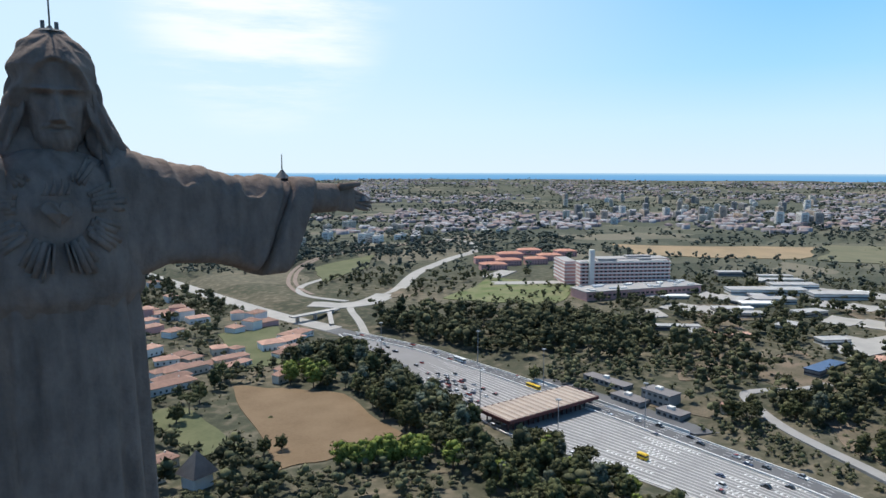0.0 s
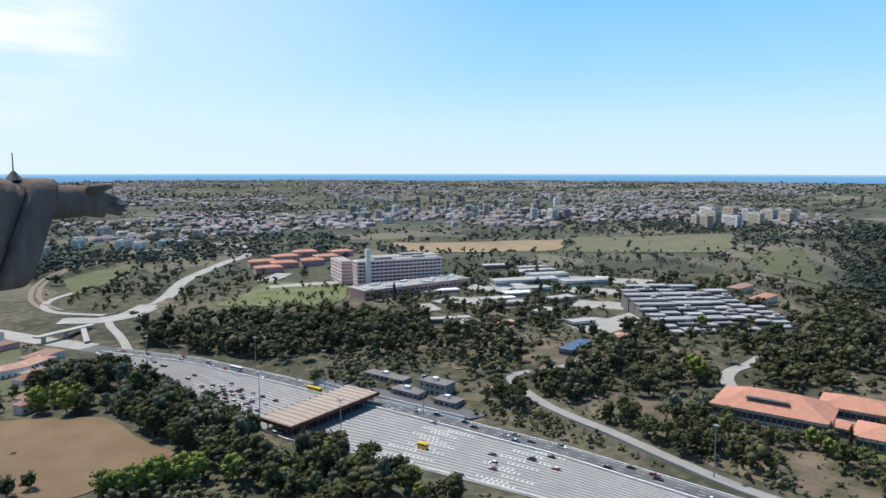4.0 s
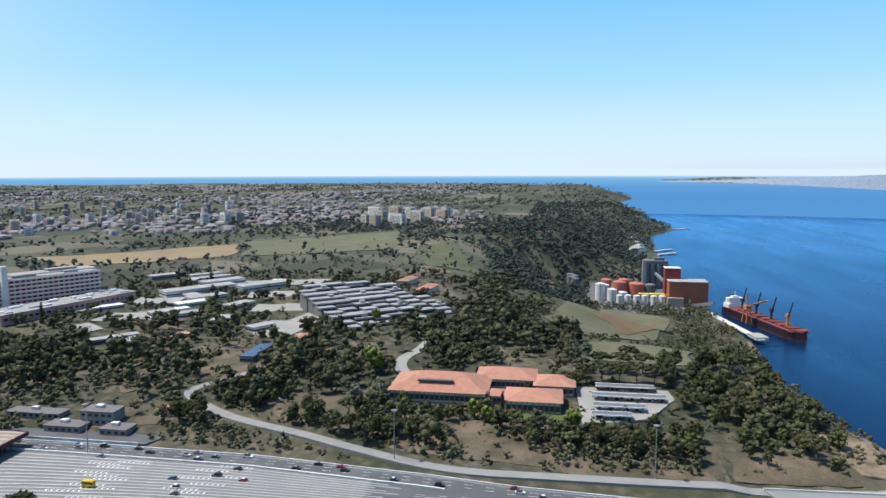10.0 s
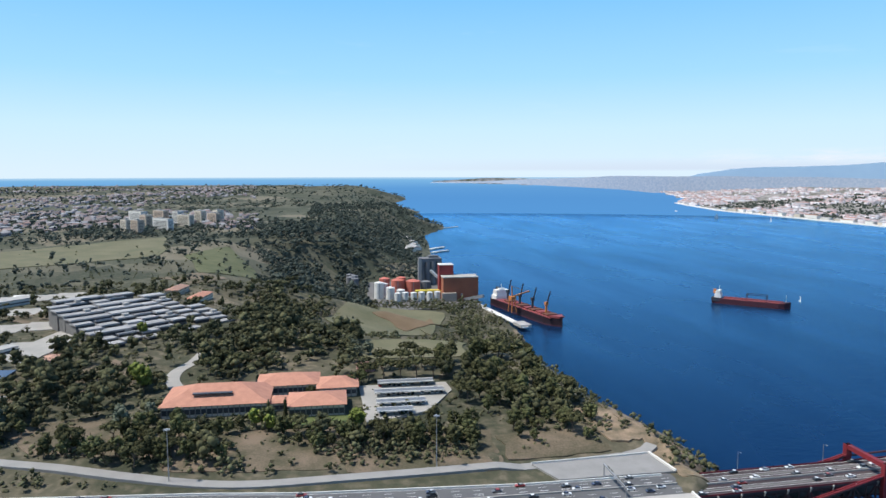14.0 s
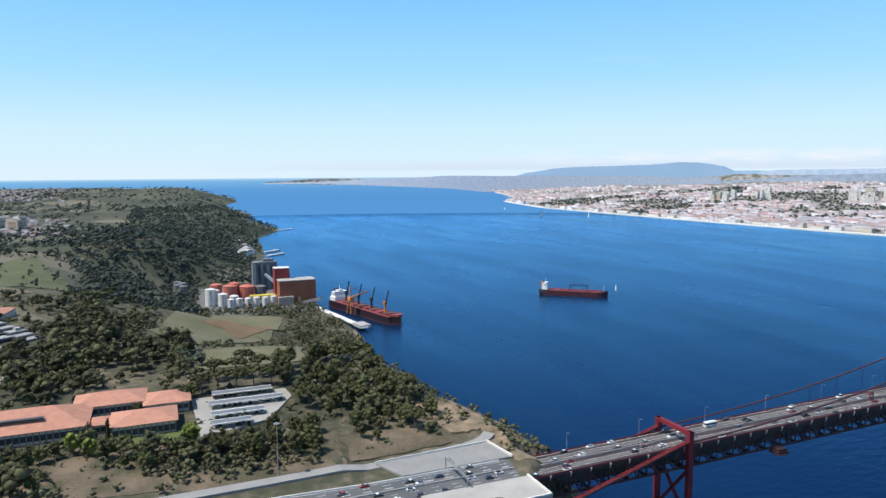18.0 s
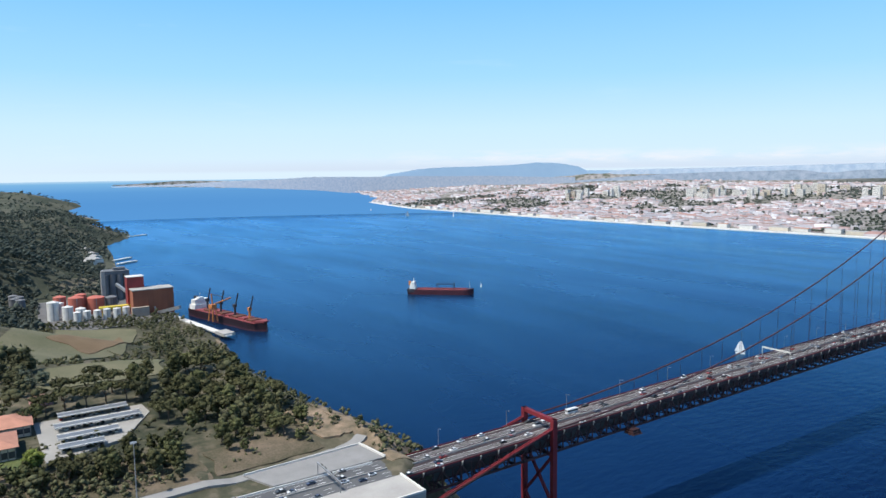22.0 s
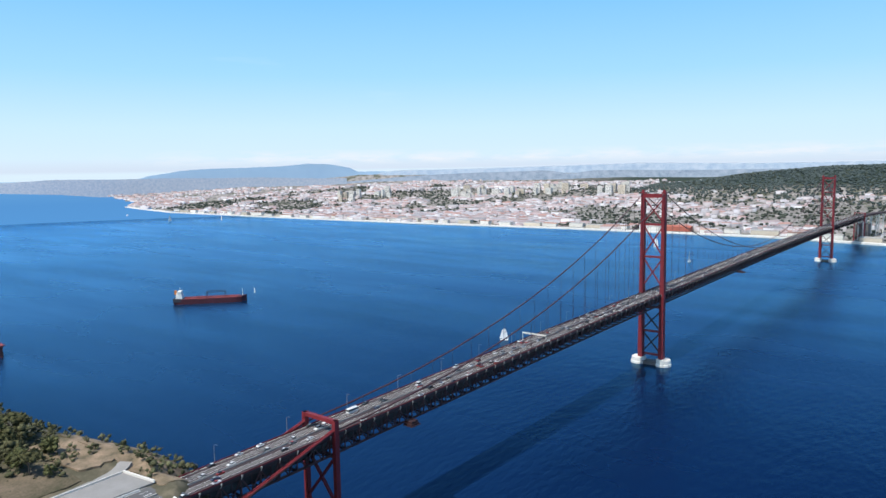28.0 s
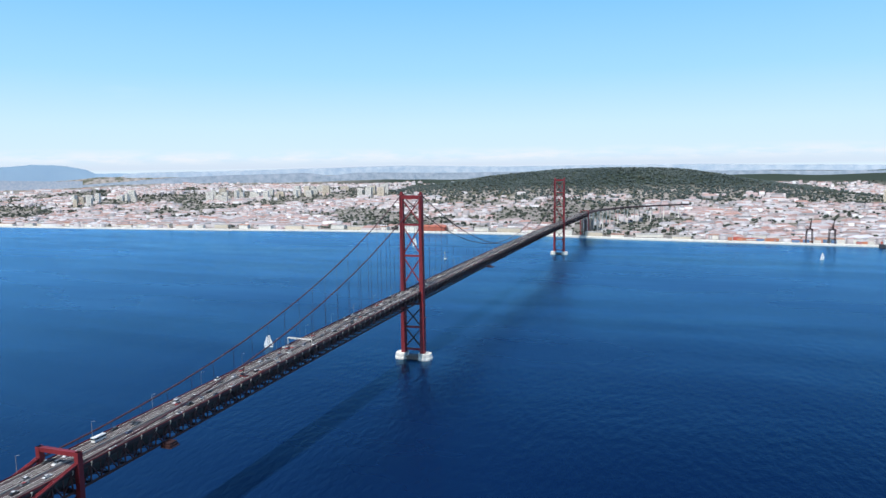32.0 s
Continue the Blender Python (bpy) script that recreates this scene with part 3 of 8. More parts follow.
def cable_z(y):
    if y > 0:
        return 75.8 - y * 0.27
    if y > SPAN[1]:
        k = y / SPAN[1]
        return 75.8 + (188.5 - 75.8) * k - 4 * 24.5 * k * (1 - k)
    if y > SPAN[2]:
        k = (y + 990) / 507.0
        return 87.0 + 101.5 * k * k
    k = (y - SPAN[3]) / (SPAN[2] - SPAN[3])
    return 75.8 + 112.7 * k - 4 * 24.5 * k * (1 - k)


def build_bridge():
    br = thing("suspension_bridge", (0, 0, 0), 0, "long red steel suspension bridge carrying traffic across the river", "bridge")
    # towers: two legs, struts and crossed braces, on a white pier
    for ty in SPAN[1:3]:
        g = Geo().box((0, ty, 186.0), (26.5, 5.0, 4.2))
        tw = part("tower", g, bridge_red, br, "tall red steel bridge tower with crossed braces")
        for sx in (-11.6, 11.6):
            leg = Geo()
            leg.loft([[(sx + a * w, ty + b * dpt, z) for a, b in ((-1, -1), (1, -1), (1, 1), (-1, 1))] for z, w, dpt in ((7, 2.6, 3.3), (78, 2.3, 3.0), (188, 1.9, 2.5))])
            leg.box((sx, ty, 189.2), (4.6, 6.0, 1.6)).box((sx, ty, 191.0), (2.6, 3.4, 2.4))
            for z in range(20, 186, 14):
                w = 2.75 - 0.75 * z / 188
                leg.box((sx, ty, z), (2 * w + 0.5, 2 * w + 1.9, 0.5))
            part("leg", leg, bridge_red, tw)
        for z0, z1 in ((158, 182), (122, 152), (88, 117), (38, 60), (13, 36)):
            for s in (-1, 1):
                # braces under the deck get a darkened red, its shade put into the colour
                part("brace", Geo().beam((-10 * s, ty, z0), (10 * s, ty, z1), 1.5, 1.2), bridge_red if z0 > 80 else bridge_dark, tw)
        for z in (155, 119.5, 64, 37, 11):
            part("strut", Geo().beam((-10, ty, z), (10, ty, z), 2.4, 2.0), bridge_red, tw)
        for sx in (-14, 14):
            pier = Geo().loft([[(sx + 8.2 * k * math.cos(t), ty + 9.5 * k * math.sin(t), z) for t in np.linspace(0, 2 * math.pi, 13)[:-1]] for z, k in ((-8, 1.05), (2.2, 1.03), (2.6, 0.95), (6.6, 0.92), (7.0, 0.86))])
            part("pier", pier, concrete_white, tw, "white rounded concrete pier standing in the water")
        part("pier_wall", Geo().box((0, ty, 0.0), (26, 11, 7)), concrete_dark, tw, "dark concrete wall between the pier heads")
    # the portal at the south end, and its twin in the north
    for py in (SPAN[0], SPAN[3]):
        zt = deck_z(py) + 8.4
        pt = part("portal", Geo().box((0, py, zt - 1.1), (27.2, 2.4, 2.2)), bridge_red, br, "red steel portal over the road where the cables bend")
        z0 = gz(0, py) - 2
        for sx in (-12.4, 12.4):
            part("leg", Geo().box((sx, py, (z0 + zt) / 2), (2.5, 3.0, zt - z0)), bridge_red, pt)
        for za, zb in ((z0 + 4, (z0 + 60) / 2), ((z0 + 60) / 2 + 2, 60)):
            for s in (-1, 1):
                part("brace", Geo().beam((-11 * s, py, za), (11 * s, py, zb), 1.6, 1.2), bridge_red, pt)
        part("strut", Geo().beam((-11, py, 61), (11, py, 61), 1.8), bridge_red, pt)
    # deck in lengths
    ys = np.linspace(DECK_END, SPAN[3] - 8, 91)
    for a, b in zip(ys[:-1], ys[1:]):
        za, zb = deck_z(a), deck_z(b)
        vs = [(x, y, z + dz) for y, z in ((a, za), (b, zb)) for x, dz in ((-11.4, -1.0), (11.4, -1.0), (11.4, 0), (-11.4, 0))]
        part("deck_slab", Geo().add(vs, [(0, 1, 2, 3), (7, 6, 5, 4), (0, 4, 5, 1), (1, 5, 6, 2), (2, 6, 7, 3), (3, 7, 4, 0)]), deck_asphalt, br)

    def ribbon(x0, x1, dz, h=0.12, step=23.0, y0=DECK_END, y1=SPAN[3] - 8):
        g = Geo()
        n = int(abs(y1 - y0) / step) + 1
        yy = np.linspace(y0, y1, n)
        g.loft([[(x0, y, deck_z(y) + dz), (x1, y, deck_z(y) + dz), (x1, y, deck_z(y) + dz + h), (x0, y, deck_z(y) + dz + h)] for y in yy])
        return g

    for x in (-11.2, 11.2):
        part("parapet", ribbon(x - 0.06, x + 0.06, 0.0, 0.8), bridge_red, br, "low dark steel parapet along the deck edge")
    for x in (-0.25, 0.25):
        part("median_barrier", ribbon(x - 0.12, x + 0.12, 0.0, 0.8), concrete, br)
    for x in (-7.2, -3.6, 3.6, 7.2, -10.6, 10.6):
        part("lane_line", ribbon(x - 0.12, x + 0.12, 0.004, 0.012), paint_white, br)
    for x in (-5.4, 5.4):
        part("grating_strip", ribbon(x - 0.9, x + 0.9, 0.004, 0.02), concrete_dark, br, "dark open steel grating in the carriageway")
    for x in (-10.6, 10.6):
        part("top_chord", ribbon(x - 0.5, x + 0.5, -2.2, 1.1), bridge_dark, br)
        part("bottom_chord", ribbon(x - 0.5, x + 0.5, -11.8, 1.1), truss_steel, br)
    # deck and frames inside the truss are likewise coloured dark for shade
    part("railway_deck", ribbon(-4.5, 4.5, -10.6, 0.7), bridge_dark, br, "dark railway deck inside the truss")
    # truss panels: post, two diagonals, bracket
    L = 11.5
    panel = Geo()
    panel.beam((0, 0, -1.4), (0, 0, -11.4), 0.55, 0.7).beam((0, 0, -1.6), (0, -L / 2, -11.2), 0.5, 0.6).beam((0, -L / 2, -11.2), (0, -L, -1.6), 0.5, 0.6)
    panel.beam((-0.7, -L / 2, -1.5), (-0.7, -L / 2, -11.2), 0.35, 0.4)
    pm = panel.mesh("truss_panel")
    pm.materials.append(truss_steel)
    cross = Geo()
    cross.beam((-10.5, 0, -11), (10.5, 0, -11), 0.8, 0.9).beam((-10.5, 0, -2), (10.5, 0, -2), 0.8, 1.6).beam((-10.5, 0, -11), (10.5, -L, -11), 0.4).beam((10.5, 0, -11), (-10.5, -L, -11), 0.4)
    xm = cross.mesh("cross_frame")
    xm.materials.append(bridge_dark)
    brk = Geo().beam((0, 0, -0.3), (1.0, 0, -0.3), 0.7, 0.7).beam((0.0, 0, -2.4), (0.9, 0, -0.7), 0.3)
    bm_ = brk.mesh("bracket")
    bm_.materials.append(concrete)
    y = DECK_END
    k = 0
    far = Geo()
    while y > SPAN[3]:
        z = deck_z(y)
        if k < 142:
            for x in (-10.6, 10.6):
                part("truss_panel", pm, None, br, at=(x, y, z), rz=0 if x < 0 else 0)
            part("cross_frame", xm, None, br, at=(0, y, z))
            part("bracket", bm_, None, br, at=(-11.0, y, z), rz=180)
        else:
            for x in (-10.6, 10.6):
                far.beam((x, y, z - 1.4), (x, y, z - 11.4), 0.6).beam((x, y, z - 1.6), (x, y - L / 2, z - 11.2), 0.55).beam((x, y - L / 2, z - 11.2), (x, y - L, z - 1.6), 0.55)
        y -= L
        k += 1
    tagged(part("truss_far_end", far, bridge_dark, br), kind="stuff")
    # cables and hangers
    for x in (-12.2, 12.2):
        pts = [(x * (1.0 + 0.02 * max(y, 0) / 95), y, cable_z(y)) for y in [118, 60, 0.01] + list(np.linspace(0, -483, 15)) + list(np.linspace(-483, -1497, 41))[1:] + list(np.linspace(-1497, -1980, 13))[1:]]
        part("main_cable", Geo().tube(pts, 0.52, 8), cable_steel, br, "dark red main suspension cable")
        for o in (-0.7, 0.7):
            part("backstay", Geo().tube([(x + o, 0, 77.0), (x * 1.02 + o, 116, 46.5)], 0.42, 8), bridge_red, br, "bright red sheathed cable running down to the anchorage")
        y = -23.0
        while y > SPAN[3] + 10:
            zc = cable_z(y)
            if min(abs(y - SPAN[1]), abs(y - SPAN[2])) > 8 and zc - deck_z(y) > 1.5:
                h = Geo()
                for o in (-0.35, 0.35):
                    h.beam((x, y + o, zc), (x, y + o, deck_z(y) - 1.5), 0.1)
                part("hanger", h, cable_steel, br)
            y -= 23.0
    # inspection gantry hung under the truss
    ig = part("inspection_gantry", Geo().box((-13.6, -62, deck_z(-62) - 12.6), (6.5, 7, 1.2)).box((-13.6, -62, deck_z(-62) - 11.4), (5.5, 6, 1.4)), bridge_dark, br, "small inspection gantry hanging below the truss")
    part("gantry_floor", Geo().box((-13.9, -62, deck_z(-62) - 13.4), (7.5, 8, 0.3)), bridge_dark, ig)
    ig2 = part("inspection_gantry", Geo().box((-14.5, -770, deck_z(-770) - 12.6), (12, 7, 1.6)).box((-13.6, -770, deck_z(-770) - 11.4), (6, 6, 1.4)), bridge_dark, br, "small inspection gantry hanging below the truss")
    return br


bridge = build_bridge()


# ---- motorway, toll plaza, roads ----
def road_strip(name, pts, width, material, label, dz=0.35, kind="structure", z=None, category="road", n=6):
    """A road laid along a line of points in the plan, following the ground."""
    P = [Vector((a, b, 0)) for a, b in pts]
    line = []
    for i in range(len(P) - 1):
        p0, p1, p2, p3 = P[max(i - 1, 0)], P[i], P[i + 1], P[min(i + 2, len(P) - 1)]
        for k in range(n):
            t = k / n
            line.append(0.5 * ((2 * p1) + (p2 - p0) * t + (2 * p0 - 5 * p1 + 4 * p2 - p3) * t * t + (3 * p1 - p0 - 3 * p2 + p3) * t ** 3))
    line.append(P[-1])
    rings = []
    for i, p in enumerate(line):
        d = (line[min(i + 1, len(line) - 1)] - line[max(i - 1, 0)]).normalized()
        s = Vector((d.y, -d.x, 0)) * width / 2
        a, b = p - s, p + s
        zz = max(gz(a.x, a.y), gz(b.x, b.y), gz(p.x, p.y)) + dz if z is None else z
        rings.append([(a.x, a.y, zz - 1.6), (b.x, b.y, zz - 1.6), (b.x, b.y, zz), (a.x, a.y, zz)])
    g = Geo().loft(rings)
    return single(name, g, material, label, category, kind=kind)


def edge_poly(y0, y1, wo=0.0, eo=0.0, step=12.0):
    ys = np.linspace(y0, y1, max(2, int(abs(y1 - y0) / step)))
    return [(float(np.interp(y, WEST_Y, WEST_E)) - wo, y) for y in ys] + [(float(np.interp(y, EAST_Y, EAST_E)) + eo, y) for y in ys[::-1]]


ROADZ = 73.6
motorway = single("motorway", Geo().slab(edge_poly(95, 1600), 72.4, ROADZ), asphalt, "grey asphalt motorway leading to the bridge", "road", kind="structure")
THRU = 13.0
plaza = single("toll_plaza", Geo().slab(edge_poly(335, 770, THRU, 0.6), ROADZ - 0.2, ROADZ + 0.01), plaza_concrete, "wide pale concrete toll plaza", "road surface", kind="structure")


def fan(fr, y):
    w, e = float(np.interp(y, WEST_Y, WEST_E)) - THRU, float(np.interp(y, EAST_Y, EAST_E))
    return e + fr * (w - e)


LANES = 17
for i in range(LANES + 1):
    fr = i / LANES
    for y0, y1, wd in ((320 + 6 * (i % 3), 522, 1.5), (560, 640 + 9 * (i % 4), 1.3)):
        ys = np.linspace(y0, y1, 14)
        rings = [[(fan(fr, y) - wd * k, y, ROADZ), (fan(fr, y) + wd * k, y, ROADZ), (fan(fr, y) + wd * k, y, ROADZ + 0.16), (fan(fr, y) - wd * k, y, ROADZ + 0.16)] for y, k in zip(ys, np.clip(np.linspace(0.22, 0.45, 14) if y0 < 500 else np.linspace(0.45, 0.22, 14), 0.2, 1))]
        part("lane_island", Geo().loft(rings), lane_strip, plaza)
# tyre-darkened wheel tracks between the islands
track = surface("wheel_track", (0.17, 0.168, 0.165), (0.23, 0.228, 0.222), 0.06, 0.8, 0.85, contrast=0.8)
for i in range(LANES):
    fr = (i + 0.5) / LANES
    ys = np.linspace(338, 520, 12)
    part("wheel_track", Geo().loft([[(fan(fr, y) - 0.95, y, ROADZ), (fan(fr, y) + 0.95, y, ROADZ), (fan(fr, y) + 0.95, y, ROADZ + 0.016), (fan(fr, y) - 0.95, y, ROADZ + 0.016)] for y in ys]), track, plaza)
# chevrons painted in the lanes
for i in range(LANES):
    g = Geo()
    for y0 in (395 + 5 * (i % 4), 448 + 7 * (i % 3)):
        if ((i * 7) % 5 < 2 and y0 < 430) or (i * 3) % 4 == 0 and y0 > 430:
            continue
        for k in range(7):
            y = y0 + 2.6 * k
            x = fan((i + 0.5) / LANES, y)
            for s in (-1, 1):
                g.slab([(x, y + 1.6), (x + s * 1.7, y), (x + s * 1.7, y + 0.75), (x, y + 2.35)][::s], ROADZ + 0.012, ROADZ + 0.026)
    part("chevron_markings", g, paint_white, plaza, "worn white chevrons painted in a lane")
# edge lines, barriers and dashes of the through lanes
for off, wd, h, mt, nm in ((THRU, 0.45, 0.9, concrete_white, "concrete_barrier"), (0.5, 0.3, 0.75, concrete_white, "concrete_barrier"), (1.3, 0.12, 0.014, paint_white, "edge_line"), (THRU - 1.1, 0.12, 0.014, paint_white, "edge_line")):
    ys = np.linspace(100 if off < 2 else 300, 783, 60)
    xs = [float(np.interp(y, WEST_Y, WEST_E)) - off for y in ys]
    part(nm, Geo().loft([[(x - wd, y, ROADZ), (x + wd, y, ROADZ), (x + wd, y, ROADZ + h), (x - wd, y, ROADZ + h)] for x, y in zip(xs, ys)]), mt, motorway)
ys = np.linspace(100, 783, 60)
xs = [float(np.interp(y, EAST_Y, EAST_E)) + 0.6 for y in ys]
part("concrete_barrier", Geo().loft([[(x - 0.3, y, ROADZ), (x + 0.3, y, ROADZ), (x + 0.3, y, ROADZ + 0.8), (x - 0.3, y, ROADZ + 0.8)] for x, y in zip(xs, ys)]), concrete_white, motorway)
for off in (4.2, 7.6):
    g = Geo()
    y = 100.0
    while y < 780:
        x = float(np.interp(y, WEST_Y, WEST_E)) - off
        g.box((x, y, ROADZ + 0.008), (0.22, 4.0, 0.016))
        y += 10.0
    part("lane_dashes", g, paint_white, motorway, "dashed white lane line")
for x in (-7.3, -3.7, 3.7):
    g = Geo()
    for k in range(22):
        g.box((x, 100 + 10 * k, ROADZ + 0.008), (0.2, 4.0, 0.016))
    part("lane_dashes", g, paint_white, motorway, "dashed white lane line")
part("median_barrier", Geo().box((0, 205, ROADZ + 0.4), (0.6, 215, 0.8)), concrete, motorway)

# the toll canopy: ribbed sand-coloured roof on columns, dark red fascia
canopy_sand = surface("canopy_sand", (0.42, 0.345, 0.285), (0.33, 0.27, 0.225), 0.1, 1.5, 0.8)
canopy_sand2 = surface("canopy_sand_dark", (0.33, 0.255, 0.20), (0.27, 0.21, 0.165), 0.1, 1.5, 0.8)
fascia_red = surface("fascia_red", (0.10, 0.035, 0.035), (0.07, 0.028, 0.028), 0.2, 2.0, 0.7)
CX0, CX1, CY0, CY1 = -44.0, 28.0, 526.0, 552.0
tollc = thing("toll_canopy", ((CX0 + CX1) / 2, (CY0 + CY1) / 2, ROADZ), 0, "long toll canopy with a ribbed sand-coloured roof and dark red edge", "canopy")
hw, hd = (CX1 - CX0) / 2, (CY1 - CY0) / 2
part("roof_deck", Geo().box((0, 0, 6.6), (2 * hw, 2 * hd, 0.5)), canopy_sand2, tollc)
for k in range(15):
    x = -hw + 2.6 + k * (2 * hw - 5.2) / 14
    part("roof_rib", Geo().loft([[(x - 1.6, y, 6.85), (x + 1.6, y, 6.85), (x + 1.1, y, 7.45), (x - 1.1, y, 7.45)] for y in (-hd + 0.3, hd - 0.3)]), canopy_sand, tollc)
for y, sx in ((-hd, 2 * hw), (hd, 2 * hw)):
    part("fascia", Geo().box((0, y, 6.2), (sx, 0.7, 1.9)), fascia_red, tollc, "dark red fascia")
for x in (-hw, hw):
    part("fascia", Geo().box((x, 0, 6.2), (0.7, 2 * hd - 0.8, 1.9)), fascia_red, tollc, "dark red fascia")
for i in range(LANES + 1):
    x = fan(i / LANES, 541) - (CX0 + CX1) / 2
    if abs(x) < hw - 1:
        for y in (-9, 9):
            part("column", Geo().box((x, y, 3.2), (0.6, 0.6, 6.4)), fascia_red, tollc)
booth_wall = surface("booth_panel", (0.55, 0.56, 0.56), (0.45, 0.46, 0.46), 0.3, 2, 0.6)
glass_dark = surface("dark_glass", (0.02, 0.025, 0.03), (0.03, 0.035, 0.04), 0.3, 2, 0.12, spec=0.6, bump=0.0)
booth0 = thing("toll_booth", (0, 0, 0), 0, "small grey toll booth with dark windows on a lane island", "booth", "toll booths under the canopy")
part("booth_body", Geo().box((0, 0, 0.6), (1.3, 2.6, 1.2)).box((0, 0, 2.5), (1.5, 2.8, 0.25)), booth_wall, booth0)
part("window", Geo().box((0, 0, 1.8), (1.2, 2.5, 1.2)), glass_dark, booth0)
placed = False
for i in range(LANES + 1):
    m = pose(fan(i / LANES, 538), 538, ROADZ + 0.16)
    if not placed:
        booth0.matrix_basis = m
        placed = True
    else:
        copy_thing(booth0, m)

# paved lots over the two cable anchorages
lot_w = single("paved_lot", Geo().slab([(12, 92), (34, 95), (31, 158), (12, 150)], 68, 74.3), surface("lot_asphalt", (0.21, 0.205, 0.20), (0.29, 0.28, 0.27), 0.12, 1.5, 0.9, contrast=0.7), "grey paved lot beside the bridge abutment", "paved lot", kind="structure")
part("parapet", Geo().box((23, 93.6, 74.8), (23, 0.9, 1.1), 8), concrete_white, lot_w, "white parapet wall")
part("parapet", Geo().beam((34, 96, 74.7), (31, 158, 74.7), 0.5, 0.9), concrete_white, lot_w, "white parapet wall")
anch = single("anchorage_block", Geo().slab([(-34, 96), (-12, 96), (-12, 150), (-34, 150)], 20, 75.0), concrete, "massive concrete cable anchorage with a flat roof", "anchorage", kind="structure")
part("parapet", Geo().box((-23, 96.4, 75.4), (22, 0.8, 0.9)), concrete_white, anch, "white parapet edge")
part("parapet", Geo().box((-33.6, 123, 75.4), (0.8, 53, 0.9)), concrete_white, anch, "white parapet edge")
abut = single("abutment", Geo().box((0, 99, 55), (24.4, 6, 36.6)), concrete, "concrete bridge abutment", "abutment", kind="structure")

# side roads
worn_asphalt = surface("worn_asphalt", (0.22, 0.215, 0.21), (0.30, 0.29, 0.275), 0.12, 1.5, 0.9, contrast=0.7)
road_strip("carriageway", [(-4, 806), (-17, 860), (-30, 944), (-44, 1080), (-58, 1219), (-84, 1400)], 20, pale_road, "pale worn concrete carriageway leading south", z=ROADZ + 0.06)
service = road_strip("service_road", [(42, 90), (36, 105), (30, 163), (29, 245), (31, 300), (45, 350), (57, 385), (66, 414), (76, 438), (91, 461), (107, 478), (122, 475), (140, 462), (165, 455)], 7.0, worn_asphalt, "worn grey service road winding along the slope")
curve_road = road_strip("access_road", [(150, 345), (178, 358), (200, 360), (222, 353), (245, 350)], 9, pale_road, "pale access road curving between trees")
rb = road_strip("slip_road", [(8, 770), (20, 800), (35, 842), (48, 872)], 7, pale_road, "pale slip road up to the junction")
junction = road_strip("junction_road", [(20, 905), (45, 885), (75, 880), (110, 900)], 26, pale_road, "wide pale road junction", z=None)
av1 = road_strip("avenue", [(70, 884), (126, 908), (216, 995), (310, 1055), (400, 1107), (470, 1200), (489, 1321)], 15, pale_road, "broad pale avenue leading south")
av2 = road_strip("side_avenue", [(60, 900), (40, 960), (60, 1010), (120, 1040)], 8, pale_road, "pale side road")
ovb = thing("overbridge", (0, 853, 79.5), 10, "slim concrete road bridge over the motorway", "bridge")
part("deck", Geo().box((0, 0, 0), (54, 7, 1.2)), concrete, ovb)
part("deck", Geo().beam((14, -4, -0.5), (-6, -34, -4.5), 4.5, 0.8), concrete, ovb)
for x in (-20, 0, 20):
    part("pillar", Geo().box((x, 0, -4), (1.2, 5, 7)), concrete, ovb)
for off, w in ((-4, 5.0), (5, 5.0)):
    road_strip("railway", [(44 + off, 960), (47 + off, 996), (62 + off, 1046), (100 + off, 1118), (147 + off * 0.7, 1179 - off * 0.7), (213, 1236 - off), (290, 1259 - off), (383, 1275 - off), (490, 1293 - off), (700, 1376 - off)], w, surface("railway_ballast", (0.25, 0.19, 0.15), (0.18, 0.14, 0.12), 0.2, 2.0, 0.95), "brown ballast railway track curving south", category="railway")


def masts():
    m0 = thing("light_mast", (0, 0, 0), 0, "tall slim grey lighting mast with lamp heads", "light mast", "light masts by the motorway")
    part("mast", Geo().cyl((0, 0, 0), (0, 0, 26), 0.32, 0.16, 8), steel_grey, m0)
    part("lamp_ring", Geo().cyl((0, 0, 25.4), (0, 0, 25.9), 1.0, 1.0, 12), steel_grey, m0)
    for k in range(6):
        t = k * math.pi / 3
        part("lamp_head", Geo().box((1.2 * math.cos(t), 1.2 * math.sin(t), 25.6), (0.7, 0.7, 0.35)), steel_grey, m0)
    spots = [(23, 488), (-35, 498), (38, 330), (33, 205), (-28, 570), (27, 640), (-16, 705), (30, 575)]
    m0.matrix_basis = pose(*spots[0], ROADZ)
    for x, y in spots[1:]:
        copy_thing(m0, pose(x, y, max(gz(x, y), 73.3)))
    # lamps along the bridge deck
    l0 = thing("street_lamp", (0, 0, 0), 0, "slim grey street lamp with one arm over the road", "street lamp", "street lamps on the bridge")
    part("pole", Geo().cyl((0, 0, 0), (0, 0, 9.5), 0.16, 0.1, 6), steel_grey, l0)
    part("arm", Geo().beam((0, 0, 9.4), (-2.0, 0, 9.9), 0.12), steel_grey, l0)
    part("lamp_head", Geo().box((-2.2, 0, 9.85), (0.9, 0.35, 0.18)), steel_grey, l0)
    first = True
    y = 60.0
    while y > -1960:
        m = pose(11.6, y, deck_z(y))
        if first:
            l0.matrix_basis, first = m, False
        else:
            copy_thing(l0, m)
        y -= 46.0


masts()
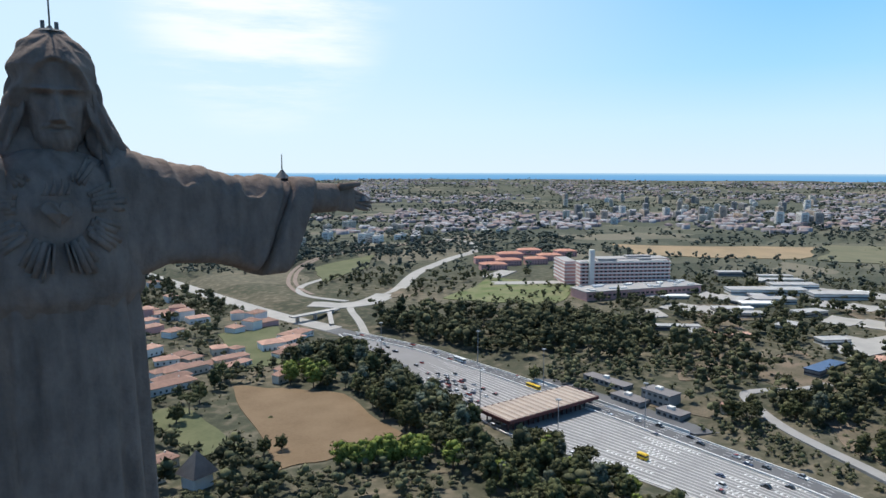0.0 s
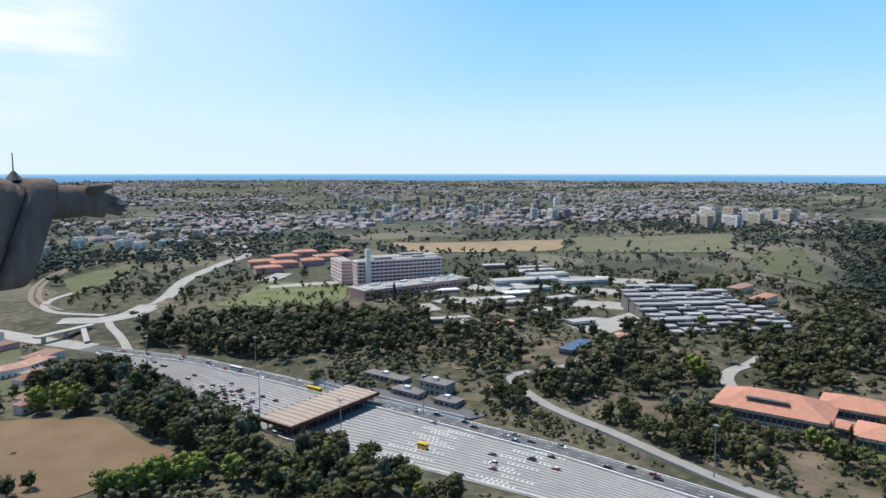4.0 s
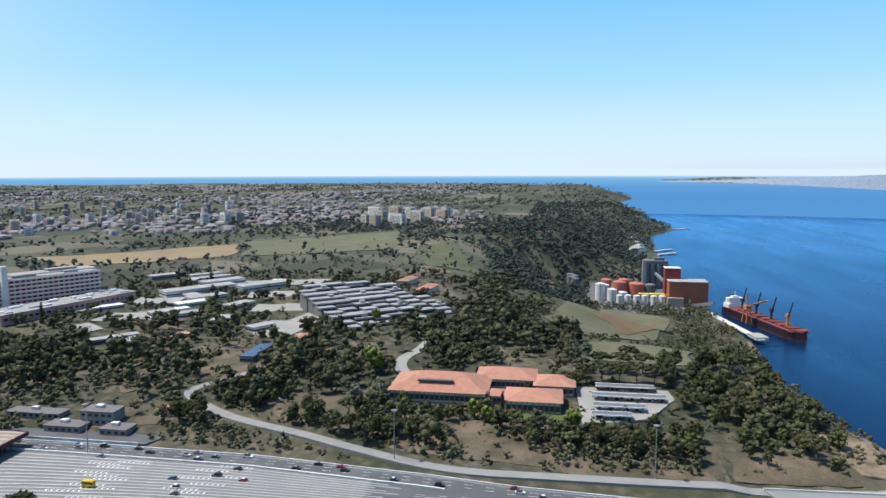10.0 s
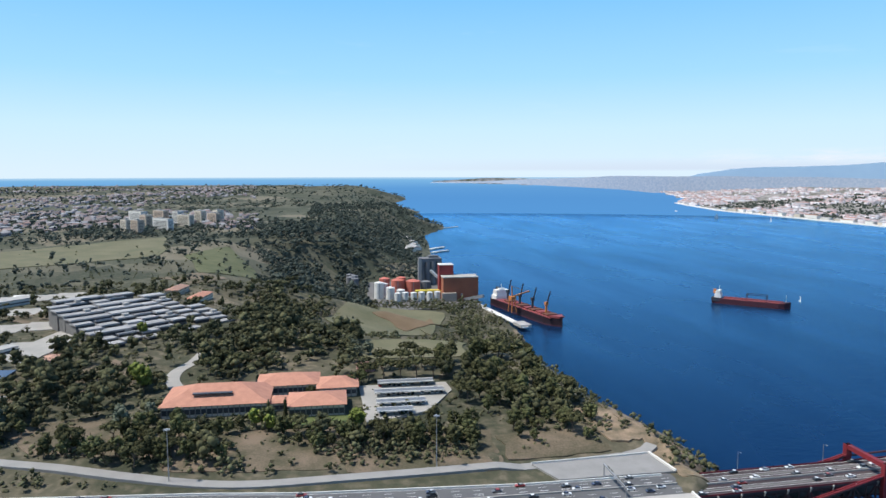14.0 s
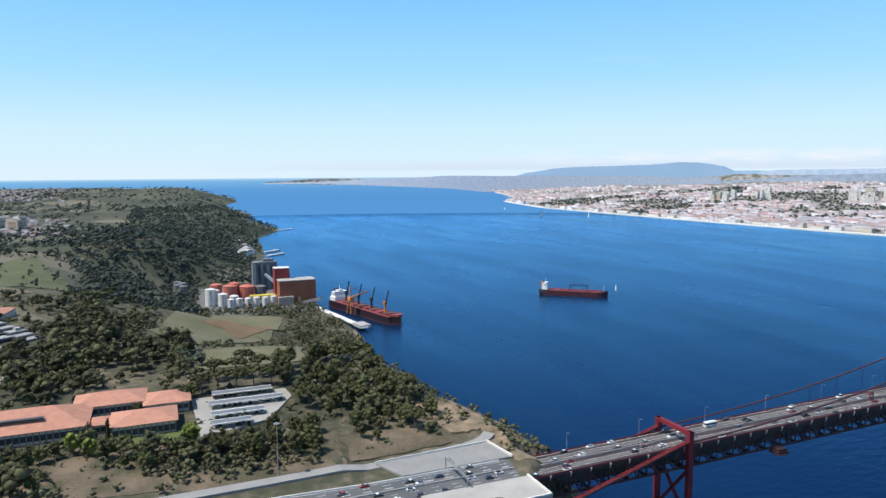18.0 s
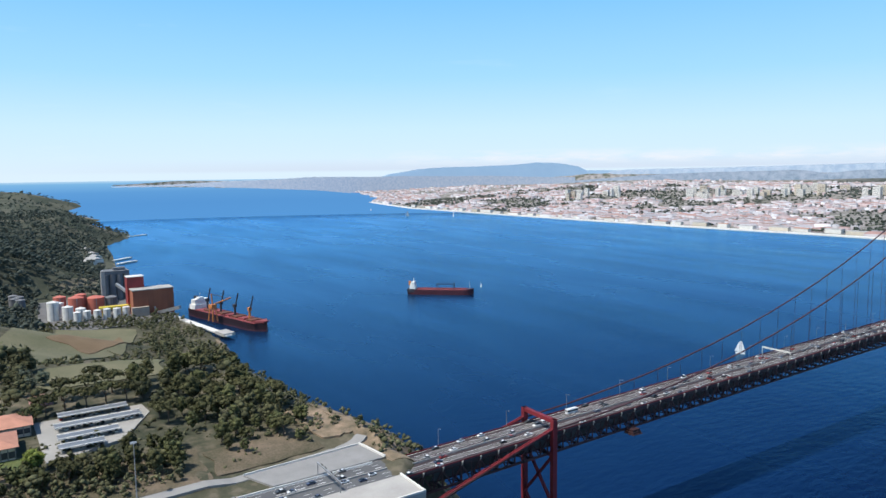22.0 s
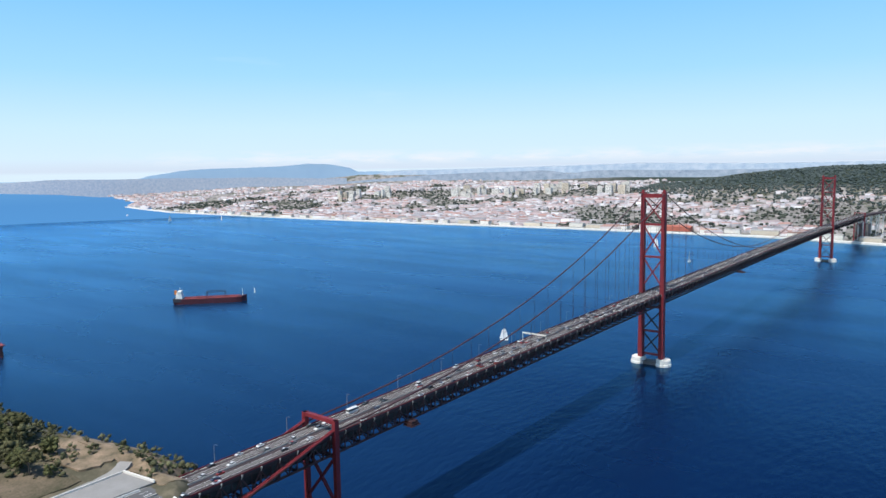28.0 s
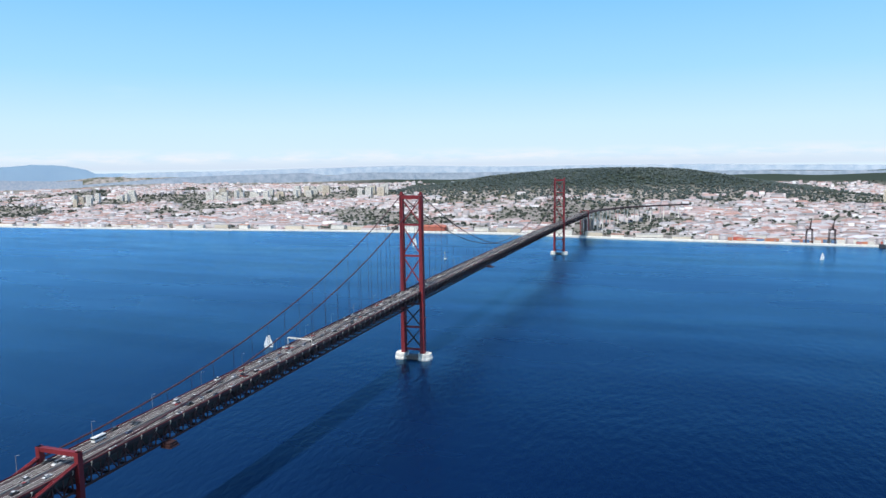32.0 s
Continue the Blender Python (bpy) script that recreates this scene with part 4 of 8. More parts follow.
# a sign gantry across the bridge approach
sg = thing("sign_gantry", (0, 128, ROADZ), 0, "grey steel sign gantry across the motorway", "sign gantry")
for x in (-13, 12.5):
    part("post", Geo().box((x, 0, 3.2), (0.4, 0.4, 6.4)), steel_grey, sg)
part("cross_beam", Geo().box((0, 0, 6.3), (26, 0.6, 0.7)), steel_grey, sg)
for x in (-7, -3, 4, 8):
    part("sign_panel", Geo().box((x, -0.45, 6.5), (2.2, 0.15, 1.5)), concrete_dark, sg)


# and a pale one on the bridge
gy_b = -232.0
sg = thing("sign_gantry", (0, gy_b, deck_z(gy_b)), 0, "pale steel sign gantry across the bridge deck", "sign gantry")
for x in (-11.0, 11.0):
    part("post", Geo().box((x, 0, 3.0), (0.5, 0.5, 6.0)), concrete_white, sg)
part("cross_beam", Geo().box((0, 0, 6.2), (22.6, 0.8, 0.9)), concrete_white, sg)
for x in (-7.4, -3.6, 3.6, 7.4):
    part("sign_panel", Geo().box((x, 0.55, 6.2), (2.4, 0.2, 1.5)), concrete_white, sg)


# ---- vehicles ----
car_paint = surface("car_paint", (0.8, 0.8, 0.8), (0.78, 0.78, 0.78), 0.5, 2, 0.3, spec=0.5, bump=0.0, cols=((0.85, 0.85, 0.85), (0.03, 0.03, 0.035), (0.75, 0.76, 0.78), (0.05, 0.055, 0.06), (0.28, 0.29, 0.3), (0.02, 0.02, 0.025), (0.9, 0.9, 0.88), (0.35, 0.04, 0.035), (0.06, 0.08, 0.14), (0.16, 0.16, 0.17)))
tyre = surface("tyre", (0.02, 0.02, 0.02), (0.03, 0.03, 0.03), 1, 5, 0.9)


def car_loft(prof, w):
    """A body from its side profile: (y, z bottom, z top, half width)."""
    rings = []
    for y, z0, z1, k in prof:
        rings.append([(-w * k, y, z0), (w * k, y, z0), (w * k, y, (z0 + z1) / 2 + 0.1), (w * k * 0.92, y, z1), (-w * k * 0.92, y, z1), (-w * k, y, (z0 + z1) / 2 + 0.1)])
    return Geo().loft(rings)


def make_car(name, label, length=4.3, w=0.9, h=1.48, paint=None, boxy=False):
    c = thing(name, (0, 0, 0), 0, label, "car", "traffic on the motorway and bridge")
    a = length / 2
    part("body", car_loft([(-a, 0.35, 0.65, 0.85), (-a + 0.25, 0.25, 0.8, 0.97), (-a * 0.4, 0.22, 0.95, 1), (a * 0.5, 0.22, 1.0, 1), (a - 0.2, 0.25, 0.95, 0.96), (a, 0.35, 0.75, 0.86)], w), paint or car_paint, c)
    part("cabin_glass", car_loft([(-a * 0.42, 0.9, 0.96, 0.9), (-a * 0.12, 0.9, h - 0.06, 0.84), (a * 0.45, 0.9, h - 0.06, 0.84), (a * (0.9 if boxy else 0.75), 0.9, 0.98, 0.88)], w), glass_dark, c)
    part("roof", car_loft([(-a * 0.14, h - 0.09, h - 0.03, 0.8), (a * 0.1, h - 0.08, h, 0.82), (a * 0.48, h - 0.09, h - 0.03, 0.8)], w), paint or car_paint, c)
    for x in (-w + 0.08, w - 0.08):
        for y in (-a * 0.62, a * 0.62):
            part("wheel", Geo().cyl((x - 0.11, y, 0.32), (x + 0.11, y, 0.32), 0.32, n=8), tyre, c)
    return c


def make_bus(paint, label, length=11.5, nm="bus"):
    b = thing(nm, (0, 0, 0), 0, label, nm, "traffic on the motorway and bridge")
    part("body", Geo().box((0, 0, 1.05), (2.5, length, 1.3)), paint, b)
    part("window_band", Geo().box((0, 0, 2.15), (2.42, length - 0.1, 0.9)), glass_dark, b)
    part("roof", Geo().box((0, 0, 2.85), (2.5, length, 0.5)).box((0, 0.8, 3.2), (1.7, length * 0.5, 0.25)), paint, b)
    for x in (-1.1, 1.1):
        for y in (-length * 0.3, length * 0.3):
            part("wheel", Geo().cyl((x - 0.15, y, 0.5), (x + 0.15, y, 0.5), 0.5, n=8), tyre, b)
    return b


rnd = random.Random(5)
car_a = make_car("car", "small hatchback car on the road")
car_b = make_car("car", "family saloon car on the road", 4.7, 0.92, 1.45)
car_c = make_car("van", "boxy delivery van on the road", 5.2, 1.0, 2.1, boxy=True)
used = set()


def drive(model, x, y, z, rz):
    m = pose(x, y, z, 0, 0, rz)
    if model.name not in used:
        used.add(model.name)
        model.matrix_basis = m
        return model
    return copy_thing(model, m)


def any_car():
    r = rnd.random()
    return car_a if r < 0.5 else car_b if r < 0.88 else car_c


for lane_off, dirn in ((2.6, 0), (5.9, 0), (9.6, 0)):           # through lanes beside the plaza
    y = 250 + rnd.random() * 30
    while y < 775:
        x = float(np.interp(y, WEST_Y, WEST_E)) - lane_off
        drive(any_car(), x, y, ROADZ + 0.02, dirn + rnd.uniform(-2, 2))
        y += 11 + rnd.expovariate(1 / 26.0)
for i in range(LANES):                                             # lanes north of the canopy, sparse
    if rnd.random() < 0.6:
        y = rnd.uniform(345, 515)
        drive(any_car(), fan((i + 0.5) / LANES, y), y, ROADZ + 0.03, 180)
for i in range(1, 11):                                             # queue waiting south of the canopy
    y = 575 + rnd.random() * 8
    while y < 650 - 4 * abs(i - 5):
        if rnd.random() < 0.62:
            drive(any_car(), fan((i + 0.5) / LANES, y) + rnd.uniform(-0.4, 0.4), y, ROADZ + 0.03, 180)
        y += 6.5 + rnd.random() * 7
for k in range(14):                                                # loose traffic farther south
    y = rnd.uniform(660, 770)
    drive(any_car(), fan(rnd.uniform(0.1, 0.9), y), y, ROADZ + 0.03, 180)
for x in (-9.2, -5.4, -2.2, 2.2, 5.4, 9.2):                        # bridge approach
    y = 240 - rnd.random() * 30
    while y > 100:
        drive(any_car(), x, y, ROADZ + 0.02, 180 if x > 0 else 0)
        y -= 11 + rnd.expovariate(1 / 16.0)
    y = 90.0
    while y > -1900:
        drive(any_car(), x, y, deck_z(y) + 0.03, 180 if x > 0 else 0)
        y -= (11 + rnd.expovariate(1 / 24.0)) * (1 if y > -500 else 2.4 if y > -1000 else 5)
bus_yellow = surface("bus_yellow", (0.75, 0.5, 0.03), (0.65, 0.42, 0.03), 0.5, 2, 0.4, bump=0.0)
bus_white = surface("bus_white", (0.75, 0.75, 0.73), (0.65, 0.65, 0.64), 0.5, 2, 0.4, bump=0.0)
drive(make_bus(bus_yellow, "yellow city bus on the motorway"), 21, 575, ROADZ + 0.02, 0)
vy = make_bus(bus_yellow, "small yellow van in a toll lane", 5.5, "minibus")
drive(vy, fan(0.4, 462), 462, ROADZ + 0.03, 180)
drive(make_bus(bus_white, "white coach on the motorway"), 22, 655, ROADZ + 0.02, 0)
drive(make_bus(bus_white, "white delivery lorry on the bridge", 8.0, "lorry"), 5.2, -30, deck_z(-30) + 0.03, 180)


# ---- the statue on its pedestal ----
SX, SY, SZ = -285.5, 280.4, 194.4


def statue_stone():
    m = surface("weathered_stone", (0.25, 0.182, 0.146), (0.135, 0.102, 0.085), 0.5, 6.0, 0.95, bump=0.8, dist=0.06, contrast=0.8, spec=0.15)
    n, l = m.node_tree.nodes, m.node_tree.links
    g = n.new("ShaderNodeNewGeometry")
    mp_ = n.new("ShaderNodeMapping")
    mp_.inputs["Scale"].default_value = (1.6, 1.6, 0.5)
    st = n.new("ShaderNodeTexNoise")
    st.inputs["Scale"].default_value, st.inputs["Detail"].default_value = 1.4, 6.0
    l.new(g.outputs["Position"], mp_.inputs["Vector"])
    l.new(mp_.outputs[0], st.inputs["Vector"])
    rg = n.new("ShaderNodeMapRange")
    rg.inputs["From Min"].default_value, rg.inputs["From Max"].default_value = 0.42, 0.68
    rg.inputs["To Min"].default_value, rg.inputs["To Max"].default_value = 1.0, 0.72
    l.new(st.outputs["Fac"], rg.inputs["Value"])
    b = n["Principled BSDF"]
    src = b.inputs["Base Color"].links[0].from_socket
    hv = n.new("ShaderNodeHueSaturation")
    l.new(src, hv.inputs["Color"])
    l.new(rg.outputs[0], hv.inputs["Value"])
    l.new(hv.outputs[0], b.inputs["Base Color"])
    return m


def gs(v, c, w):
    return math.exp(-((v - c) / w) ** 2)


def build_statue():
    g = Geo()

    def grid(fn, nu, nv, closed_caps=True):
        """Rings from fn(u in 0..1 round, v in 0..1 along)."""
        g.loft([[fn(i / nu, j / nv) for i in range(nu)] for j in range(nv + 1)], closed_caps)

    # robe: upright folds from the belt to the feet
    def robe(u, v):
        th = 2 * math.pi * u
        z = 0.2 + 19.2 * v
        a = np.interp(z, [0, 6, 11, 16, 19.4], [3.3, 3.1, 2.92, 2.8, 2.7])
        b = a * np.interp(z, [0, 19.4], [0.82, 0.72])
        f = 0.24 * abs(math.sin(7.5 * th + 0.25 * math.sin(z * 0.4))) ** 0.7 + 0.10 * math.sin(19 * th + 0.3 * z * 0.2) + 0.05 * math.sin(31 * th + 1.0)
        f *= np.interp(z, [0, 17, 19.4], [1.0, 0.85, 0.4])
        return ((a + f) * math.sin(th), -(b + f) * math.cos(th), z)

    grid(robe, 150, 40)

    # chest and the cloth bloused over the belt
    def chest(u, v):
        th = 2 * math.pi * u
        z = 18.2 + 5.5 * v
        a = np.interp(z, [18.2, 18.7, 19.2, 20.5, 22.0, 22.9, 23.4, 23.7], [2.72, 3.0, 3.05, 2.98, 3.1, 2.7, 1.9, 0.9])
        b = np.interp(z, [18.2, 18.7, 19.2, 20.5, 21.8, 22.9, 23.4, 23.7], [2.0, 2.3, 2.35, 2.2, 2.1, 1.6, 1.2, 0.9])
        fr = max(0.0, math.cos(th))
        f = 0.06 * math.sin(5 * th + 1.5 * z) * gs(z, 19.2, 0.9) + 0.05 * math.sin(16 * th) * gs(z, 18.6, 0.5) - 0.10 * gs(z, 20.6, 0.5) * fr * gs(th if th < 3.14 else th - 6.283, 0.0, 0.5)
        # folds that fall from the shoulders
        f += 0.07 * math.sin(9 * th + 2.2 * (z - 20)) * (1 - fr) + 0.03 * math.sin(23 * th - z)
        return ((a + f) * math.sin(th), -(b + f) * math.cos(th), z)

    grid(chest, 120, 46)

    # arms: wide hanging sleeves, forearm, hand
    for s in (1, -1):
        def sleeve(u, v, s=s):
            x = 1.6 + 7.75 * v
            top = np.interp(x, [1.6, 2.7, 4.3, 6.7, 9.4, 10.7], [24.05, 23.75, 23.4, 22.85, 22.7, 22.6])
            bot = np.interp(x, [1.6, 3.0, 3.9, 6.0, 8.6, 10.7], [18.8, 19.1, 19.4, 19.25, 18.75, 18.7])
            zc, hz_, hy = (top + bot) / 2, (top - bot) / 2, np.interp(x, [1.6, 4, 8, 10.7], [1.7, 1.35, 1.25, 1.3])
            t = 2 * math.pi * u
            c, k = math.cos(t), math.sin(t)
            yy = math.copysign(abs(c) ** 0.6, c) * hy * (0.8 + 0.25 * (k < 0) * abs(k))
            zz = zc + math.copysign(abs(k) ** (0.3 if k > 0 and c < 0 else 0.6), k) * hz_
            f = 0.055 * math.sin(1.1 * x + 2.1 * zz) + 0.05 * math.sin(2.0 * x - 1.7 * zz + 1.0) + 0.03 * math.sin(3.5 * x + 2.5 * zz) + 0.02 * math.sin(9 * x + 5 * zz)
            f *= np.interp(x, [1.6, 4.0, 10.7], [0.5, 0.9, 1.3])
            yy += math.copysign(f, c) if abs(c) > 0.2 else f * c
            if k > 0.55:
                zz += 0.035 * math.sin(2.3 * x + 1) + 0.03 * math.sin(7 * x + 2 * c) + 0.03 * math.sin(13 * x)
            if k > 0:
                # the upper side slopes towards the front in uneven folds
                drop = 0.34 + 0.14 * math.sin(1.9 * x) + 0.13 * math.sin(4.3 * x + 1) + 0.06 * math.sin(9.1 * x)
                zz -= drop * float(ss((0.35 - c) / 1.25)) * min(1.0, k / 0.5)
            if v > 0.965:
                yy, zz = yy * 0.9, zc + (zz - zc) * 0.93
            x -= 1.75 * v ** 3 * np.interp(zz, [18.7, 22.6], [1.0, 0.0])
            return (s * x, yy - 0.2, zz)

        grid(sleeve, 72, 90)

        def cuff(u, v, s=s):
            x = 9.5 + 1.05 * v
            t = 2 * math.pi * u
            c, k = math.cos(t), math.sin(t)
            zz = 20.62 + math.copysign(abs(k) ** 0.38, k) * 2.08
            yy = math.copysign(abs(c) ** 0.38, c) * 1.36
            if k > 0:
                zz -= 0.35 * float(ss((0.1 - c) / 1.1))
            x -= 1.75 * np.interp(zz, [18.6, 22.8], [1.0, 0.0])
            return (s * x, yy - 0.2, zz)

        grid(cuff, 48, 6)

        def forearm(u, v, s=s):
            x = 9.0 + 3.0 * v
            t = 2 * math.pi * u
            zc = np.interp(x, [9.0, 12.0], [21.75, 21.7])
            ry, rz_ = np.interp(v, [0, 0.6, 1], [0.72, 0.6, 0.55]), np.interp(v, [0, 0.5, 1], [0.85, 0.72, 0.66])
            return (s * x, ry * math.cos(t) - 0.25, zc + rz_ * math.sin(t))

        grid(forearm, 24, 10)

        def palm(u, v, s=s):
            x = 11.8 + 1.25 * v
            t = 2 * math.pi * u
            w = 0.66 * math.sin(min(1.0, 0.55 + 0.6 * v) * math.pi / 2)
            return (s * x, 0.30 * math.cos(t) * (1.1 - 0.3 * v) - 0.3, 21.72 - 0.1 * v + w * math.sin(t))

        grid(palm, 24, 8)
        for k in range(4):
            z0, ln = 22.02 - 0.22 * k, (1.2, 1.4, 1.35, 1.15)[k]
            rings = []
            for j in range(7):
                t_ = j / 6
                rr = 0.17 * (1 - 0.35 * t_ ** 2) * (0.4 if j == 6 else 1)
                cx, cz = 12.75 + ln * t_, z0 - (0.30 - 0.05 * k) * t_ - 0.16 * t_ ** 2
                rings.append([(s * cx, rr * math.cos(a) - 0.34 - 0.12 * t_ ** 2, cz + rr * math.sin(a)) for a in np.linspace(0, 2 * math.pi, 11)[:-1]])
            g.loft(rings)
        rings = []
        for j in range(6):
            t_ = j / 5
            rr = 0.19 * (1 - 0.4 * t_)
            rings.append([(s * (12.1 + 1.0 * t_), rr * math.cos(a) - 0.55 - 0.25 * t_, 22.2 + 0.12 * t_ + rr * math.sin(a)) for a in np.linspace(0, 2 * math.pi, 11)[:-1]])
        g.loft(rings)

    # head with beard and parted hair

    def turn(x, y, z, a=radians(-13.0)):
        """The head looks a little aside from the chest."""
        return (0.42 + x * math.cos(a) - y * math.sin(a), 0.05 + x * math.sin(a) + y * math.cos(a), z)

    def head(u, v):
        th = 2 * math.pi * u
        if th > math.pi:
            th -= 2 * math.pi
        z = -0.5 + 4.42 * v
        t = max(z, -0.5) / 3.9
        a = np.interp(t, [-0.13, 0, 0.08, 0.2, 0.35, 0.5, 0.68, 0.8, 0.9, 0.96, 1.0], [0.70, 0.62, 0.82, 1.0, 1.12, 1.18, 1.14, 1.02, 0.80, 0.52, 0.02])
        b = np.interp(t, [-0.13, 0, 0.08, 0.2, 0.35, 0.5, 0.68, 0.8, 0.9, 0.96, 1.0], [0.7, 1.08, 1.18, 1.2, 1.22, 1.26, 1.26, 1.0, 0.66, 0.4, 0.02])
        x = a * math.sin(th)
        d = 0.0
        if abs(th) < 1.75:
            zf = z + 0.58
            nose_h = np.interp(zf, [1.36, 1.45, 1.62, 2.35, 2.55], [0, 0.52, 0.54, 0.16, 0.0])
            d += nose_h * gs(x, 0, np.interp(zf, [1.4, 1.6, 2.4], [0.21, 0.17, 0.11]))
            for s in (-1, 1):
                d += 0.07 * gs(x, s * 0.19, 0.10) * gs(zf, 1.5, 0.11)
                d -= 0.32 * gs(x, s * 0.44, 0.27) * gs(zf, 2.24, 0.15)
                d += 0.17 * gs(x, s * 0.44, 0.2) * gs(zf, 2.17, 0.09)
                d -= 0.05 * gs(x, s * 0.44, 0.2) * gs(zf, 2.10, 0.03)
                d += 0.05 * gs(x, s * 0.6, 0.25) * gs(zf, 1.82, 0.22)
                d += 0.19 * gs(x, s * 0.42, 0.38) * gs(zf - 0.05 * abs(x), 2.43, 0.075)
                d += 0.15 * gs(x, s * 0.25, 0.22) * gs(zf + 0.35 * abs(x), 1.42, 0.075)
            d += 0.08 * gs(x, 0, 0.27) * gs(zf, 1.25, 0.05) + 0.08 * gs(x, 0, 0.24) * gs(zf, 1.10, 0.06) - 0.12 * gs(x, 0, 0.3) * gs(zf, 1.18, 0.028)
            d += 0.12 * gs(z, 0.22, 0.3) * gs(x, 0, 0.8) + 0.025 * math.sin(26 * x + 5 * z) * gs(z, 0.2, 0.3)
            d -= 0.05 * gs(x, 0, 0.10) * gs(z, 0.15, 0.3)
        ov = (x / 0.98) ** 2 + ((z - 1.15) / 1.68) ** 2 if abs(th) < 1.6 else 9.0
        hair = float(ss((ov - 0.84) / 0.22)) * float(ss((z - 0.1) / 0.6))
        ang = math.atan2(x, 3.75 - z + 0.001)
        waves = 0.15 * math.sin(11 * ang + 2.6 * math.hypot(x, 3.75 - z)) + 0.035 * math.sin(25 * ang + 4 * z)
        part_ = -0.10 * gs(x, 0, 0.07) * float(ss((z - 2.9) / 0.2)) * (1 if abs(th) < 1.6 else 0)
        d += hair * (float(np.interp(t, [0.4, 0.65, 0.85, 1.0], [0.40, 0.30, 0.22, 0.08])) + waves * float(np.interp(t, [0.45, 0.7, 0.9, 1.0], [0.9, 0.45, 0.3, 0.05])) + part_)
        k = 1 + d / max(math.hypot(a * math.sin(th), b * math.cos(th)), 0.3)
        return turn(0.93 * a * k * math.sin(th), -1.0 * b * k * math.cos(th), 23.75 + 1.03 * z + (0.0 if t < 0.97 else 0.1))

    grid(head, 128, 100)
    # hair falling on the shoulders
    for s in (1, -1):
        def lock(u, v, s=s):
            t = 2 * math.pi * u
            z = 3.0 - 3.45 * v
            cx = np.interp(z, [-0.45, 0.0, 0.6, 1.4, 2.2, 3.0], [2.0, 1.92, 1.66, 1.38, 1.2, 1.0])
            rx = np.interp(v, [0, 0.1, 0.4, 0.75, 0.93, 1.0], [0.1, 0.3, 0.42, 0.66, 0.62, 0.15])
            ry = np.interp(v, [0, 0.1, 0.4, 0.75, 0.93, 1.0], [0.2, 0.8, 1.0, 1.0, 0.85, 0.25])
            w = 0.11 * math.sin(7 * t + 2.0 * z) + 0.06 * math.sin(13 * t - 2.5 * z) + 0.05 * math.sin(4.0 * z + 2 * t)
            return turn(s * (0.82 + 0.12 * v) * (cx + (rx + w) * math.cos(t)), 0.1 + 0.9 * (ry + w) * math.sin(t), 23.35 + 1.12 * z)

        grid(lock, 56, 48)

    # neck and collar folds
    def collar(u, v):
        t = 2 * math.pi * u
        r = np.interp(v, [0, 0.5, 1], [1.5, 1.22, 0.95])
        return (0.3 + r * 1.15 * math.sin(t), -r * math.cos(t), 22.75 + 0.65 * v - 0.45 * max(0, math.cos(t)) * (1 - v))

    grid(collar, 48, 8)

    # nape and shoulders under the hair
    def nape(u, v):
        t = 2 * math.pi * u
        z = 22.3 + 2.3 * v
        a = np.interp(z, [22.3, 23.3, 23.9, 24.3, 24.6], [3.0, 2.9, 2.2, 1.3, 0.9])
        b = np.interp(z, [22.3, 23.3, 24.0, 24.6], [1.3, 1.0, 0.75, 0.6])
        return (a * math.sin(t), 0.35 - b * math.cos(t), z)

    grid(nape, 48, 14)
    # heart with flames and a ring of rays on the chest
    cz, cy, HX = 21.75, -2.26, -0.34

    def heart(u, v):
        t = 2 * math.pi * u
        k = math.sin(math.pi * min(max(v, 0.02), 0.98))
        hx = 0.030 * 16 * math.sin(t) ** 3 * (1 + 0.12 * math.sin(5 * t + 6 * v))
        hz_ = 0.032 * (13 * math.cos(t) - 5 * math.cos(2 * t) - 2 * math.cos(3 * t) - math.cos(4 * t))
        return (HX + hx * k, cy - 0.26 * (v - 0.3) - 0.05 * math.sin(9 * hx + 7 * hz_), cz - 0.1 + hz_ * k)

    grid(heart, 40, 8)
    for a, h_ in ((-0.35, 0.5), (-0.12, 0.62), (0.12, 0.6), (0.34, 0.48)):
        g.loft([[(HX + a + 0.1 * w * math.cos(q) + 0.05 * math.sin(5 * w), cy - 0.05 + 0.08 * math.sin(q), cz + 0.45 + h_ * (1 - w)) for q in np.linspace(0, 2 * math.pi, 7)[:-1]] for w in (1.0, 0.8, 0.5, 0.12)])
    for k in range(45):
        # nine sheaves of five rays, none above the flames
        t = 2 * math.pi * ((k // 5) + 0.5) / 9 + math.pi + (k % 5 - 2) * 0.10
        if abs(math.remainder(t, 2 * math.pi)) < 0.5:
            continue
        r0, r1 = 1.12 + 0.12 * (k % 2), 2.1 + 0.32 * ((k * 7) % 4) / 3.0
        p, q = [], []
        for r in (r0, r1):
            x, z = HX + r * math.sin(t), cz + r * math.cos(t)
            a = np.interp(z, [18.2, 18.7, 19.2, 20.5, 22.0, 22.9, 23.4, 23.7], [2.72, 3.0, 3.05, 2.98, 3.1, 2.7, 1.9, 0.9])
            b = np.interp(z, [18.2, 18.7, 19.2, 20.5, 21.8, 22.9, 23.4, 23.7], [2.0, 2.3, 2.35, 2.2, 2.1, 1.6, 1.2, 0.9])
            y = -b * math.sqrt(max(0.02, 1 - (x / a) ** 2)) - 0.05
            p.append((x, y, z))
        g.beam(p[0], p[1], 0.055, 0.22)
    me = g.mesh("statue")
    bm_ = bmesh.new()
    bm_.from_mesh(me)
    bmesh.ops.recalc_face_normals(bm_, faces=bm_.faces)
    bm_.to_mesh(me)
    bm_.free()
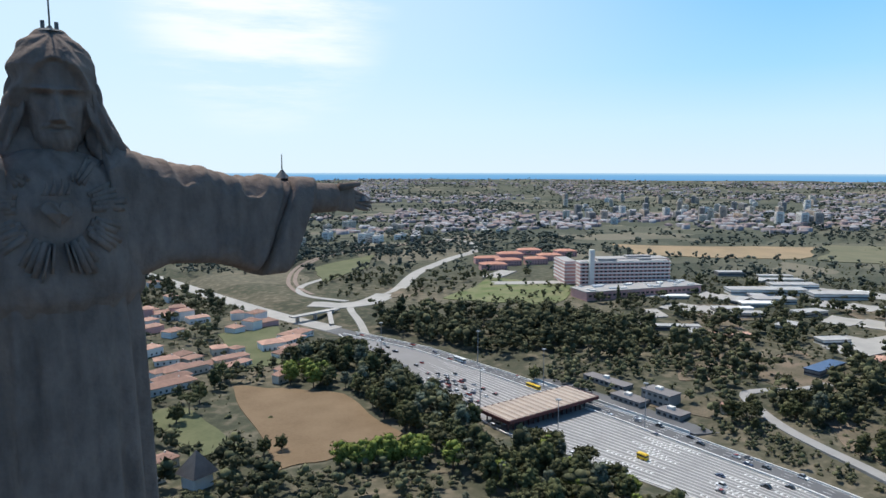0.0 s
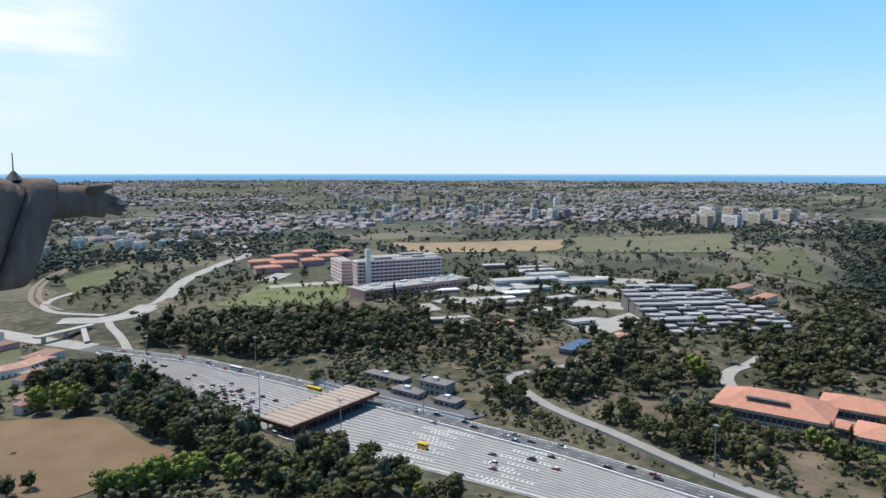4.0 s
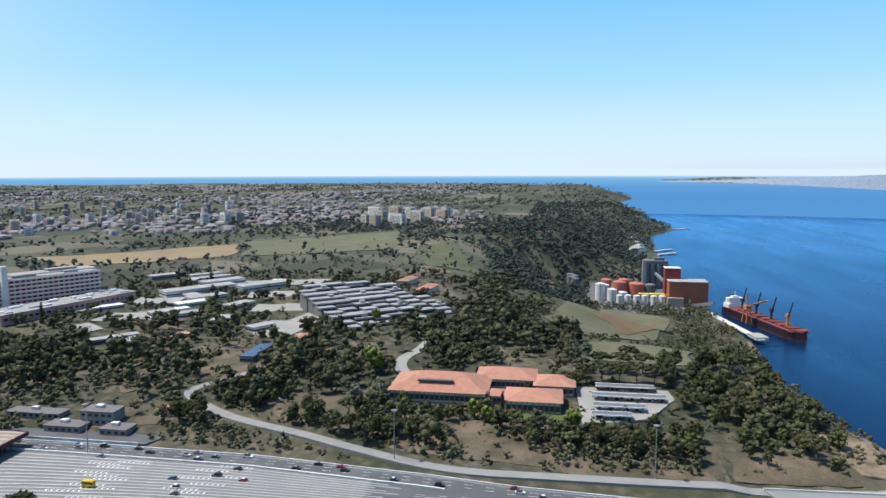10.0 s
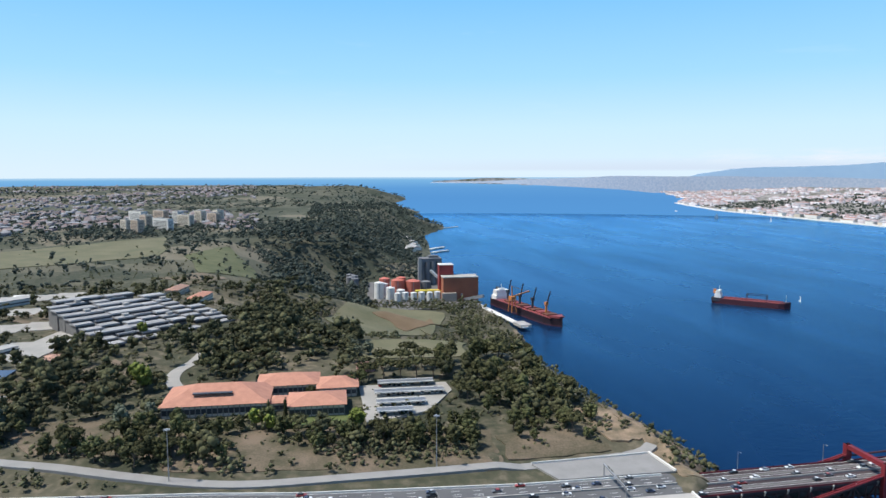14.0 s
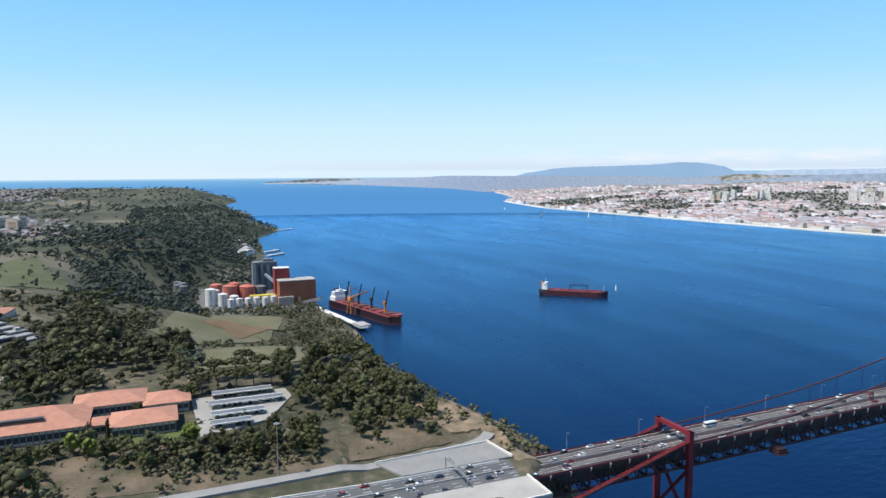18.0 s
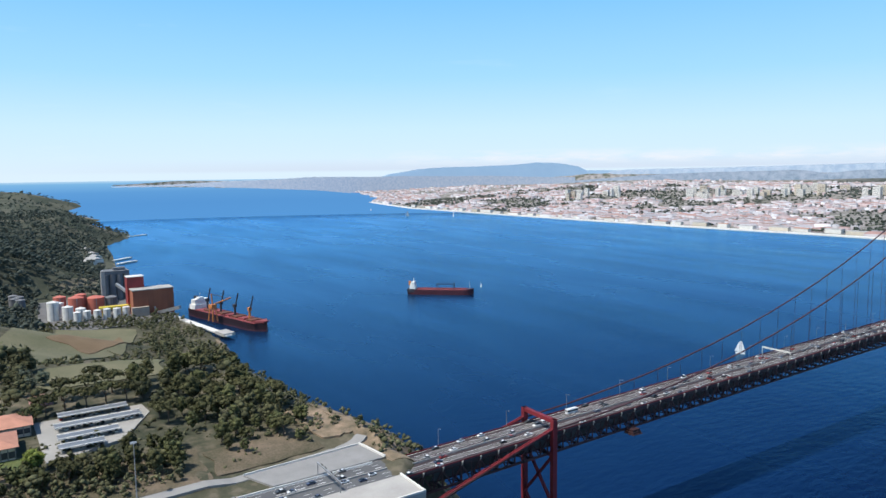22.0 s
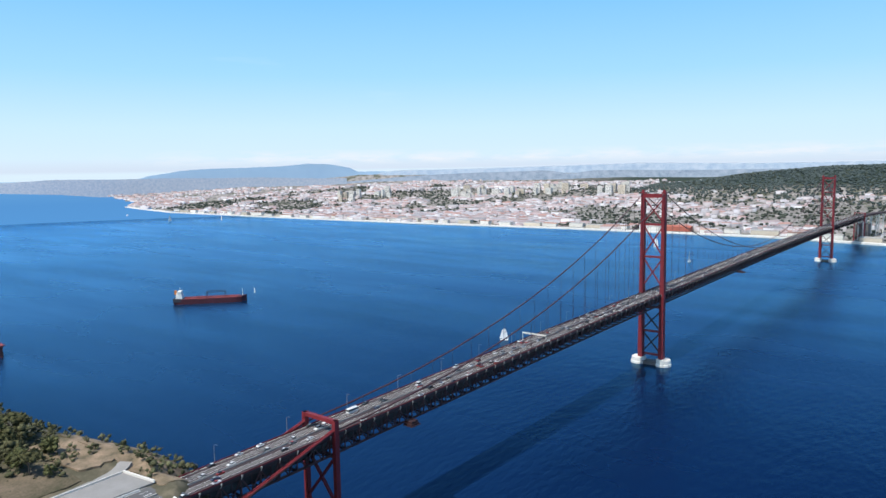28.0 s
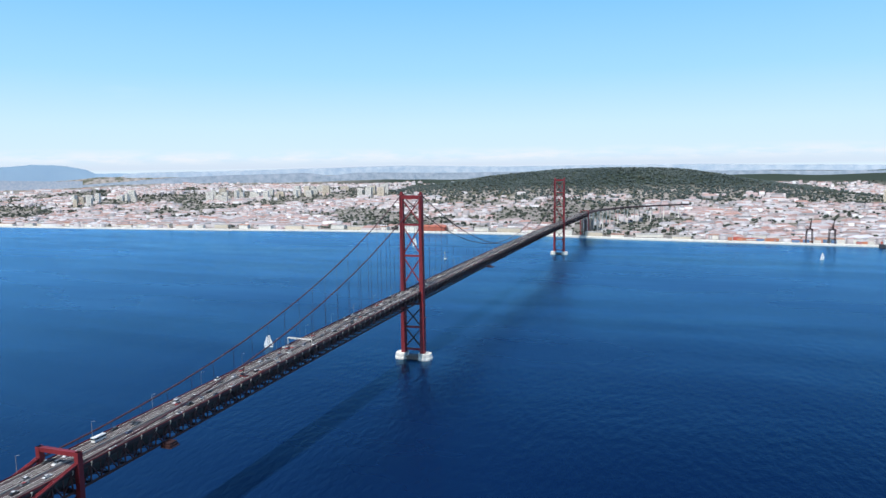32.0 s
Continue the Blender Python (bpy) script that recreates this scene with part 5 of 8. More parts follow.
    return single("statue", me, statue_stone(), "colossal weathered stone statue with outstretched arms on a pedestal", "statue", at=(SX, SY, SZ), rz=8.75, smooth=True)


statue = build_statue()
ped = thing("pedestal", (SX, SY, 0), 8.75, "tall four-legged concrete pedestal carrying the statue", "pedestal", kind="structure")
part("top_slab", Geo().box((0, 0, SZ - 2.2), (15, 15, 4.8)), concrete, ped)
zb = gz(SX, SY) - 3
for x in (-8.5, 8.5):
    for y in (-8.5, 8.5):
        part("column", Geo().loft([[(x * k + a * w, y * k + b * w, z) for a, b in ((-1, -1), (1, -1), (1, 1), (-1, 1))] for z, k, w in ((zb, 1.3, 3.2), (SZ - 20, 1.0, 2.6), (SZ - 4.6, 0.62, 2.6))]), concrete, ped)


def rod(x, y, z, h, label):
    c, s_ = math.cos(radians(8.75)), math.sin(radians(8.75))
    r_ = thing("lightning_rod", (SX + x * c - y * s_, SY + x * s_ + y * c, SZ + z), 8.75, label, "lightning rod", "rods on the statue")
    part("rod", Geo().cyl((0, 0, -0.1), (0, 0, h), 0.035, 0.02, 6), concrete_dark, r_)
    part("foot", Geo().cyl((0, 0, -0.15), (0, 0, 0.2), 0.35, 0.06, 8), concrete_dark, r_)
    return r_


r1 = rod(0.42, 0.05, 27.72, 2.2, "thin dark lightning rod on the crown of the statue")
part("lamp", Geo().cyl((-0.22, 0, 0), (-0.22, 0, 0.35), 0.07, n=6), concrete_dark, r1)
part("lamp", Geo().cyl((0.22, 0, 0), (0.22, 0, 0.35), 0.07, n=6), concrete_dark, r1)
part("ring", Geo().cyl((0, 0, -0.02), (0, 0, 0.06), 0.5, 0.4, 16), concrete_dark, r1)
rod(9.3, -0.2, 22.78, 0.9, "thin dark lightning rod on the statue's sleeve")
rod(13.6, -0.4, 21.65, 0.3, "short lightning rod on the statue's hand")


# ---- buildings on the south bank ----
roof_tile = surface("terracotta_tiles", (0.50, 0.245, 0.17), (0.38, 0.18, 0.125), 0.25, 2.5, 0.85, bump=0.25)
roof_tile_old = surface("old_roof_tiles", (0.40, 0.235, 0.175), (0.27, 0.165, 0.125), 0.3, 2.5, 0.9, rand=0.35)
wall_white = surface("white_render", (0.74, 0.72, 0.68), (0.62, 0.60, 0.56), 0.15, 2.0, 0.85, rand=0.1)
wall_cream = surface("cream_render", (0.62, 0.55, 0.45), (0.52, 0.46, 0.38), 0.15, 2.0, 0.85, rand=0.15)
wall_pink = surface("pink_render", (0.60, 0.33, 0.30), (0.50, 0.29, 0.27), 0.15, 2.0, 0.85)
wall_grey = surface("grey_render", (0.30, 0.285, 0.27), (0.21, 0.20, 0.19), 0.15, 2.0, 0.85)
flat_roof = surface("flat_roof", (0.36, 0.345, 0.33), (0.26, 0.25, 0.24), 0.12, 1.5, 0.9, contrast=0.8)
roof_white = surface("white_flat_roof", (0.40, 0.39, 0.38), (0.27, 0.262, 0.25), 0.1, 1.5, 0.85)
metal_roof = surface("metal_roof", (0.55, 0.57, 0.59), (0.45, 0.47, 0.49), 0.15, 2.0, 0.5, 0.2)


def hospital():
    z = gz(330, 770) - 1
    h = thing("hospital", (332, 758, z), -30, "long hospital with pink and white floor bands and flat roof", "hospital")
    L, D, fl = 104.0, 17.0, 4.0
    nf = 7
    part("core_wall", Geo().box((0, 0, nf * fl / 2), (L - 1.0, D - 1.0, nf * fl)), wall_pink, h)
    for f in range(nf + 1):
        part("floor_band", Geo().box((0, 0, f * fl + 0.75), (L, D, 1.3)), wall_white, h, "pale concrete floor band")
    for f in range(nf):
        for k in range(20):
            x = -L / 2 + 4 + k * (L - 8) / 19
            part("window", Geo().box((x, -D / 2 + 0.42, f * fl + 2.6), (3.2, 0.25, 1.7)), glass_dark, h)
    part("roof", Geo().box((0, 0, nf * fl + 1.7), (L - 3, D - 3, 0.7)).box((-20, 0, nf * fl + 3), (22, 9, 3)).box((25, 1, nf * fl + 2.8), (14, 8, 2.6)), flat_roof, h)
    part("stair_tower", Geo().box((-L / 2 + 12, -D / 2 - 2.5, 21.5), (5.0, 5.0, 44)), concrete_white, h, "tall white stair and chimney tower")
    # the wing behind, square to the first block
    w = thing("hospital_wing", (307, 822, z), 60, "hospital wing with pink and white floor bands", "hospital")
    part("core_wall", Geo().box((0, 0, 13), (46, 15, 26)), wall_pink, w)
    for f in range(7):
        part("floor_band", Geo().box((0, 0, f * fl + 0.75), (47, 16, 1.3)), wall_white, w)
    part("roof", Geo().box((0, 0, 26.2), (44, 14, 0.8)), flat_roof, w)
    w2 = thing("hospital_wing", (388, 795, z), -30, "low hospital wing behind the main block", "hospital")
    part("core_wall", Geo().box((0, 0, 12), (90, 26, 24)), wall_pink, w2)
    for f in range(6):
        part("floor_band", Geo().box((0, 0, f * fl + 0.75), (91, 27, 1.3)), wall_white, w2)
    part("roof", Geo().box((0, 0, 25), (88, 24, 0.8)).box((10, 0, 26.5), (30, 10, 2.6)), flat_roof, w2)
    # low annexe in front with a roof full of ducts
    a = thing("hospital_annexe", (311, 722, z - 1), -17, "low hospital annexe with a flat grey roof full of ducts", "hospital")
    part("wall", Geo().box((0, 0, 4), (140, 32, 9)), wall_pink, a)
    part("roof", Geo().box((0, 0, 8.8), (142, 34, 0.8)), flat_roof, a)
    r = random.Random(2)
    for k in range(26):
        part("roof_duct", Geo().box((r.uniform(-66, 66), r.uniform(-13, 13), 9.8), (r.uniform(3, 12), r.uniform(2, 4), r.uniform(0.9, 2.0))), metal_roof if k % 2 else concrete_white, a)
    for k in range(24):
        part("window", Geo().box((-66 + k * 5.7, -16.1, 4.5), (3.5, 0.3, 2.2)), glass_dark, a)


hospital()


def house(x, y, sx, sy, hgt, rz, roofm, wallm, rh=2.2, label="whitewashed house with a terracotta roof", gable=False, group="houses on the south bank", win=True, name="house"):
    z = min(gz(x + a, y + b) for a in (-sx / 3, sx / 3) for b in (-sy / 3, sy / 3)) - 0.6
    h = thing(name, (x, y, z), rz, label, "house", group)
    part("wall", Geo().box((0, 0, (hgt + 0.6) / 2), (sx, sy, hgt + 0.6)), wallm, h)
    part("roof", Geo().hip((0, 0), (sx, sy), hgt + 0.6, rh, 0.5, 0, gable), roofm, h)
    if win:
        n = max(2, int(sx / 3.5))
        fl = max(1, int(hgt / 3.0))
        for f in range(fl):
            for k in range(n):
                xx = -sx / 2 + (k + 0.5) * sx / n
                part("window", Geo().box((xx, -sy / 2, 2.2 + 3 * f), (1.2, 0.2, 1.4)), glass_dark, h)
    if sx > 9:
        part("chimney", Geo().box((sx * 0.25, sy * 0.15, hgt + rh * 0.7 + 0.6), (0.8, 0.8, 1.8)), wallm, h)
    return h


# red-roofed pavilions beside the hospital
for x, y, sx, sy in ((300, 945, 34, 18), (338, 958, 34, 18), (372, 940, 30, 16), (408, 950, 34, 18), (330, 992, 36, 16), (378, 1000, 36, 18), (425, 1010, 34, 18), (455, 965, 30, 18)):
    house(x, y, sx, sy, 8.0, -28, roof_tile, wall_pink, 2.6, "pink pavilion with a red tiled roof", group="pavilions by the hospital")

# terraced complex: stepped units with pale roofs and dark window bands
dark_band = surface("dark_window_band", (0.045, 0.045, 0.05), (0.07, 0.07, 0.075), 0.2, 2.0, 0.35, bump=0.0)
roof_slab = surface("weathered_roof_slab", (0.37, 0.365, 0.365), (0.24, 0.235, 0.235), 0.12, 1.5, 0.9, contrast=0.8, rand=0.14)
# unit walls: concrete darkened, with the shade of their faces in the colour
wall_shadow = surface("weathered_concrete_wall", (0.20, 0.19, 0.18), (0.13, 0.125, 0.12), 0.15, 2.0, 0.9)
TERR_O, TERR_RZ = (263.0, 424.0), -50.0      # front corner and turn of the stepped complex


def terrace_unit(l, s_, w, d, hh, box=False):
    """One step of the complex: l to the side and s_ up the hill from the front corner."""
    c, k = math.cos(radians(TERR_RZ)), math.sin(radians(TERR_RZ))
    x, y = TERR_O[0] + l * c - s_ * k, TERR_O[1] + l * k + s_ * c
    z = gz(x, y) - 1.5
    u_ = thing("terrace_unit", (x, y, z), TERR_RZ, "stepped concrete unit with a weathered flat roof and dark windows", "building", "stepped terrace complex")
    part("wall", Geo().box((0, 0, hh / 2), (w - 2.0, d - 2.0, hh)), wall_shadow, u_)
    part("window_band", Geo().box((0, 0, hh - 1.5), (w - 1.6, d - 1.6, 1.9)), dark_band, u_)
    part("roof", Geo().box((0, 0, hh + 0.15), (w, d, 0.9)), roof_slab, u_)
    part("parapet", Geo().box((0, -d / 2 + 0.2, hh + 0.8), (w, 0.4, 0.45)).box((-w / 2 + 0.2, 0.1, hh + 0.8), (0.4, d - 0.6, 0.45)), roof_slab, u_)
    if box:
        part("roof_box", Geo().box((w * 0.15, 1, hh + 1.7), (5, 4, 2.2)), concrete, u_)


r = random.Random(11)
for i in range(7):
    # columns of units climb the hill, each one step above the last, every second column set forward
    j = 0
    while j < (9, 9, 9, 9, 8, 7, 5)[i]:
        l, s_ = 8 + 17.5 * i + r.uniform(-1.5, 1.5), 6 + 13.0 * j + (5.5 if i % 2 else 0.0) + 2.0 * i + r.uniform(-1.5, 1.5)
        hh = 4.0 + 1.8 * j - 0.35 * i + r.uniform(-0.25, 0.25)
        if (i, j) in ((3, 0), (4, 1), (5, 0)):
            j += 1
            continue
        if i in (0, 2) and j in (2, 5, 6, 7):
            # broad slab across two columns
            terrace_unit(l + 8, s_ + 1.5, 34.0, 14.0, hh + 0.7, j == 6)
        elif not (i in (1, 3) and j in (2, 5, 6, 7)):
            terrace_unit(l, s_, 15.0 + r.uniform(-1, 1), 11.5, hh, (i + 2 * j) % 7 == 3)
        j += 1
for l, s_, w, hh in ((30, 128, 40, 20.0), (66, 126, 26, 19.0), (92, 112, 22, 16.5)):
    terrace_unit(l, s_, w, 13.0, hh)

# long building with orange roofs by the motorway
def orange_block(x0, x1, y0, y1, hw_, rh, label, base=None):
    cx, cy = (x0 + x1) / 2, (y0 + y1) / 2
    z = gz(cx, cy) - 1.0 if base is None else base
    b = thing("tiled_roof_building", (cx, cy, z), 0, label, "building", "low buildings with orange roofs")
    part("wall", Geo().box((0, 0, hw_ / 2), (x1 - x0, y1 - y0, hw_)), wall_cream, b)
    part("window_band", Geo().box((0, 0, hw_ * 0.5), (x1 - x0 + 0.2, y1 - y0 + 0.2, hw_ * 0.42)), dark_band, b)
    n = int((y1 - y0) / 3.0)
    for k in range(n + 1):
        part("pillar", Geo().box((-(x1 - x0) / 2 - 0.15, -(y1 - y0) / 2 + k * (y1 - y0) / n, hw_ / 2), (0.35, 0.5, hw_)), wall_grey, b)
    part("roof", Geo().hip((0, 0), (x1 - x0, y1 - y0), hw_, rh, 1.6), roof_tile, b)
    return b


ob1 = orange_block(112, 148, 292, 350, 7.5, 7.5, "long low building with an orange tiled hip roof", 78.5)
part("roof_light", Geo().box((-11, 2, 12.2), (3.2, 22, 0.5)), dark_band, ob1, "dark sunken light well in the roof")
orange_block(104, 128, 248, 279, 8.0, 4.0, "building with an orange tiled roof above dark windows", 77.5)
orange_block(142, 166, 264, 300, 7.0, 4.5, "building with an orange tiled hip roof", 79.5)
orange_block(134, 156, 240, 263, 6.5, 4.0, "small building with an orange tiled roof", 79.5)
orange_block(116, 128, 279, 292, 6.0, 2.5, "low link building with an orange roof", 78)
lawn_green = surface("lawn", (0.07, 0.10, 0.03), (0.12, 0.13, 0.05), 0.3, 3.0, 0.95)
hedge_green = surface("hedge_leaves", (0.035, 0.06, 0.02), (0.06, 0.09, 0.03), 0.8, 4.0, 0.9, bump=0.8, dist=0.3)
lz = gz(96, 262)
lawn = single("lawn", Geo().slab([(88, 242), (104, 242), (104, 284), (88, 284)], lz - 3, lz + 0.5), lawn_green, "clipped green lawn beside the building", "lawn", kind="structure")
for a, b in (((87.5, 240), (87.5, 286)), ((87.5, 240), (110, 240))):
    g = Geo().beam((*a, lz + 1.0), (*b, lz + 1.0), 1.6, 2.0)
    single("hedge", g, hedge_green, "trimmed dark green hedge along the lawn", "hedge")

# car park with three long sheds
pz = gz(130, 208) + 0.6
lot = single("car_park", Geo().slab([(84, 236), (100, 199), (136, 180), (176, 183), (202, 224), (150, 238)], pz - 6, pz), pale_road, "pale paved car park on the hilltop", "car park", kind="structure")
shed_roof = surface("shed_roof", (0.17, 0.18, 0.20), (0.13, 0.14, 0.155), 0.2, 1.5, 0.5)
for x, y0, y1 in ((131, 186, 229), (112, 200, 229), (97, 209, 230), (150, 190, 226)):
    s = thing("car_shed", (x, (y0 + y1) / 2, pz), 0, "long open car shed with a dark roof edged in white", "car shed", "car sheds")
    ln = y1 - y0
    part("roof", Geo().box((0, 0, 2.9), (6.4, ln, 0.25)), shed_roof, s)
    for xx in (-3.3, 3.3):
        part("edge_trim", Geo().box((xx, 0, 3.0), (0.7, ln + 0.6, 0.5)), concrete_white, s)
    for k in range(int(ln / 6) + 1):
        part("post", Geo().box((2.6, -ln / 2 + 0.5 + k * (ln - 1) / int(ln / 6), 1.4), (0.25, 0.25, 2.8)), steel_grey, s)
    for k in range(int(ln / 3)):
        if rnd.random() < 0.7:
            drive(any_car(), x + 0.4, y0 + 1.5 + 3 * k, pz + 0.01, 90)

# toll office group
office_roof = surface("office_roof", (0.20, 0.185, 0.18), (0.14, 0.13, 0.13), 0.3, 2.0, 0.9, contrast=0.8)
for x, y, sx, sy, hh, lab in ((60, 505, 11, 20, 8.0, "grey two-storey toll office with a flat roof"), (50, 520, 10, 22, 4.0, "low grey office with a flat roof"), (62, 548, 9, 34, 3.6, "low grey office wing with a flat roof"), (50, 489, 10, 16, 4.0, "low grey office with a flat roof")):
    z = gz(x, y) - 1.2
    o = thing("toll_office", (x, y, z), 0, lab, "office", "toll offices")
    part("wall", Geo().box((0, 0, hh / 2), (sx, sy, hh)), wall_grey, o)
    part("roof", Geo().box((0, 0, hh + 0.2), (sx + 0.8, sy + 0.8, 0.6)), office_roof, o)
    for f in range(max(1, int(hh / 4))):
        for k in range(int(sy / 4)):
            part("window", Geo().box((-sx / 2, -sy / 2 + 2 + 4 * k, 2.4 + 3.8 * f), (0.25, 2.2, 1.5)), glass_dark, o)
    part("roof_box", Geo().box((1, 2, hh + 1.3), (sx * 0.3, 4, 1.8)), concrete_white, o)
house(74, 470, 9, 7, 4, 20, roof_tile_old, wall_cream, 1.8, "small house with a dull red roof")
yard = single("office_yard", Geo().slab([(36, 465), (60, 452), (74, 462), (62, 560), (37, 590)], 70, 74.4), asphalt, "pale paved yard round the toll offices", "yard", kind="structure")
part("retaining_wall", Geo().beam((35.5, 468, 74.4), (34.8, 588, 74.4), 0.6, 1.9), concrete_white, yard, "white retaining wall")
# low sheds and pavilions on the plateau
for x, y, sx, sy, hh, rz, rm, wm, lab in (
        (205, 610, 60, 9, 4.5, -40, roof_white, wall_grey, "long low shed with a white roof"), (196, 580, 22, 16, 7.0, -30, flat_roof, wall_grey, "grey flat-roofed workshop on the plateau"),
        (222, 560, 34, 9, 4.0, -34, roof_tile_old, wall_cream, "long low building with a dull red roof"), (190, 470, 36, 10, 5.0, 0, surface("blue_roof", (0.05, 0.09, 0.16), (0.08, 0.12, 0.2), 0.2, 2, 0.5), wall_grey, "low shed with a dark blue roof"),
        (265, 500, 22, 12, 5.0, -30, roof_white, wall_white, "white flat-roofed school block among trees"), (420, 640, 80, 20, 7.0, -38, roof_white, wall_white, "long white flat-roofed school building"),
        (380, 610, 40, 16, 6.0, -38, flat_roof, wall_white, "white flat-roofed school block among trees"), (455, 580, 60, 18, 7.0, -38, roof_white, wall_white, "long white flat-roofed building"),
        (350, 560, 30, 14, 5.0, -20, roof_white, wall_cream, "low cream pavilion with a flat roof"), (300, 590, 28, 12, 5.0, -40, flat_roof, wall_cream, "low cream pavilion with a flat roof"),
        (285, 545, 24, 14, 5.0, 10, roof_white, wall_white, "low white pavilion with a flat roof"), (475, 640, 50, 18, 6, -38, roof_white, wall_white, "white flat-roofed school building")):
    z = gz(x, y) - 1.2
    o = thing("low_building", (x, y, z), rz, lab, "building", "low buildings on the plateau")
    part("wall", Geo().box((0, 0, hh / 2), (sx, sy, hh)), wm, o)
    part("window_band", Geo().box((0, 0, hh * 0.55), (sx + 0.2, sy + 0.2, 1.3)), dark_band, o)
    part("roof", Geo().box((0, 0, hh + 0.25), (sx + 1, sy + 1, 0.7)), rm, o)
rp = random.Random(77)
for k in range(18):
    x, y = rp.uniform(300, 540), rp.uniform(500, 735)
    if k % 4 == 1:
        continue
    if (318 < x < 480 and y > 690) or (x < 300 and y > 690):
        continue
    sx, sy, hh = rp.uniform(14, 40), rp.uniform(9, 16), rp.uniform(3.5, 6.5)
    z = gz(x, y) - 1.2
    lab = ("white flat-roofed school pavilion among trees", "cream flat-roofed pavilion beside a yard", "grey flat-roofed workshop shed")[k % 3]
    o = thing("low_building", (x, y, z), rp.choice((-38, 52, -20, 10)), lab, "building", "low buildings on the plateau")
    part("wall", Geo().box((0, 0, hh / 2), (sx, sy, hh)), (wall_white, wall_cream, wall_grey)[k % 3], o)
    part("window_band", Geo().box((0, 0, hh * 0.55), (sx + 0.2, sy + 0.2, 1.2)), dark_band, o)
    part("roof", Geo().box((0, 0, hh + 0.25), (sx + 1, sy + 1, 0.6)), (concrete_white, roof_white, roof_white)[k % 3], o)
house(478, 395, 44, 14, 6, -10, roof_tile, wall_cream, 2.5, "long house with an orange tiled roof")
house(515, 425, 36, 14, 6, -10, roof_tile_old, wall_cream, 2.5, "long house with an orange tiled roof")
house(235, 452, 15, 10, 4, 20, roof_tile_old, wall_pink, 2.0, "small pink house among trees")
house(186, 232, 12, 9, 4, 20, roof_tile_old, wall_pink, 2.0, "small pink house among trees")

# houses at the foot of the statue's hill
r = random.Random(21)
spots = [(-176, 690, 24, 9), (-172, 708, 26, 9), (-166, 740, 16, 10), (-150, 735, 12, 9), (-140, 715, 26, 8), (-128, 745, 11, 11), (-132, 702, 24, 8), (-92, 735, 18, 12), (-86, 716, 15, 9), (-72, 748, 22, 14),
         (-155, 746, 15, 10), (-164, 706, 30, 9), (-118, 738, 9, 9), (-131, 712, 24, 8), (-62, 760, 26, 15), (-94, 711, 13, 9), (-181, 680, 32, 12), (-120, 884, 20, 12), (-127, 903, 22, 12), (-108, 860, 18, 12), (-150, 870, 22, 11), (-140, 915, 26, 12), (-170, 770, 16, 11), (-190, 745, 18, 11), (-185, 800, 20, 11),
         (-214, 566, 12, 9), (-222, 553, 10, 8), (-222, 575, 12, 9), (-235, 600, 12, 9), (-240, 560, 10, 9), (-120, 655, 8, 6), (-113, 668, 9, 6)]
for x, y, sx, sy in spots:
    white = r.random() < 0.55
    house(x, y, sx, sy, r.uniform(3.2, 6.0), r.uniform(-8, 25), roof_tile_old, wall_white if white else wall_cream, r.uniform(1.6, 2.4), "small white house with a terracotta roof" if white else "small cream house with a terracotta roof")
for k in range(30):
    x, y = r.uniform(-230, -60), r.uniform(800, 1180)
    if abs(x - float(np.interp(y, WEST_Y, WEST_E)) + 15) < 40:
        continue
    white = r.random() < 0.7
    house(x, y, r.uniform(10, 22), r.uniform(8, 13), r.uniform(4, 9), r.uniform(-20, 40), roof_tile_old, wall_white if white else wall_pink, 2.2, "white house with a terracotta roof" if white else "pink house with a terracotta roof", win=False)
# the little chapel tower with a dark pointed roof
ct = thing("chapel_tower", (-207, 537, gz(-207, 537) - 0.5), 20, "small white tower with a dark pointed slate roof", "tower")
part("wall", Geo().box((0, 0, 3.5), (9, 9, 8)), wall_white, ct)
part("roof", Geo().box((0, 0, 11.4), (12.6, 12.6, 9.4), 0, 0.03), surface("slate", (0.06, 0.058, 0.06), (0.09, 0.085, 0.085), 0.4, 3, 0.7), ct, "steep dark slate roof")
# the dry playing field
def draped(name, poly, material, label, dz=0.4, category="field", seg=16):
    """A patch laid over the ground: a four-cornered poly in a grid that follows the slope."""
    a, b, c, d = [np.array(p, float) for p in poly]
    vs, fs = [], []
    for i in range(seg + 1):
        for j in range(seg + 1):
            u, v = i / seg, j / seg
            w = 0.04 * math.sin(9 * u + 5 * v) + 0.03 * math.sin(17 * v - 4 * u)
            p = (a * (1 - u) + b * u) * (1 - v) + (d * (1 - u) + c * u) * v
            if i in (0, seg) or j in (0, seg):
                p = p + (p - (a + b + c + d) / 4) * w
            vs.append((p[0], p[1], gz(p[0], p[1]) + dz))
    n = seg + 1
    fs = [(i * n + j, (i + 1) * n + j, (i + 1) * n + j + 1, i * n + j + 1) for i in range(seg) for j in range(seg)]
    n0 = len(vs)
    vs += [(x, y, z - 3.0) for x, y, z in vs]
    rim = [0 * n + j for j in range(seg)] + [i * n + seg for i in range(seg)] + [seg * n + j for j in range(seg, 0, -1)] + [i * n for i in range(seg, 0, -1)]
    fs += [(rim[k], rim[(k + 1) % len(rim)], rim[(k + 1) % len(rim)] + n0, rim[k] + n0) for k in range(len(rim))]
    me = Geo().add(vs, fs).mesh(name)
    bmm = bmesh.new()
    bmm.from_mesh(me)
    bmesh.ops.recalc_face_normals(bmm, faces=bmm.faces)
    bmm.to_mesh(me)
    bmm.free()
    return single(name, me, material, label, category, kind="structure")


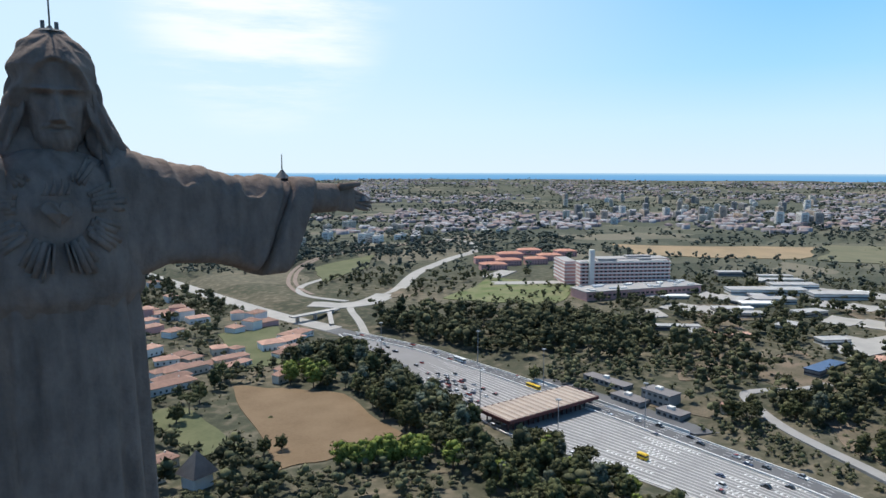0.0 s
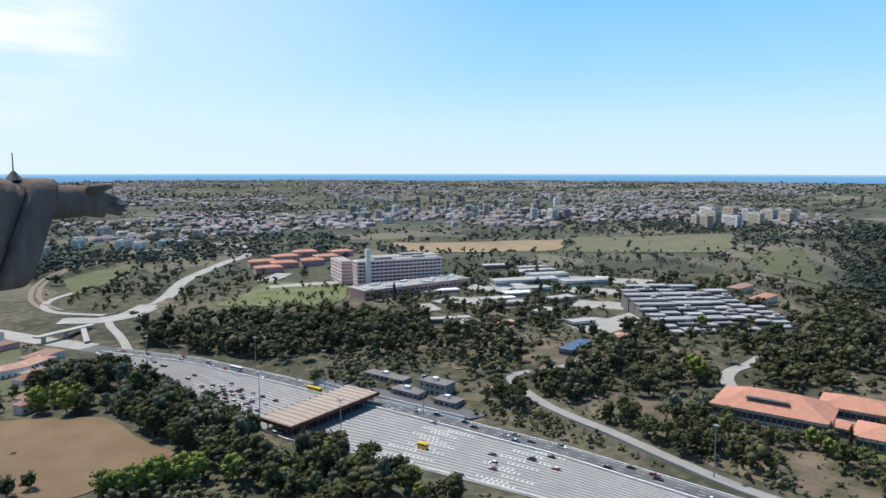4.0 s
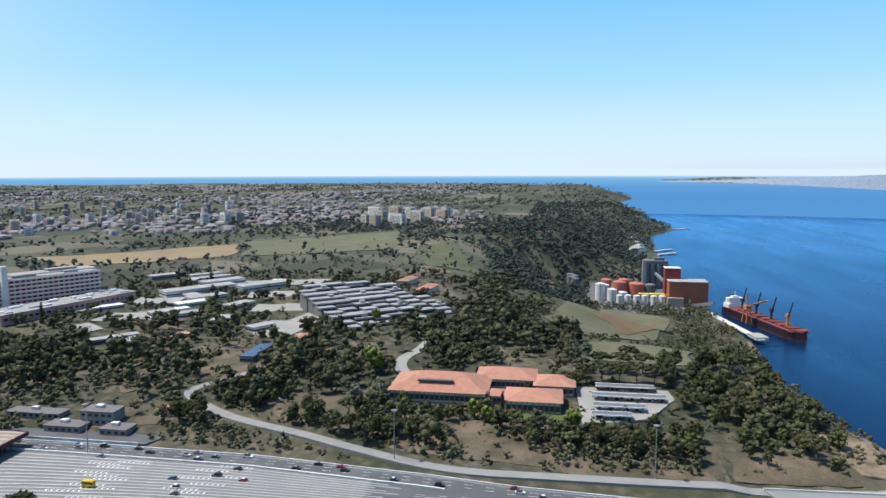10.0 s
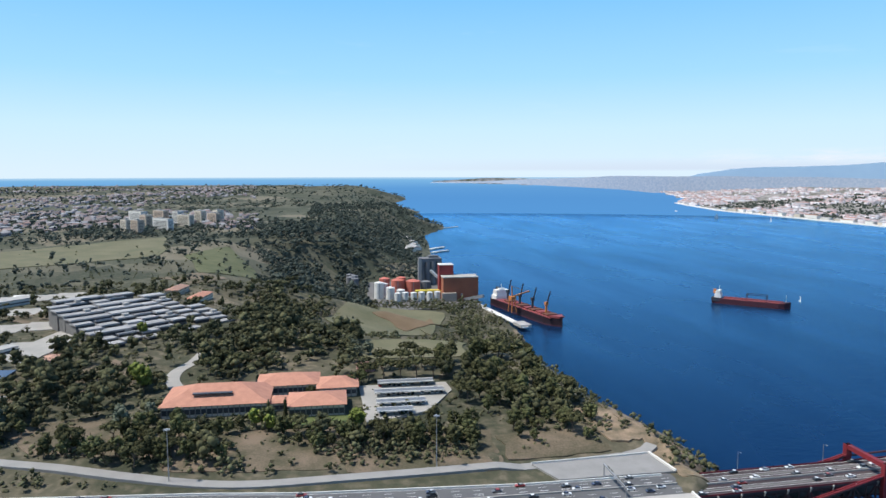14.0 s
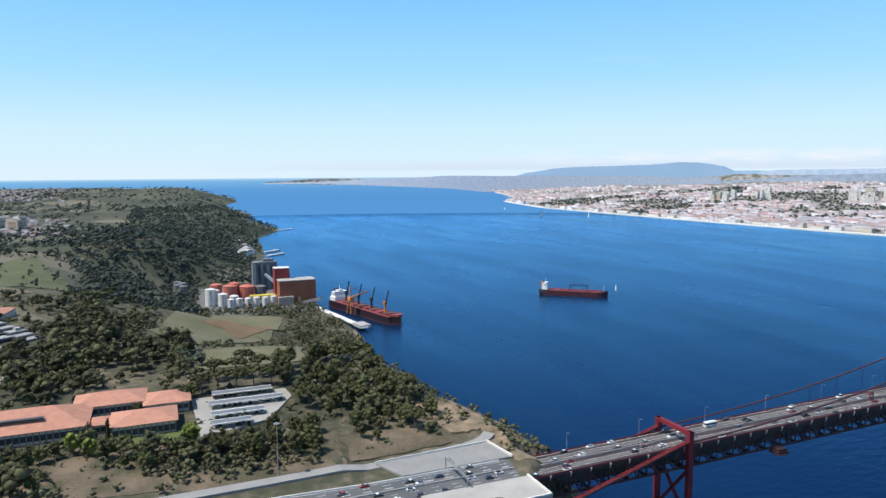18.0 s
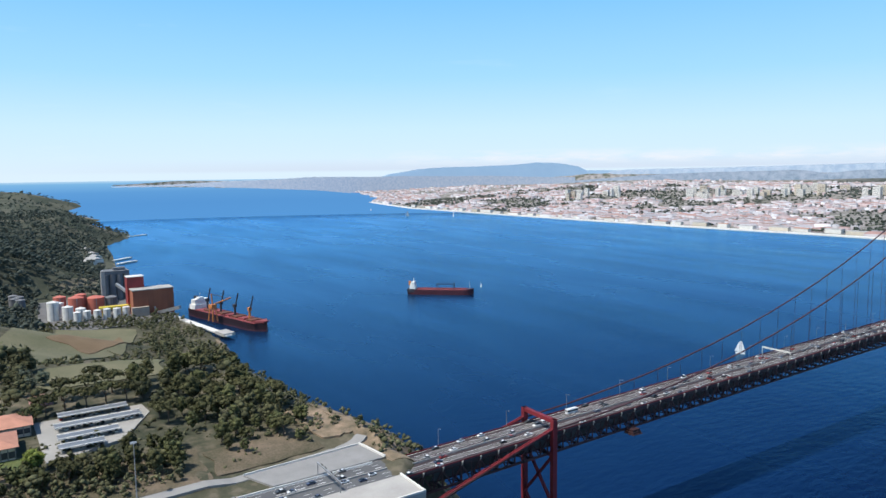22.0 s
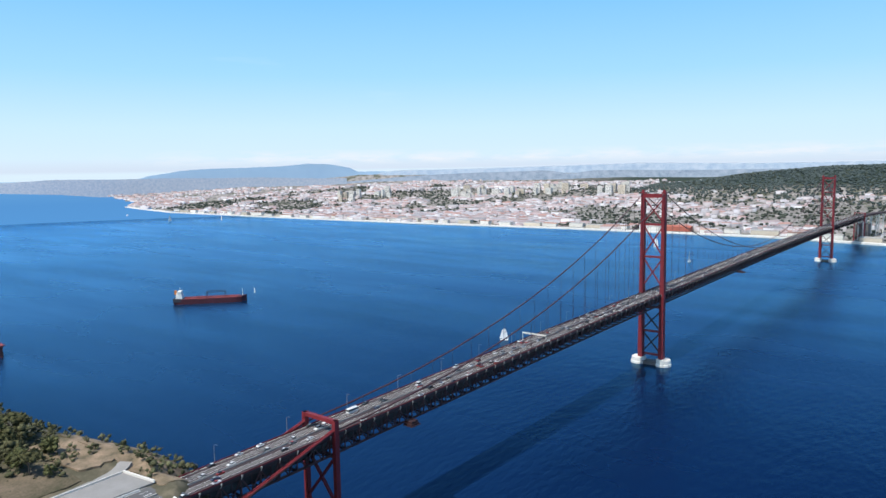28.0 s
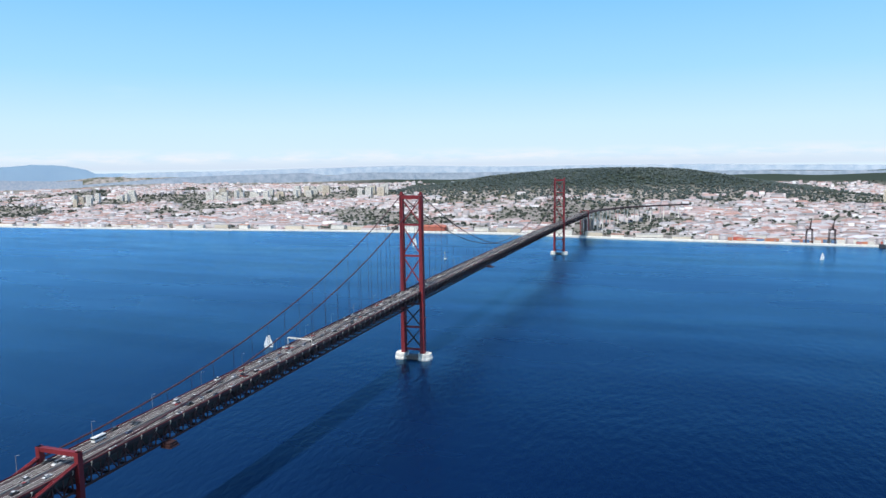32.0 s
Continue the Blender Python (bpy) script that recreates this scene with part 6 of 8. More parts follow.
dry_earth = surface("dry_earth", (0.125, 0.082, 0.044), (0.20, 0.138, 0.082), 0.05, 0.8, 0.95, contrast=0.7)
dry_field = surface("dry_field", (0.30, 0.215, 0.125), (0.21, 0.16, 0.095), 0.02, 0.5, 0.95)
olive_field = surface("olive_field", (0.100, 0.102, 0.056), (0.16, 0.145, 0.088), 0.03, 0.4, 0.95)
bright_meadow = surface("bright_meadow", (0.070, 0.082, 0.036), (0.125, 0.124, 0.062), 0.05, 0.5, 0.95)
garden_green = surface("garden_grass", (0.085, 0.115, 0.036), (0.17, 0.165, 0.085), 0.06, 0.5, 0.95, contrast=0.4)
draped("playing_field", [(-99, 610), (-107, 522), (-171, 535), (-148, 670)], dry_earth, "bare brown playing field of dry earth", 0.4)
draped("dry_meadow", [(557, 911), (634, 1020), (890, 820), (718, 742)], dry_field, "golden dry meadow", 0.8)
draped("olive_meadow", [(720, 729), (950, 824), (1158, 582), (850, 512)], olive_field, "olive green meadow", 0.8)
draped("olive_meadow", [(659, 428), (852, 483), (978, 435), (700, 345)], bright_meadow, "bright green meadow with scattered bushes", 0.8)
draped("terrace_field", [(415, 245), (490, 262), (640, 222), (520, 140)], olive_field, "overgrown terrace field with brown patches", 1.2)
draped("terrace_field", [(520, 140), (640, 222), (790, 180), (740, 84)], olive_field, "overgrown terrace field above the port", 1.2)
draped("bare_patch", [(512, 172), (556, 205), (690, 118), (600, 108)], dry_earth, "bare brown terrace patch", 1.9)
draped("meadow", [(208, 158), (256, 148), (262, 226), (210, 234)], olive_field, "grassy clearing behind the car park", 0.6)
draped("garden_lawn", [(142, 840), (259, 895), (289, 783), (200, 735)], garden_green, "green hospital gardens with pale paths", 0.6)
draped("meadow", [(-60, 800), (-110, 800), (-130, 700), (-100, 690)], bright_meadow, "green meadow between houses", 0.6)
draped("meadow", [(-178, 560), (-200, 570), (-205, 650), (-180, 640)], bright_meadow, "bright green meadow beside the houses", 0.6)
draped("meadow", [(90, 1010), (190, 1080), (260, 1180), (130, 1130)], bright_meadow, "green meadow inside the railway curve", 0.8)
for q in range(16):
    x, y = 262 + (q * 67) % 260, 500 + (q * 41) % 190
    draped("paved_yard", [(x, y), (x + 34, y + 4), (x + 36, y - 22), (x + 2, y - 26)], pale_road, "pale paved yard between the school buildings", 0.5, "yard", 4)
for quad in ([(330, 800), (350, 830), (420, 770), (400, 745)], [(228, 858), (238, 872), (296, 822), (286, 808)], [(250, 908), (300, 928), (306, 906), (258, 884)], [(300, 700), (312, 716), (350, 690), (338, 674)], [(232, 640), (250, 668), (262, 660), (244, 632)]):
    draped("paved_yard", quad, pale_road, "pale paved paths and parking round the hospital", 0.9, "yard", 8)
draped("paved_yard", [(230, 470), (250, 500), (330, 480), (310, 455)], pale_road, "pale paved yard by the terraces", 0.8, "yard", 5)
rock = surface("sandstone", (0.31, 0.225, 0.155), (0.085, 0.076, 0.046), 0.12, 1.2, 0.95, contrast=0.45, bump=0.8, dist=0.5)
earth_slope = surface("earth_slope", (0.175, 0.132, 0.094), (0.066, 0.062, 0.036), 0.06, 0.9, 0.95, contrast=0.35, bump=0.5, dist=0.3)
for quad in ([(72, 402), (112, 440), (122, 380), (60, 335)], [(48, 335), (92, 350), (86, 250), (36, 250)], [(34, 248), (80, 248), (70, 172), (24, 172)], [(125, 446), (146, 510), (228, 507), (186, 444)], [(60, 470), (90, 480), (70, 520), (50, 510)]):
    draped("bare_slope", quad, earth_slope, "dry earth slope with thin grass beside the service road", 0.35, "bare slope", 10)
for quad in ([(100, 520), (150, 560), (190, 530), (140, 490)], [(190, 560), (240, 620), (280, 590), (230, 540)], [(255, 600), (300, 660), (340, 630), (300, 570)], [(150, 400), (200, 440), (235, 410), (190, 370)], [(340, 500), (400, 560), (440, 520), (380, 470)], [(560, 420), (620, 470), (660, 420), (600, 380)], [(95, 890), (130, 925), (160, 900), (120, 870)]):
    draped("bare_slope", quad, earth_slope, "dry earth and thin grass between trees on the plateau", 0.45, "bare slope", 10)
draped("bare_slope", [(38, 168), (62, 168), (70, 128), (40, 110)], earth_slope, "bare sandy slope beside the service road", 0.8, "bare slope", 6)
for quad in ([(3, 91), (45, 92), (42, 58), (0, 56)], [(45, 92), (100, 96), (100, 70), (42, 66)]):
    draped("bare_slope", quad, rock, "sandy rock at the brow of the cliff", 0.5, "bare slope", 12)
draped("beach", [(560, 22), (612, 14), (606, -4), (570, 4)], rock, "small rocky beach below the terrace", 1.0, "beach", 8)
draped("bare_slope", [(48, 110), (95, 118), (90, 96), (46, 92)], rock, "bare sandy cliff top", 0.8, "bare slope", 6)


# ---- the port below the cliff ----
silo_white = surface("white_tank_paint", (0.70, 0.69, 0.66), (0.56, 0.55, 0.52), 0.15, 2.0, 0.6)
silo_red = surface("salmon_tank_paint", (0.55, 0.16, 0.11), (0.46, 0.14, 0.10), 0.15, 2.0, 0.6)
tower_red = surface("deep_red_cladding", (0.27, 0.045, 0.045), (0.21, 0.04, 0.04), 0.1, 1.5, 0.7)
brick_brown = surface("rust_brown_cladding", (0.38, 0.14, 0.08), (0.27, 0.10, 0.065), 0.06, 1.0, 0.8, contrast=0.8)
silo_dark = surface("dark_silo_concrete", (0.13, 0.135, 0.145), (0.19, 0.19, 0.195), 0.1, 1.5, 0.8)
hazard_yellow = surface("yellow_paint", (0.62, 0.48, 0.06), (0.52, 0.40, 0.06), 0.2, 2.0, 0.7)
quay_pad = single("port_yard", Geo().slab([(770, 22), (1060, 26), (1050, 190), (830, 200), (770, 150)], -6, 5.6), concrete_dark, "dark paved yard of the grain port", "yard", kind="structure")


def tank(x, y, r_, h, mt, label, z=5.6, dome=True):
    t = thing("storage_tank", (x, y, z), 0, label, "storage tank", "tanks in the port")
    part("shell", Geo().cyl((0, 0, 0), (0, 0, h), r_, n=20), mt, t, smooth=False)
    part("roof", Geo().cyl((0, 0, h), (0, 0, h + (r_ * 0.25 if dome else 0.4)), r_ * 1.02, r_ * (0.15 if dome else 1.02), n=20), mt, t)
    part("ladder", Geo().box((-r_ - 0.2, 0, h / 2), (0.4, 0.8, h)), steel_grey, t)
    return t


for k in range(9):
    tank(838 + (k % 2) * 3, 150 - k * 13.2, 5.2, 14.5 if k < 6 else 12, silo_white, "white cylindrical storage tank")
for x, y, r_, h in ((873, 178, 8, 27), (862, 160, 7.5, 20), (905, 168, 7, 20), (860, 143, 7, 16)):
    tank(x, y, r_, h, silo_white, "tall white cylindrical storage tank")
for x, y, r_, h in ((898, 145, 11, 27), (902, 118, 13, 24), (925, 165, 9, 26), (905, 138, 8, 30)):
    tank(x, y, r_, h, silo_red, "tall salmon-red storage tank")
tank(905, 95, 9, 22, silo_dark, "dark grey storage tank")
for k in range(4):
    tank(985 + 18 * k, 215 + 8 * (k % 2), 7, 20, silo_dark, "dark grey storage tank on the slope", gz(985 + 18 * k, 215) - 1)
ds = thing("grain_silo_block", (1015, 72, 5.6), 0, "tall dark grain silo block of joined cylinders", "silo")
for i in range(3):
    for j in range(4):
        part("silo_cylinder", Geo().cyl((i * 11 - 11, j * 11 - 16, 0), (i * 11 - 11, j * 11 - 16, 44), 5.4, n=14), silo_dark, ds)
part("head_house", Geo().box((0, 0, 47), (30, 40, 6)).box((0, -6, 52), (14, 18, 5)), silo_dark, ds)
part("stair_shaft", Geo().box((-20, 22, 26), (6, 6, 52)), concrete, ds)
rt = thing("red_tower_block", (868, 66, 5.6), 0, "tall deep red windowless silo tower", "silo")
part("wall", Geo().box((0, 0, 28), (20, 24, 56)), tower_red, rt)
part("roof", Geo().box((0, 0, 56.4), (21, 25, 0.9)), concrete_white, rt)
bb = thing("grain_store", (848, 46, 5.6), 0, "large rust-brown grain store with ribbed walls", "warehouse")
part("wall", Geo().box((0, 0, 19), (30, 58, 38)), brick_brown, bb)
for k in range(9):
    part("wall_rib", Geo().box((-15.3, -28 + k * 7, 19), (0.8, 1.2, 38)), brick_brown, bb)
for k in range(5):
    part("wall_rib", Geo().box((-14 + k * 7, -29.3, 19), (1.2, 0.8, 38)), brick_brown, bb)
part("roof", Geo().box((0, 0, 38.6), (32, 60, 1.4)), concrete, bb)
part("side_shed", Geo().box((-19, 20, 7), (8, 24, 14)), canopy_sand, bb)
ys_ = thing("yellow_shed", (862, 96, 5.6), 0, "yellow loading shed among the tanks", "shed")
part("wall", Geo().box((0, 0, 12), (12, 44, 4.5)), hazard_yellow, ys_)
for k in range(5):
    part("leg", Geo().box((0, -18 + 9 * k, 5), (1.2, 1.2, 10)), hazard_yellow, ys_)
cv = thing("conveyor", (0, 0, 0), 0, "inclined grey conveyor gallery", "conveyor")
part("gallery", Geo().beam((950, 80, 40), (870, 60, 22), 4, 4), steel_grey, cv)
part("leg", Geo().box((910, 70, 15), (1, 1, 24)), steel_grey, cv)
cv2 = thing("conveyor", (0, 0, 0), 0, "inclined grey conveyor gallery", "conveyor")
part("gallery", Geo().beam((830, 40, 8), (800, 15, 18), 5, 5), steel_grey, cv2)
# jetty
jt = thing("jetty", (0, 0, 0), 0, "long pale concrete jetty beside the ship", "jetty")
for k in range(9):
    a, b = Vector((800 - 19.5 * k, 24 - 3.4 * k, 4.6)), Vector((800 - 19.5 * (k + 1), 24 - 3.4 * (k + 1), 4.6))
    part("deck", Geo().beam(a, b, 9, 1.6), concrete_white, jt)
    part("pile", Geo().cyl((a.x, a.y, -6), (a.x, a.y, 4.2), 1.2, n=8), concrete_dark, jt)
part("jetty_head", Geo().box((640, -6, 5.5), (26, 16, 4), 10), concrete, jt)
for a, b, w in (((1560, -10), (1600, -60), 8), ((1640, -14), (1690, -62), 8), ((2360, -160), (2420, -235), 7)):
    p = thing("pier", (0, 0, 0), 0, "small pale concrete pier in the river", "pier")
    part("deck", Geo().beam((*a, 2), (*b, 2), w, 2.5), concrete_white, p)
    part("pile", Geo().cyl((*b, -6), (*b, 1.5), 1.5, n=8), concrete_dark, p)
for x, y, sx, sy, hh in ((1560, 40, 60, 24, 8), (1640, 30, 50, 20, 7), (1720, 25, 44, 18, 6), (1800, 30, 40, 16, 6), (1480, 60, 40, 22, 8)):
    o = thing("waterside_shed", (x, y, gz(x, y) - 1), 10, "white waterside shed at the foot of the hill", "shed", "waterside sheds")
    part("wall", Geo().box((0, 0, hh / 2), (sx, sy, hh)), wall_white, o)
    part("roof", Geo().hip((0, 0), (sx, sy), hh, 3, 0.8, 0, True), roof_white, o)

# ---- ships ----
hull_red = surface("ship_red", (0.025, 0.010, 0.016), (0.018, 0.009, 0.013), 0.1, 1.5, 0.6)
hull_black = surface("ship_dark", (0.03, 0.032, 0.045), (0.05, 0.05, 0.06), 0.1, 1.5, 0.6)
deck_red = surface("ship_deck", (0.27, 0.062, 0.066), (0.17, 0.042, 0.046), 0.15, 1.5, 0.8)
ship_white = surface("ship_white", (0.78, 0.77, 0.74), (0.68, 0.67, 0.64), 0.3, 2.0, 0.5)
tanker_red = surface("tanker_red", (0.066, 0.016, 0.026), (0.044, 0.013, 0.020), 0.1, 1.5, 0.6)
crane_orange = surface("crane_orange", (0.55, 0.20, 0.06), (0.45, 0.17, 0.06), 0.3, 2.0, 0.6)


hatch_rust = surface("hatch_rust", (0.16, 0.06, 0.04), (0.10, 0.042, 0.03), 0.2, 1.5, 0.8)


def hull(L, W, H, z0=-3.0, sheer=2.0):
    rings = []
    for k in range(15):
        t = k / 14
        y = -L / 2 + L * t
        w = W / 2 * (1 - max(0, (t - 0.84) / 0.16) ** 2.2) * (1 - 0.25 * max(0, (0.1 - t) / 0.1))
        top = H + sheer * max(0, (t - 0.85) / 0.15)
        rings.append([(-w * 0.9, y, z0), (w * 0.9, y, z0), (w, y, z0 * 0.3), (w, y, top), (-w, y, top), (-w, y, z0 * 0.3)])
    return Geo().loft(rings)


def bulk_ship(at, rz):
    s = thing("cargo_ship", at, rz, "red and black bulk carrier with deck cranes moored at the jetty", "ship")
    L, W = 196.0, 28.0
    part("hull", hull(L, W, 11), hull_red, s, "dark maroon upper hull")
    part("boot_top", hull(L * 1.002, W * 1.01, 1.8, -3, 0), tanker_red, s, "dull red lower hull")
    part("deck", Geo().box((0, 4, 11.2), (W * 0.93, L * 0.84, 0.6)), deck_red, s, "weathered red deck")
    part("forecastle", Geo().loft([[(-12, 80, 11), (12, 80, 11), (12, 80, 14), (-12, 80, 14)], [(-3, 96, 12), (3, 96, 12), (3, 96, 14.6), (-3, 96, 14.6)]]), deck_red, s)
    for k in range(7):
        part("hatch_cover", Geo().box((0, 66 - 19 * k, 12.6), (17, 14, 2.2)), deck_red if k % 2 else hatch_rust, s)
    part("deckhouse", Geo().box((0, -82, 14), (25, 16, 7)).box((0, -82, 20), (21, 13, 6)).box((0, -81, 24.5), (23, 10, 3)).box((0, -81, 27), (10, 7, 2.4)), ship_white, s, "white deckhouse at the stern")
    part("funnel", Geo().box((0, -92, 24), (6, 6, 10), 0, 0.85), hull_black, s)
    part("mast", Geo().cyl((0, -80, 28), (0, -80, 36), 0.6, 0.3, 8), ship_white, s)
    for k in range(4):
        y = 56 - 38 * k
        c = part("deck_crane", Geo().cyl((0, y, 11), (0, y, 26), 1.9, 1.6, 10).box((0, y, 26.5), (4.4, 5, 4.5)), hull_black if k else crane_orange, s, "deck crane with a raised jib")
        part("jib", Geo().beam((0, y + 1.5, 26), (3, y + 15, 47), 1.5, 1.2), hull_black, c)
    # shore unloader standing over the ship
    u = thing("ship_unloader", (at[0] - 6, at[1] + 24, 5.4), rz, "orange travelling unloader crane on the jetty", "crane")
    for x, y in ((-4, -6), (4, -6), (-4, 6), (4, 6)):
        part("leg", Geo().beam((x, y, 0), (x * 0.5, y * 0.6, 20), 1.2), crane_orange, u)
    part("machine_house", Geo().box((0, 0, 22), (8, 9, 5)), crane_orange, u)
    part("boom", Geo().beam((0, 0, 24), (-30, 0, 30), 2.0, 1.6), crane_orange, u)
    part("mast", Geo().beam((0, 0, 24), (1, 0, 40), 1.4), crane_orange, u)
    part("tie", Geo().beam((1, 0, 40), (-26, 0, 30), 0.5), crane_orange, u)
    return s


bulk_ship((733, -38, 0), math.degrees(math.atan2(-(639 - 830), (-63 + 12))))


def tanker():
    ang = math.degrees(math.atan2(-(705 - 782), (-462 + 375)))
    s = thing("tanker_ship", (742, -418, 0), ang, "dark red tanker with a white deckhouse lying in the river", "ship")
    L, W = 118.0, 19.0
    part("hull", hull(L, W, 8.5, -2.5, 2.6), tanker_red, s)
    part("stern_quarter", Geo().box((0, -53, 6.8), (18.4, 13, 5.6)), hull_black, s, "dark blue stern")
    part("deck", Geo().box((0, 5, 8.7), (W * 0.9, L * 0.78, 0.5)), deck_red, s)
    part("deckhouse", Geo().box((0, -50, 12), (16, 10, 6)).box((0, -50, 17), (13, 8, 5)).box((0, -49, 20.5), (16, 5, 2.4)), ship_white, s, "white deckhouse at the stern")
    part("funnel", Geo().box((0, -56, 19), (4, 4, 7)), crane_orange, s)
    part("mast", Geo().cyl((0, -49, 21), (0, -49, 29), 0.45, 0.2, 8), ship_white, s)
    part("foremast", Geo().cyl((0, 52, 10), (0, 52, 22), 0.4, 0.2, 8), ship_white, s)
    for y in (-6, 24):
        part("kingpost", Geo().beam((-7, y, 8.5), (-7, y, 19), 0.8).beam((7, y, 8.5), (7, y, 19), 0.8).beam((-7, y, 18.5), (7, y, 18.5), 0.8), hull_red, s)
    part("pipe_rack", Geo().beam((0, -42, 10.6), (0, 48, 10.6), 2.6, 1.2), deck_red, s)
    part("beam", Geo().beam((-7, -6, 18.5), (-7, 24, 18.5), 0.7).beam((7, -6, 18.5), (7, 24, 18.5), 0.7), hull_red, s)


tanker()
sail_white = surface("sailcloth", (0.8, 0.8, 0.78), (0.7, 0.7, 0.69), 0.5, 2.0, 0.8, bump=0.0)
b0 = thing("sailing_boat", (0, 0, 0), 0, "small white sailing boat under sail", "boat", "sailing boats on the river")
part("hull", hull(11, 3.2, 1.1, -0.4, 0.3), ship_white, b0)
part("mast", Geo().cyl((0, 0.8, 1), (0, 0.8, 16), 0.12, 0.08, 6), steel_grey, b0)
part("mainsail", Geo().add([(0.05, 0.6, 2.0), (1.1, -6.0, 2.2), (0.5, -1.6, 15.6), (-0.1, 0.6, 2.0), (0.9, -6.0, 2.2), (0.4, 0.5, 15.8)], [(0, 1, 2), (5, 4, 3), (0, 3, 4, 1), (1, 4, 5, 2), (2, 5, 3, 0)]), sail_white, b0)
part("jib", Geo().add([(0.05, 1.0, 1.8), (0.4, 6.6, 2.6), (0.05, 1.2, 14.5), (-0.15, 1.0, 1.8), (0.2, 6.6, 2.6), (-0.1, 2.4, 14.2)], [(0, 1, 2), (5, 4, 3), (0, 3, 4, 1), (1, 4, 5, 2), (2, 5, 3, 0)]), sail_white, b0)
for k, (x, y, s) in enumerate(((192, -480, 0.95), (249, -1337, 1.6), (426, -1590, 1.5), (-598, -1532, 1.0), (3420, -1500, 1.8), (3600, -1620, 1.8), (3300, -1640, 1.6), (2700, -1500, 1.5), (2500, -1640, 1.5), (3050, -1480, 1.4), (3500, -1200, 1.6), (760, -520, 0.6))):
    m = pose(x, y, 0, 0, 0, -57 + 60 * k) @ Matrix.Scale(s, 4)
    if k == 0:
        b0.matrix_basis = m
    else:
        cpy = copy_thing(b0, pose(0, 0, 0))
        cpy.matrix_basis = m

# ---- towns ----
def scatter_houses(name, pts, label, wall_cols, roof_cols, seed, flat=0.15):
    """Many small houses in two meshes, walls and roofs. pts: x, y, sx, sy, height, angle."""
    rs = np.random.RandomState(seed)
    x, y, sx, sy, h, an = [np.asarray(c) for c in pts]
    n = len(x)
    z = height(x, y) - 1.5
    ca, sa = np.cos(an), np.sin(an)

    def corner(a, b, zz):
        return np.stack([x + a * ca - b * sa, y + a * sa + b * ca, zz], 1)

    wv = np.stack([corner(s0 * sx / 2, s1 * sy / 2, zz) for zz in (z, z + h) for s0, s1 in ((-1, -1), (1, -1), (1, 1), (-1, 1))], 1)
    wf = np.array([(0, 1, 5, 4), (1, 2, 6, 5), (2, 3, 7, 6), (3, 0, 4, 7), (4, 5, 6, 7)])
    rh = np.where(rs.rand(n) < flat, 0.4, np.minimum(sx, sy) * 0.22)
    k = sx * 0.5
    rv = np.stack([corner(s0 * (sx / 2 + 0.4), s1 * (sy / 2 + 0.4), z + h + 0.02) for s0, s1 in ((-1, -1), (1, -1), (1, 1), (-1, 1))] + [corner(-k * 0.7, 0, z + h + rh), corner(k * 0.7, 0, z + h + rh)], 1)
    rt_ = np.array([(0, 1, 5), (0, 5, 4), (1, 2, 5), (2, 3, 4), (2, 4, 5), (3, 0, 4)])
    walls = raw_mesh("walls", squeeze(wv.reshape(-1, 3)), (wf[None] + 8 * np.arange(n)[:, None, None]).reshape(-1, 4))
    roofs = raw_mesh("roofs", squeeze(rv.reshape(-1, 3)), (rt_[None] + 6 * np.arange(n)[:, None, None]).reshape(-1, 3))
    t = thing(name, (0, 0, 0), 0, label, "town", kind="stuff")
    tagged(part("walls", walls, surface(name + "_walls", (1, 1, 1), (0.85, 0.85, 0.85), 0.05, 0.4, 0.85, bump=0.0, island=0.12, cols=wall_cols), t), kind="stuff")
    tagged(part("roofs", roofs, surface(name + "_roofs", (1, 1, 1), (0.8, 0.8, 0.8), 0.05, 0.4, 0.9, bump=0.0, island=0.15, cols=roof_cols), t), kind="stuff")
    return t


# town colours with haze mixed in: walls leaned to blue, roofs desaturated
HAZED_WALLS = ((0.54, 0.52, 0.55), (0.46, 0.43, 0.45), (0.50, 0.40, 0.41), (0.66, 0.66, 0.70), (0.34, 0.335, 0.36), (0.54, 0.50, 0.52))
HAZED_ROOFS = ((0.41, 0.25, 0.22), (0.40, 0.28, 0.26), (0.44, 0.43, 0.46), (0.34, 0.23, 0.21), (0.52, 0.52, 0.56), (0.36, 0.30, 0.30), (0.25, 0.25, 0.265), (0.42, 0.35, 0.35))
rs = np.random.RandomState(4)


def monsanto(x, y):
    return np.exp(-(np.abs(x - 200) / 1250.0) ** 2.6 - ((y + 4200) / 900.0) ** 2)


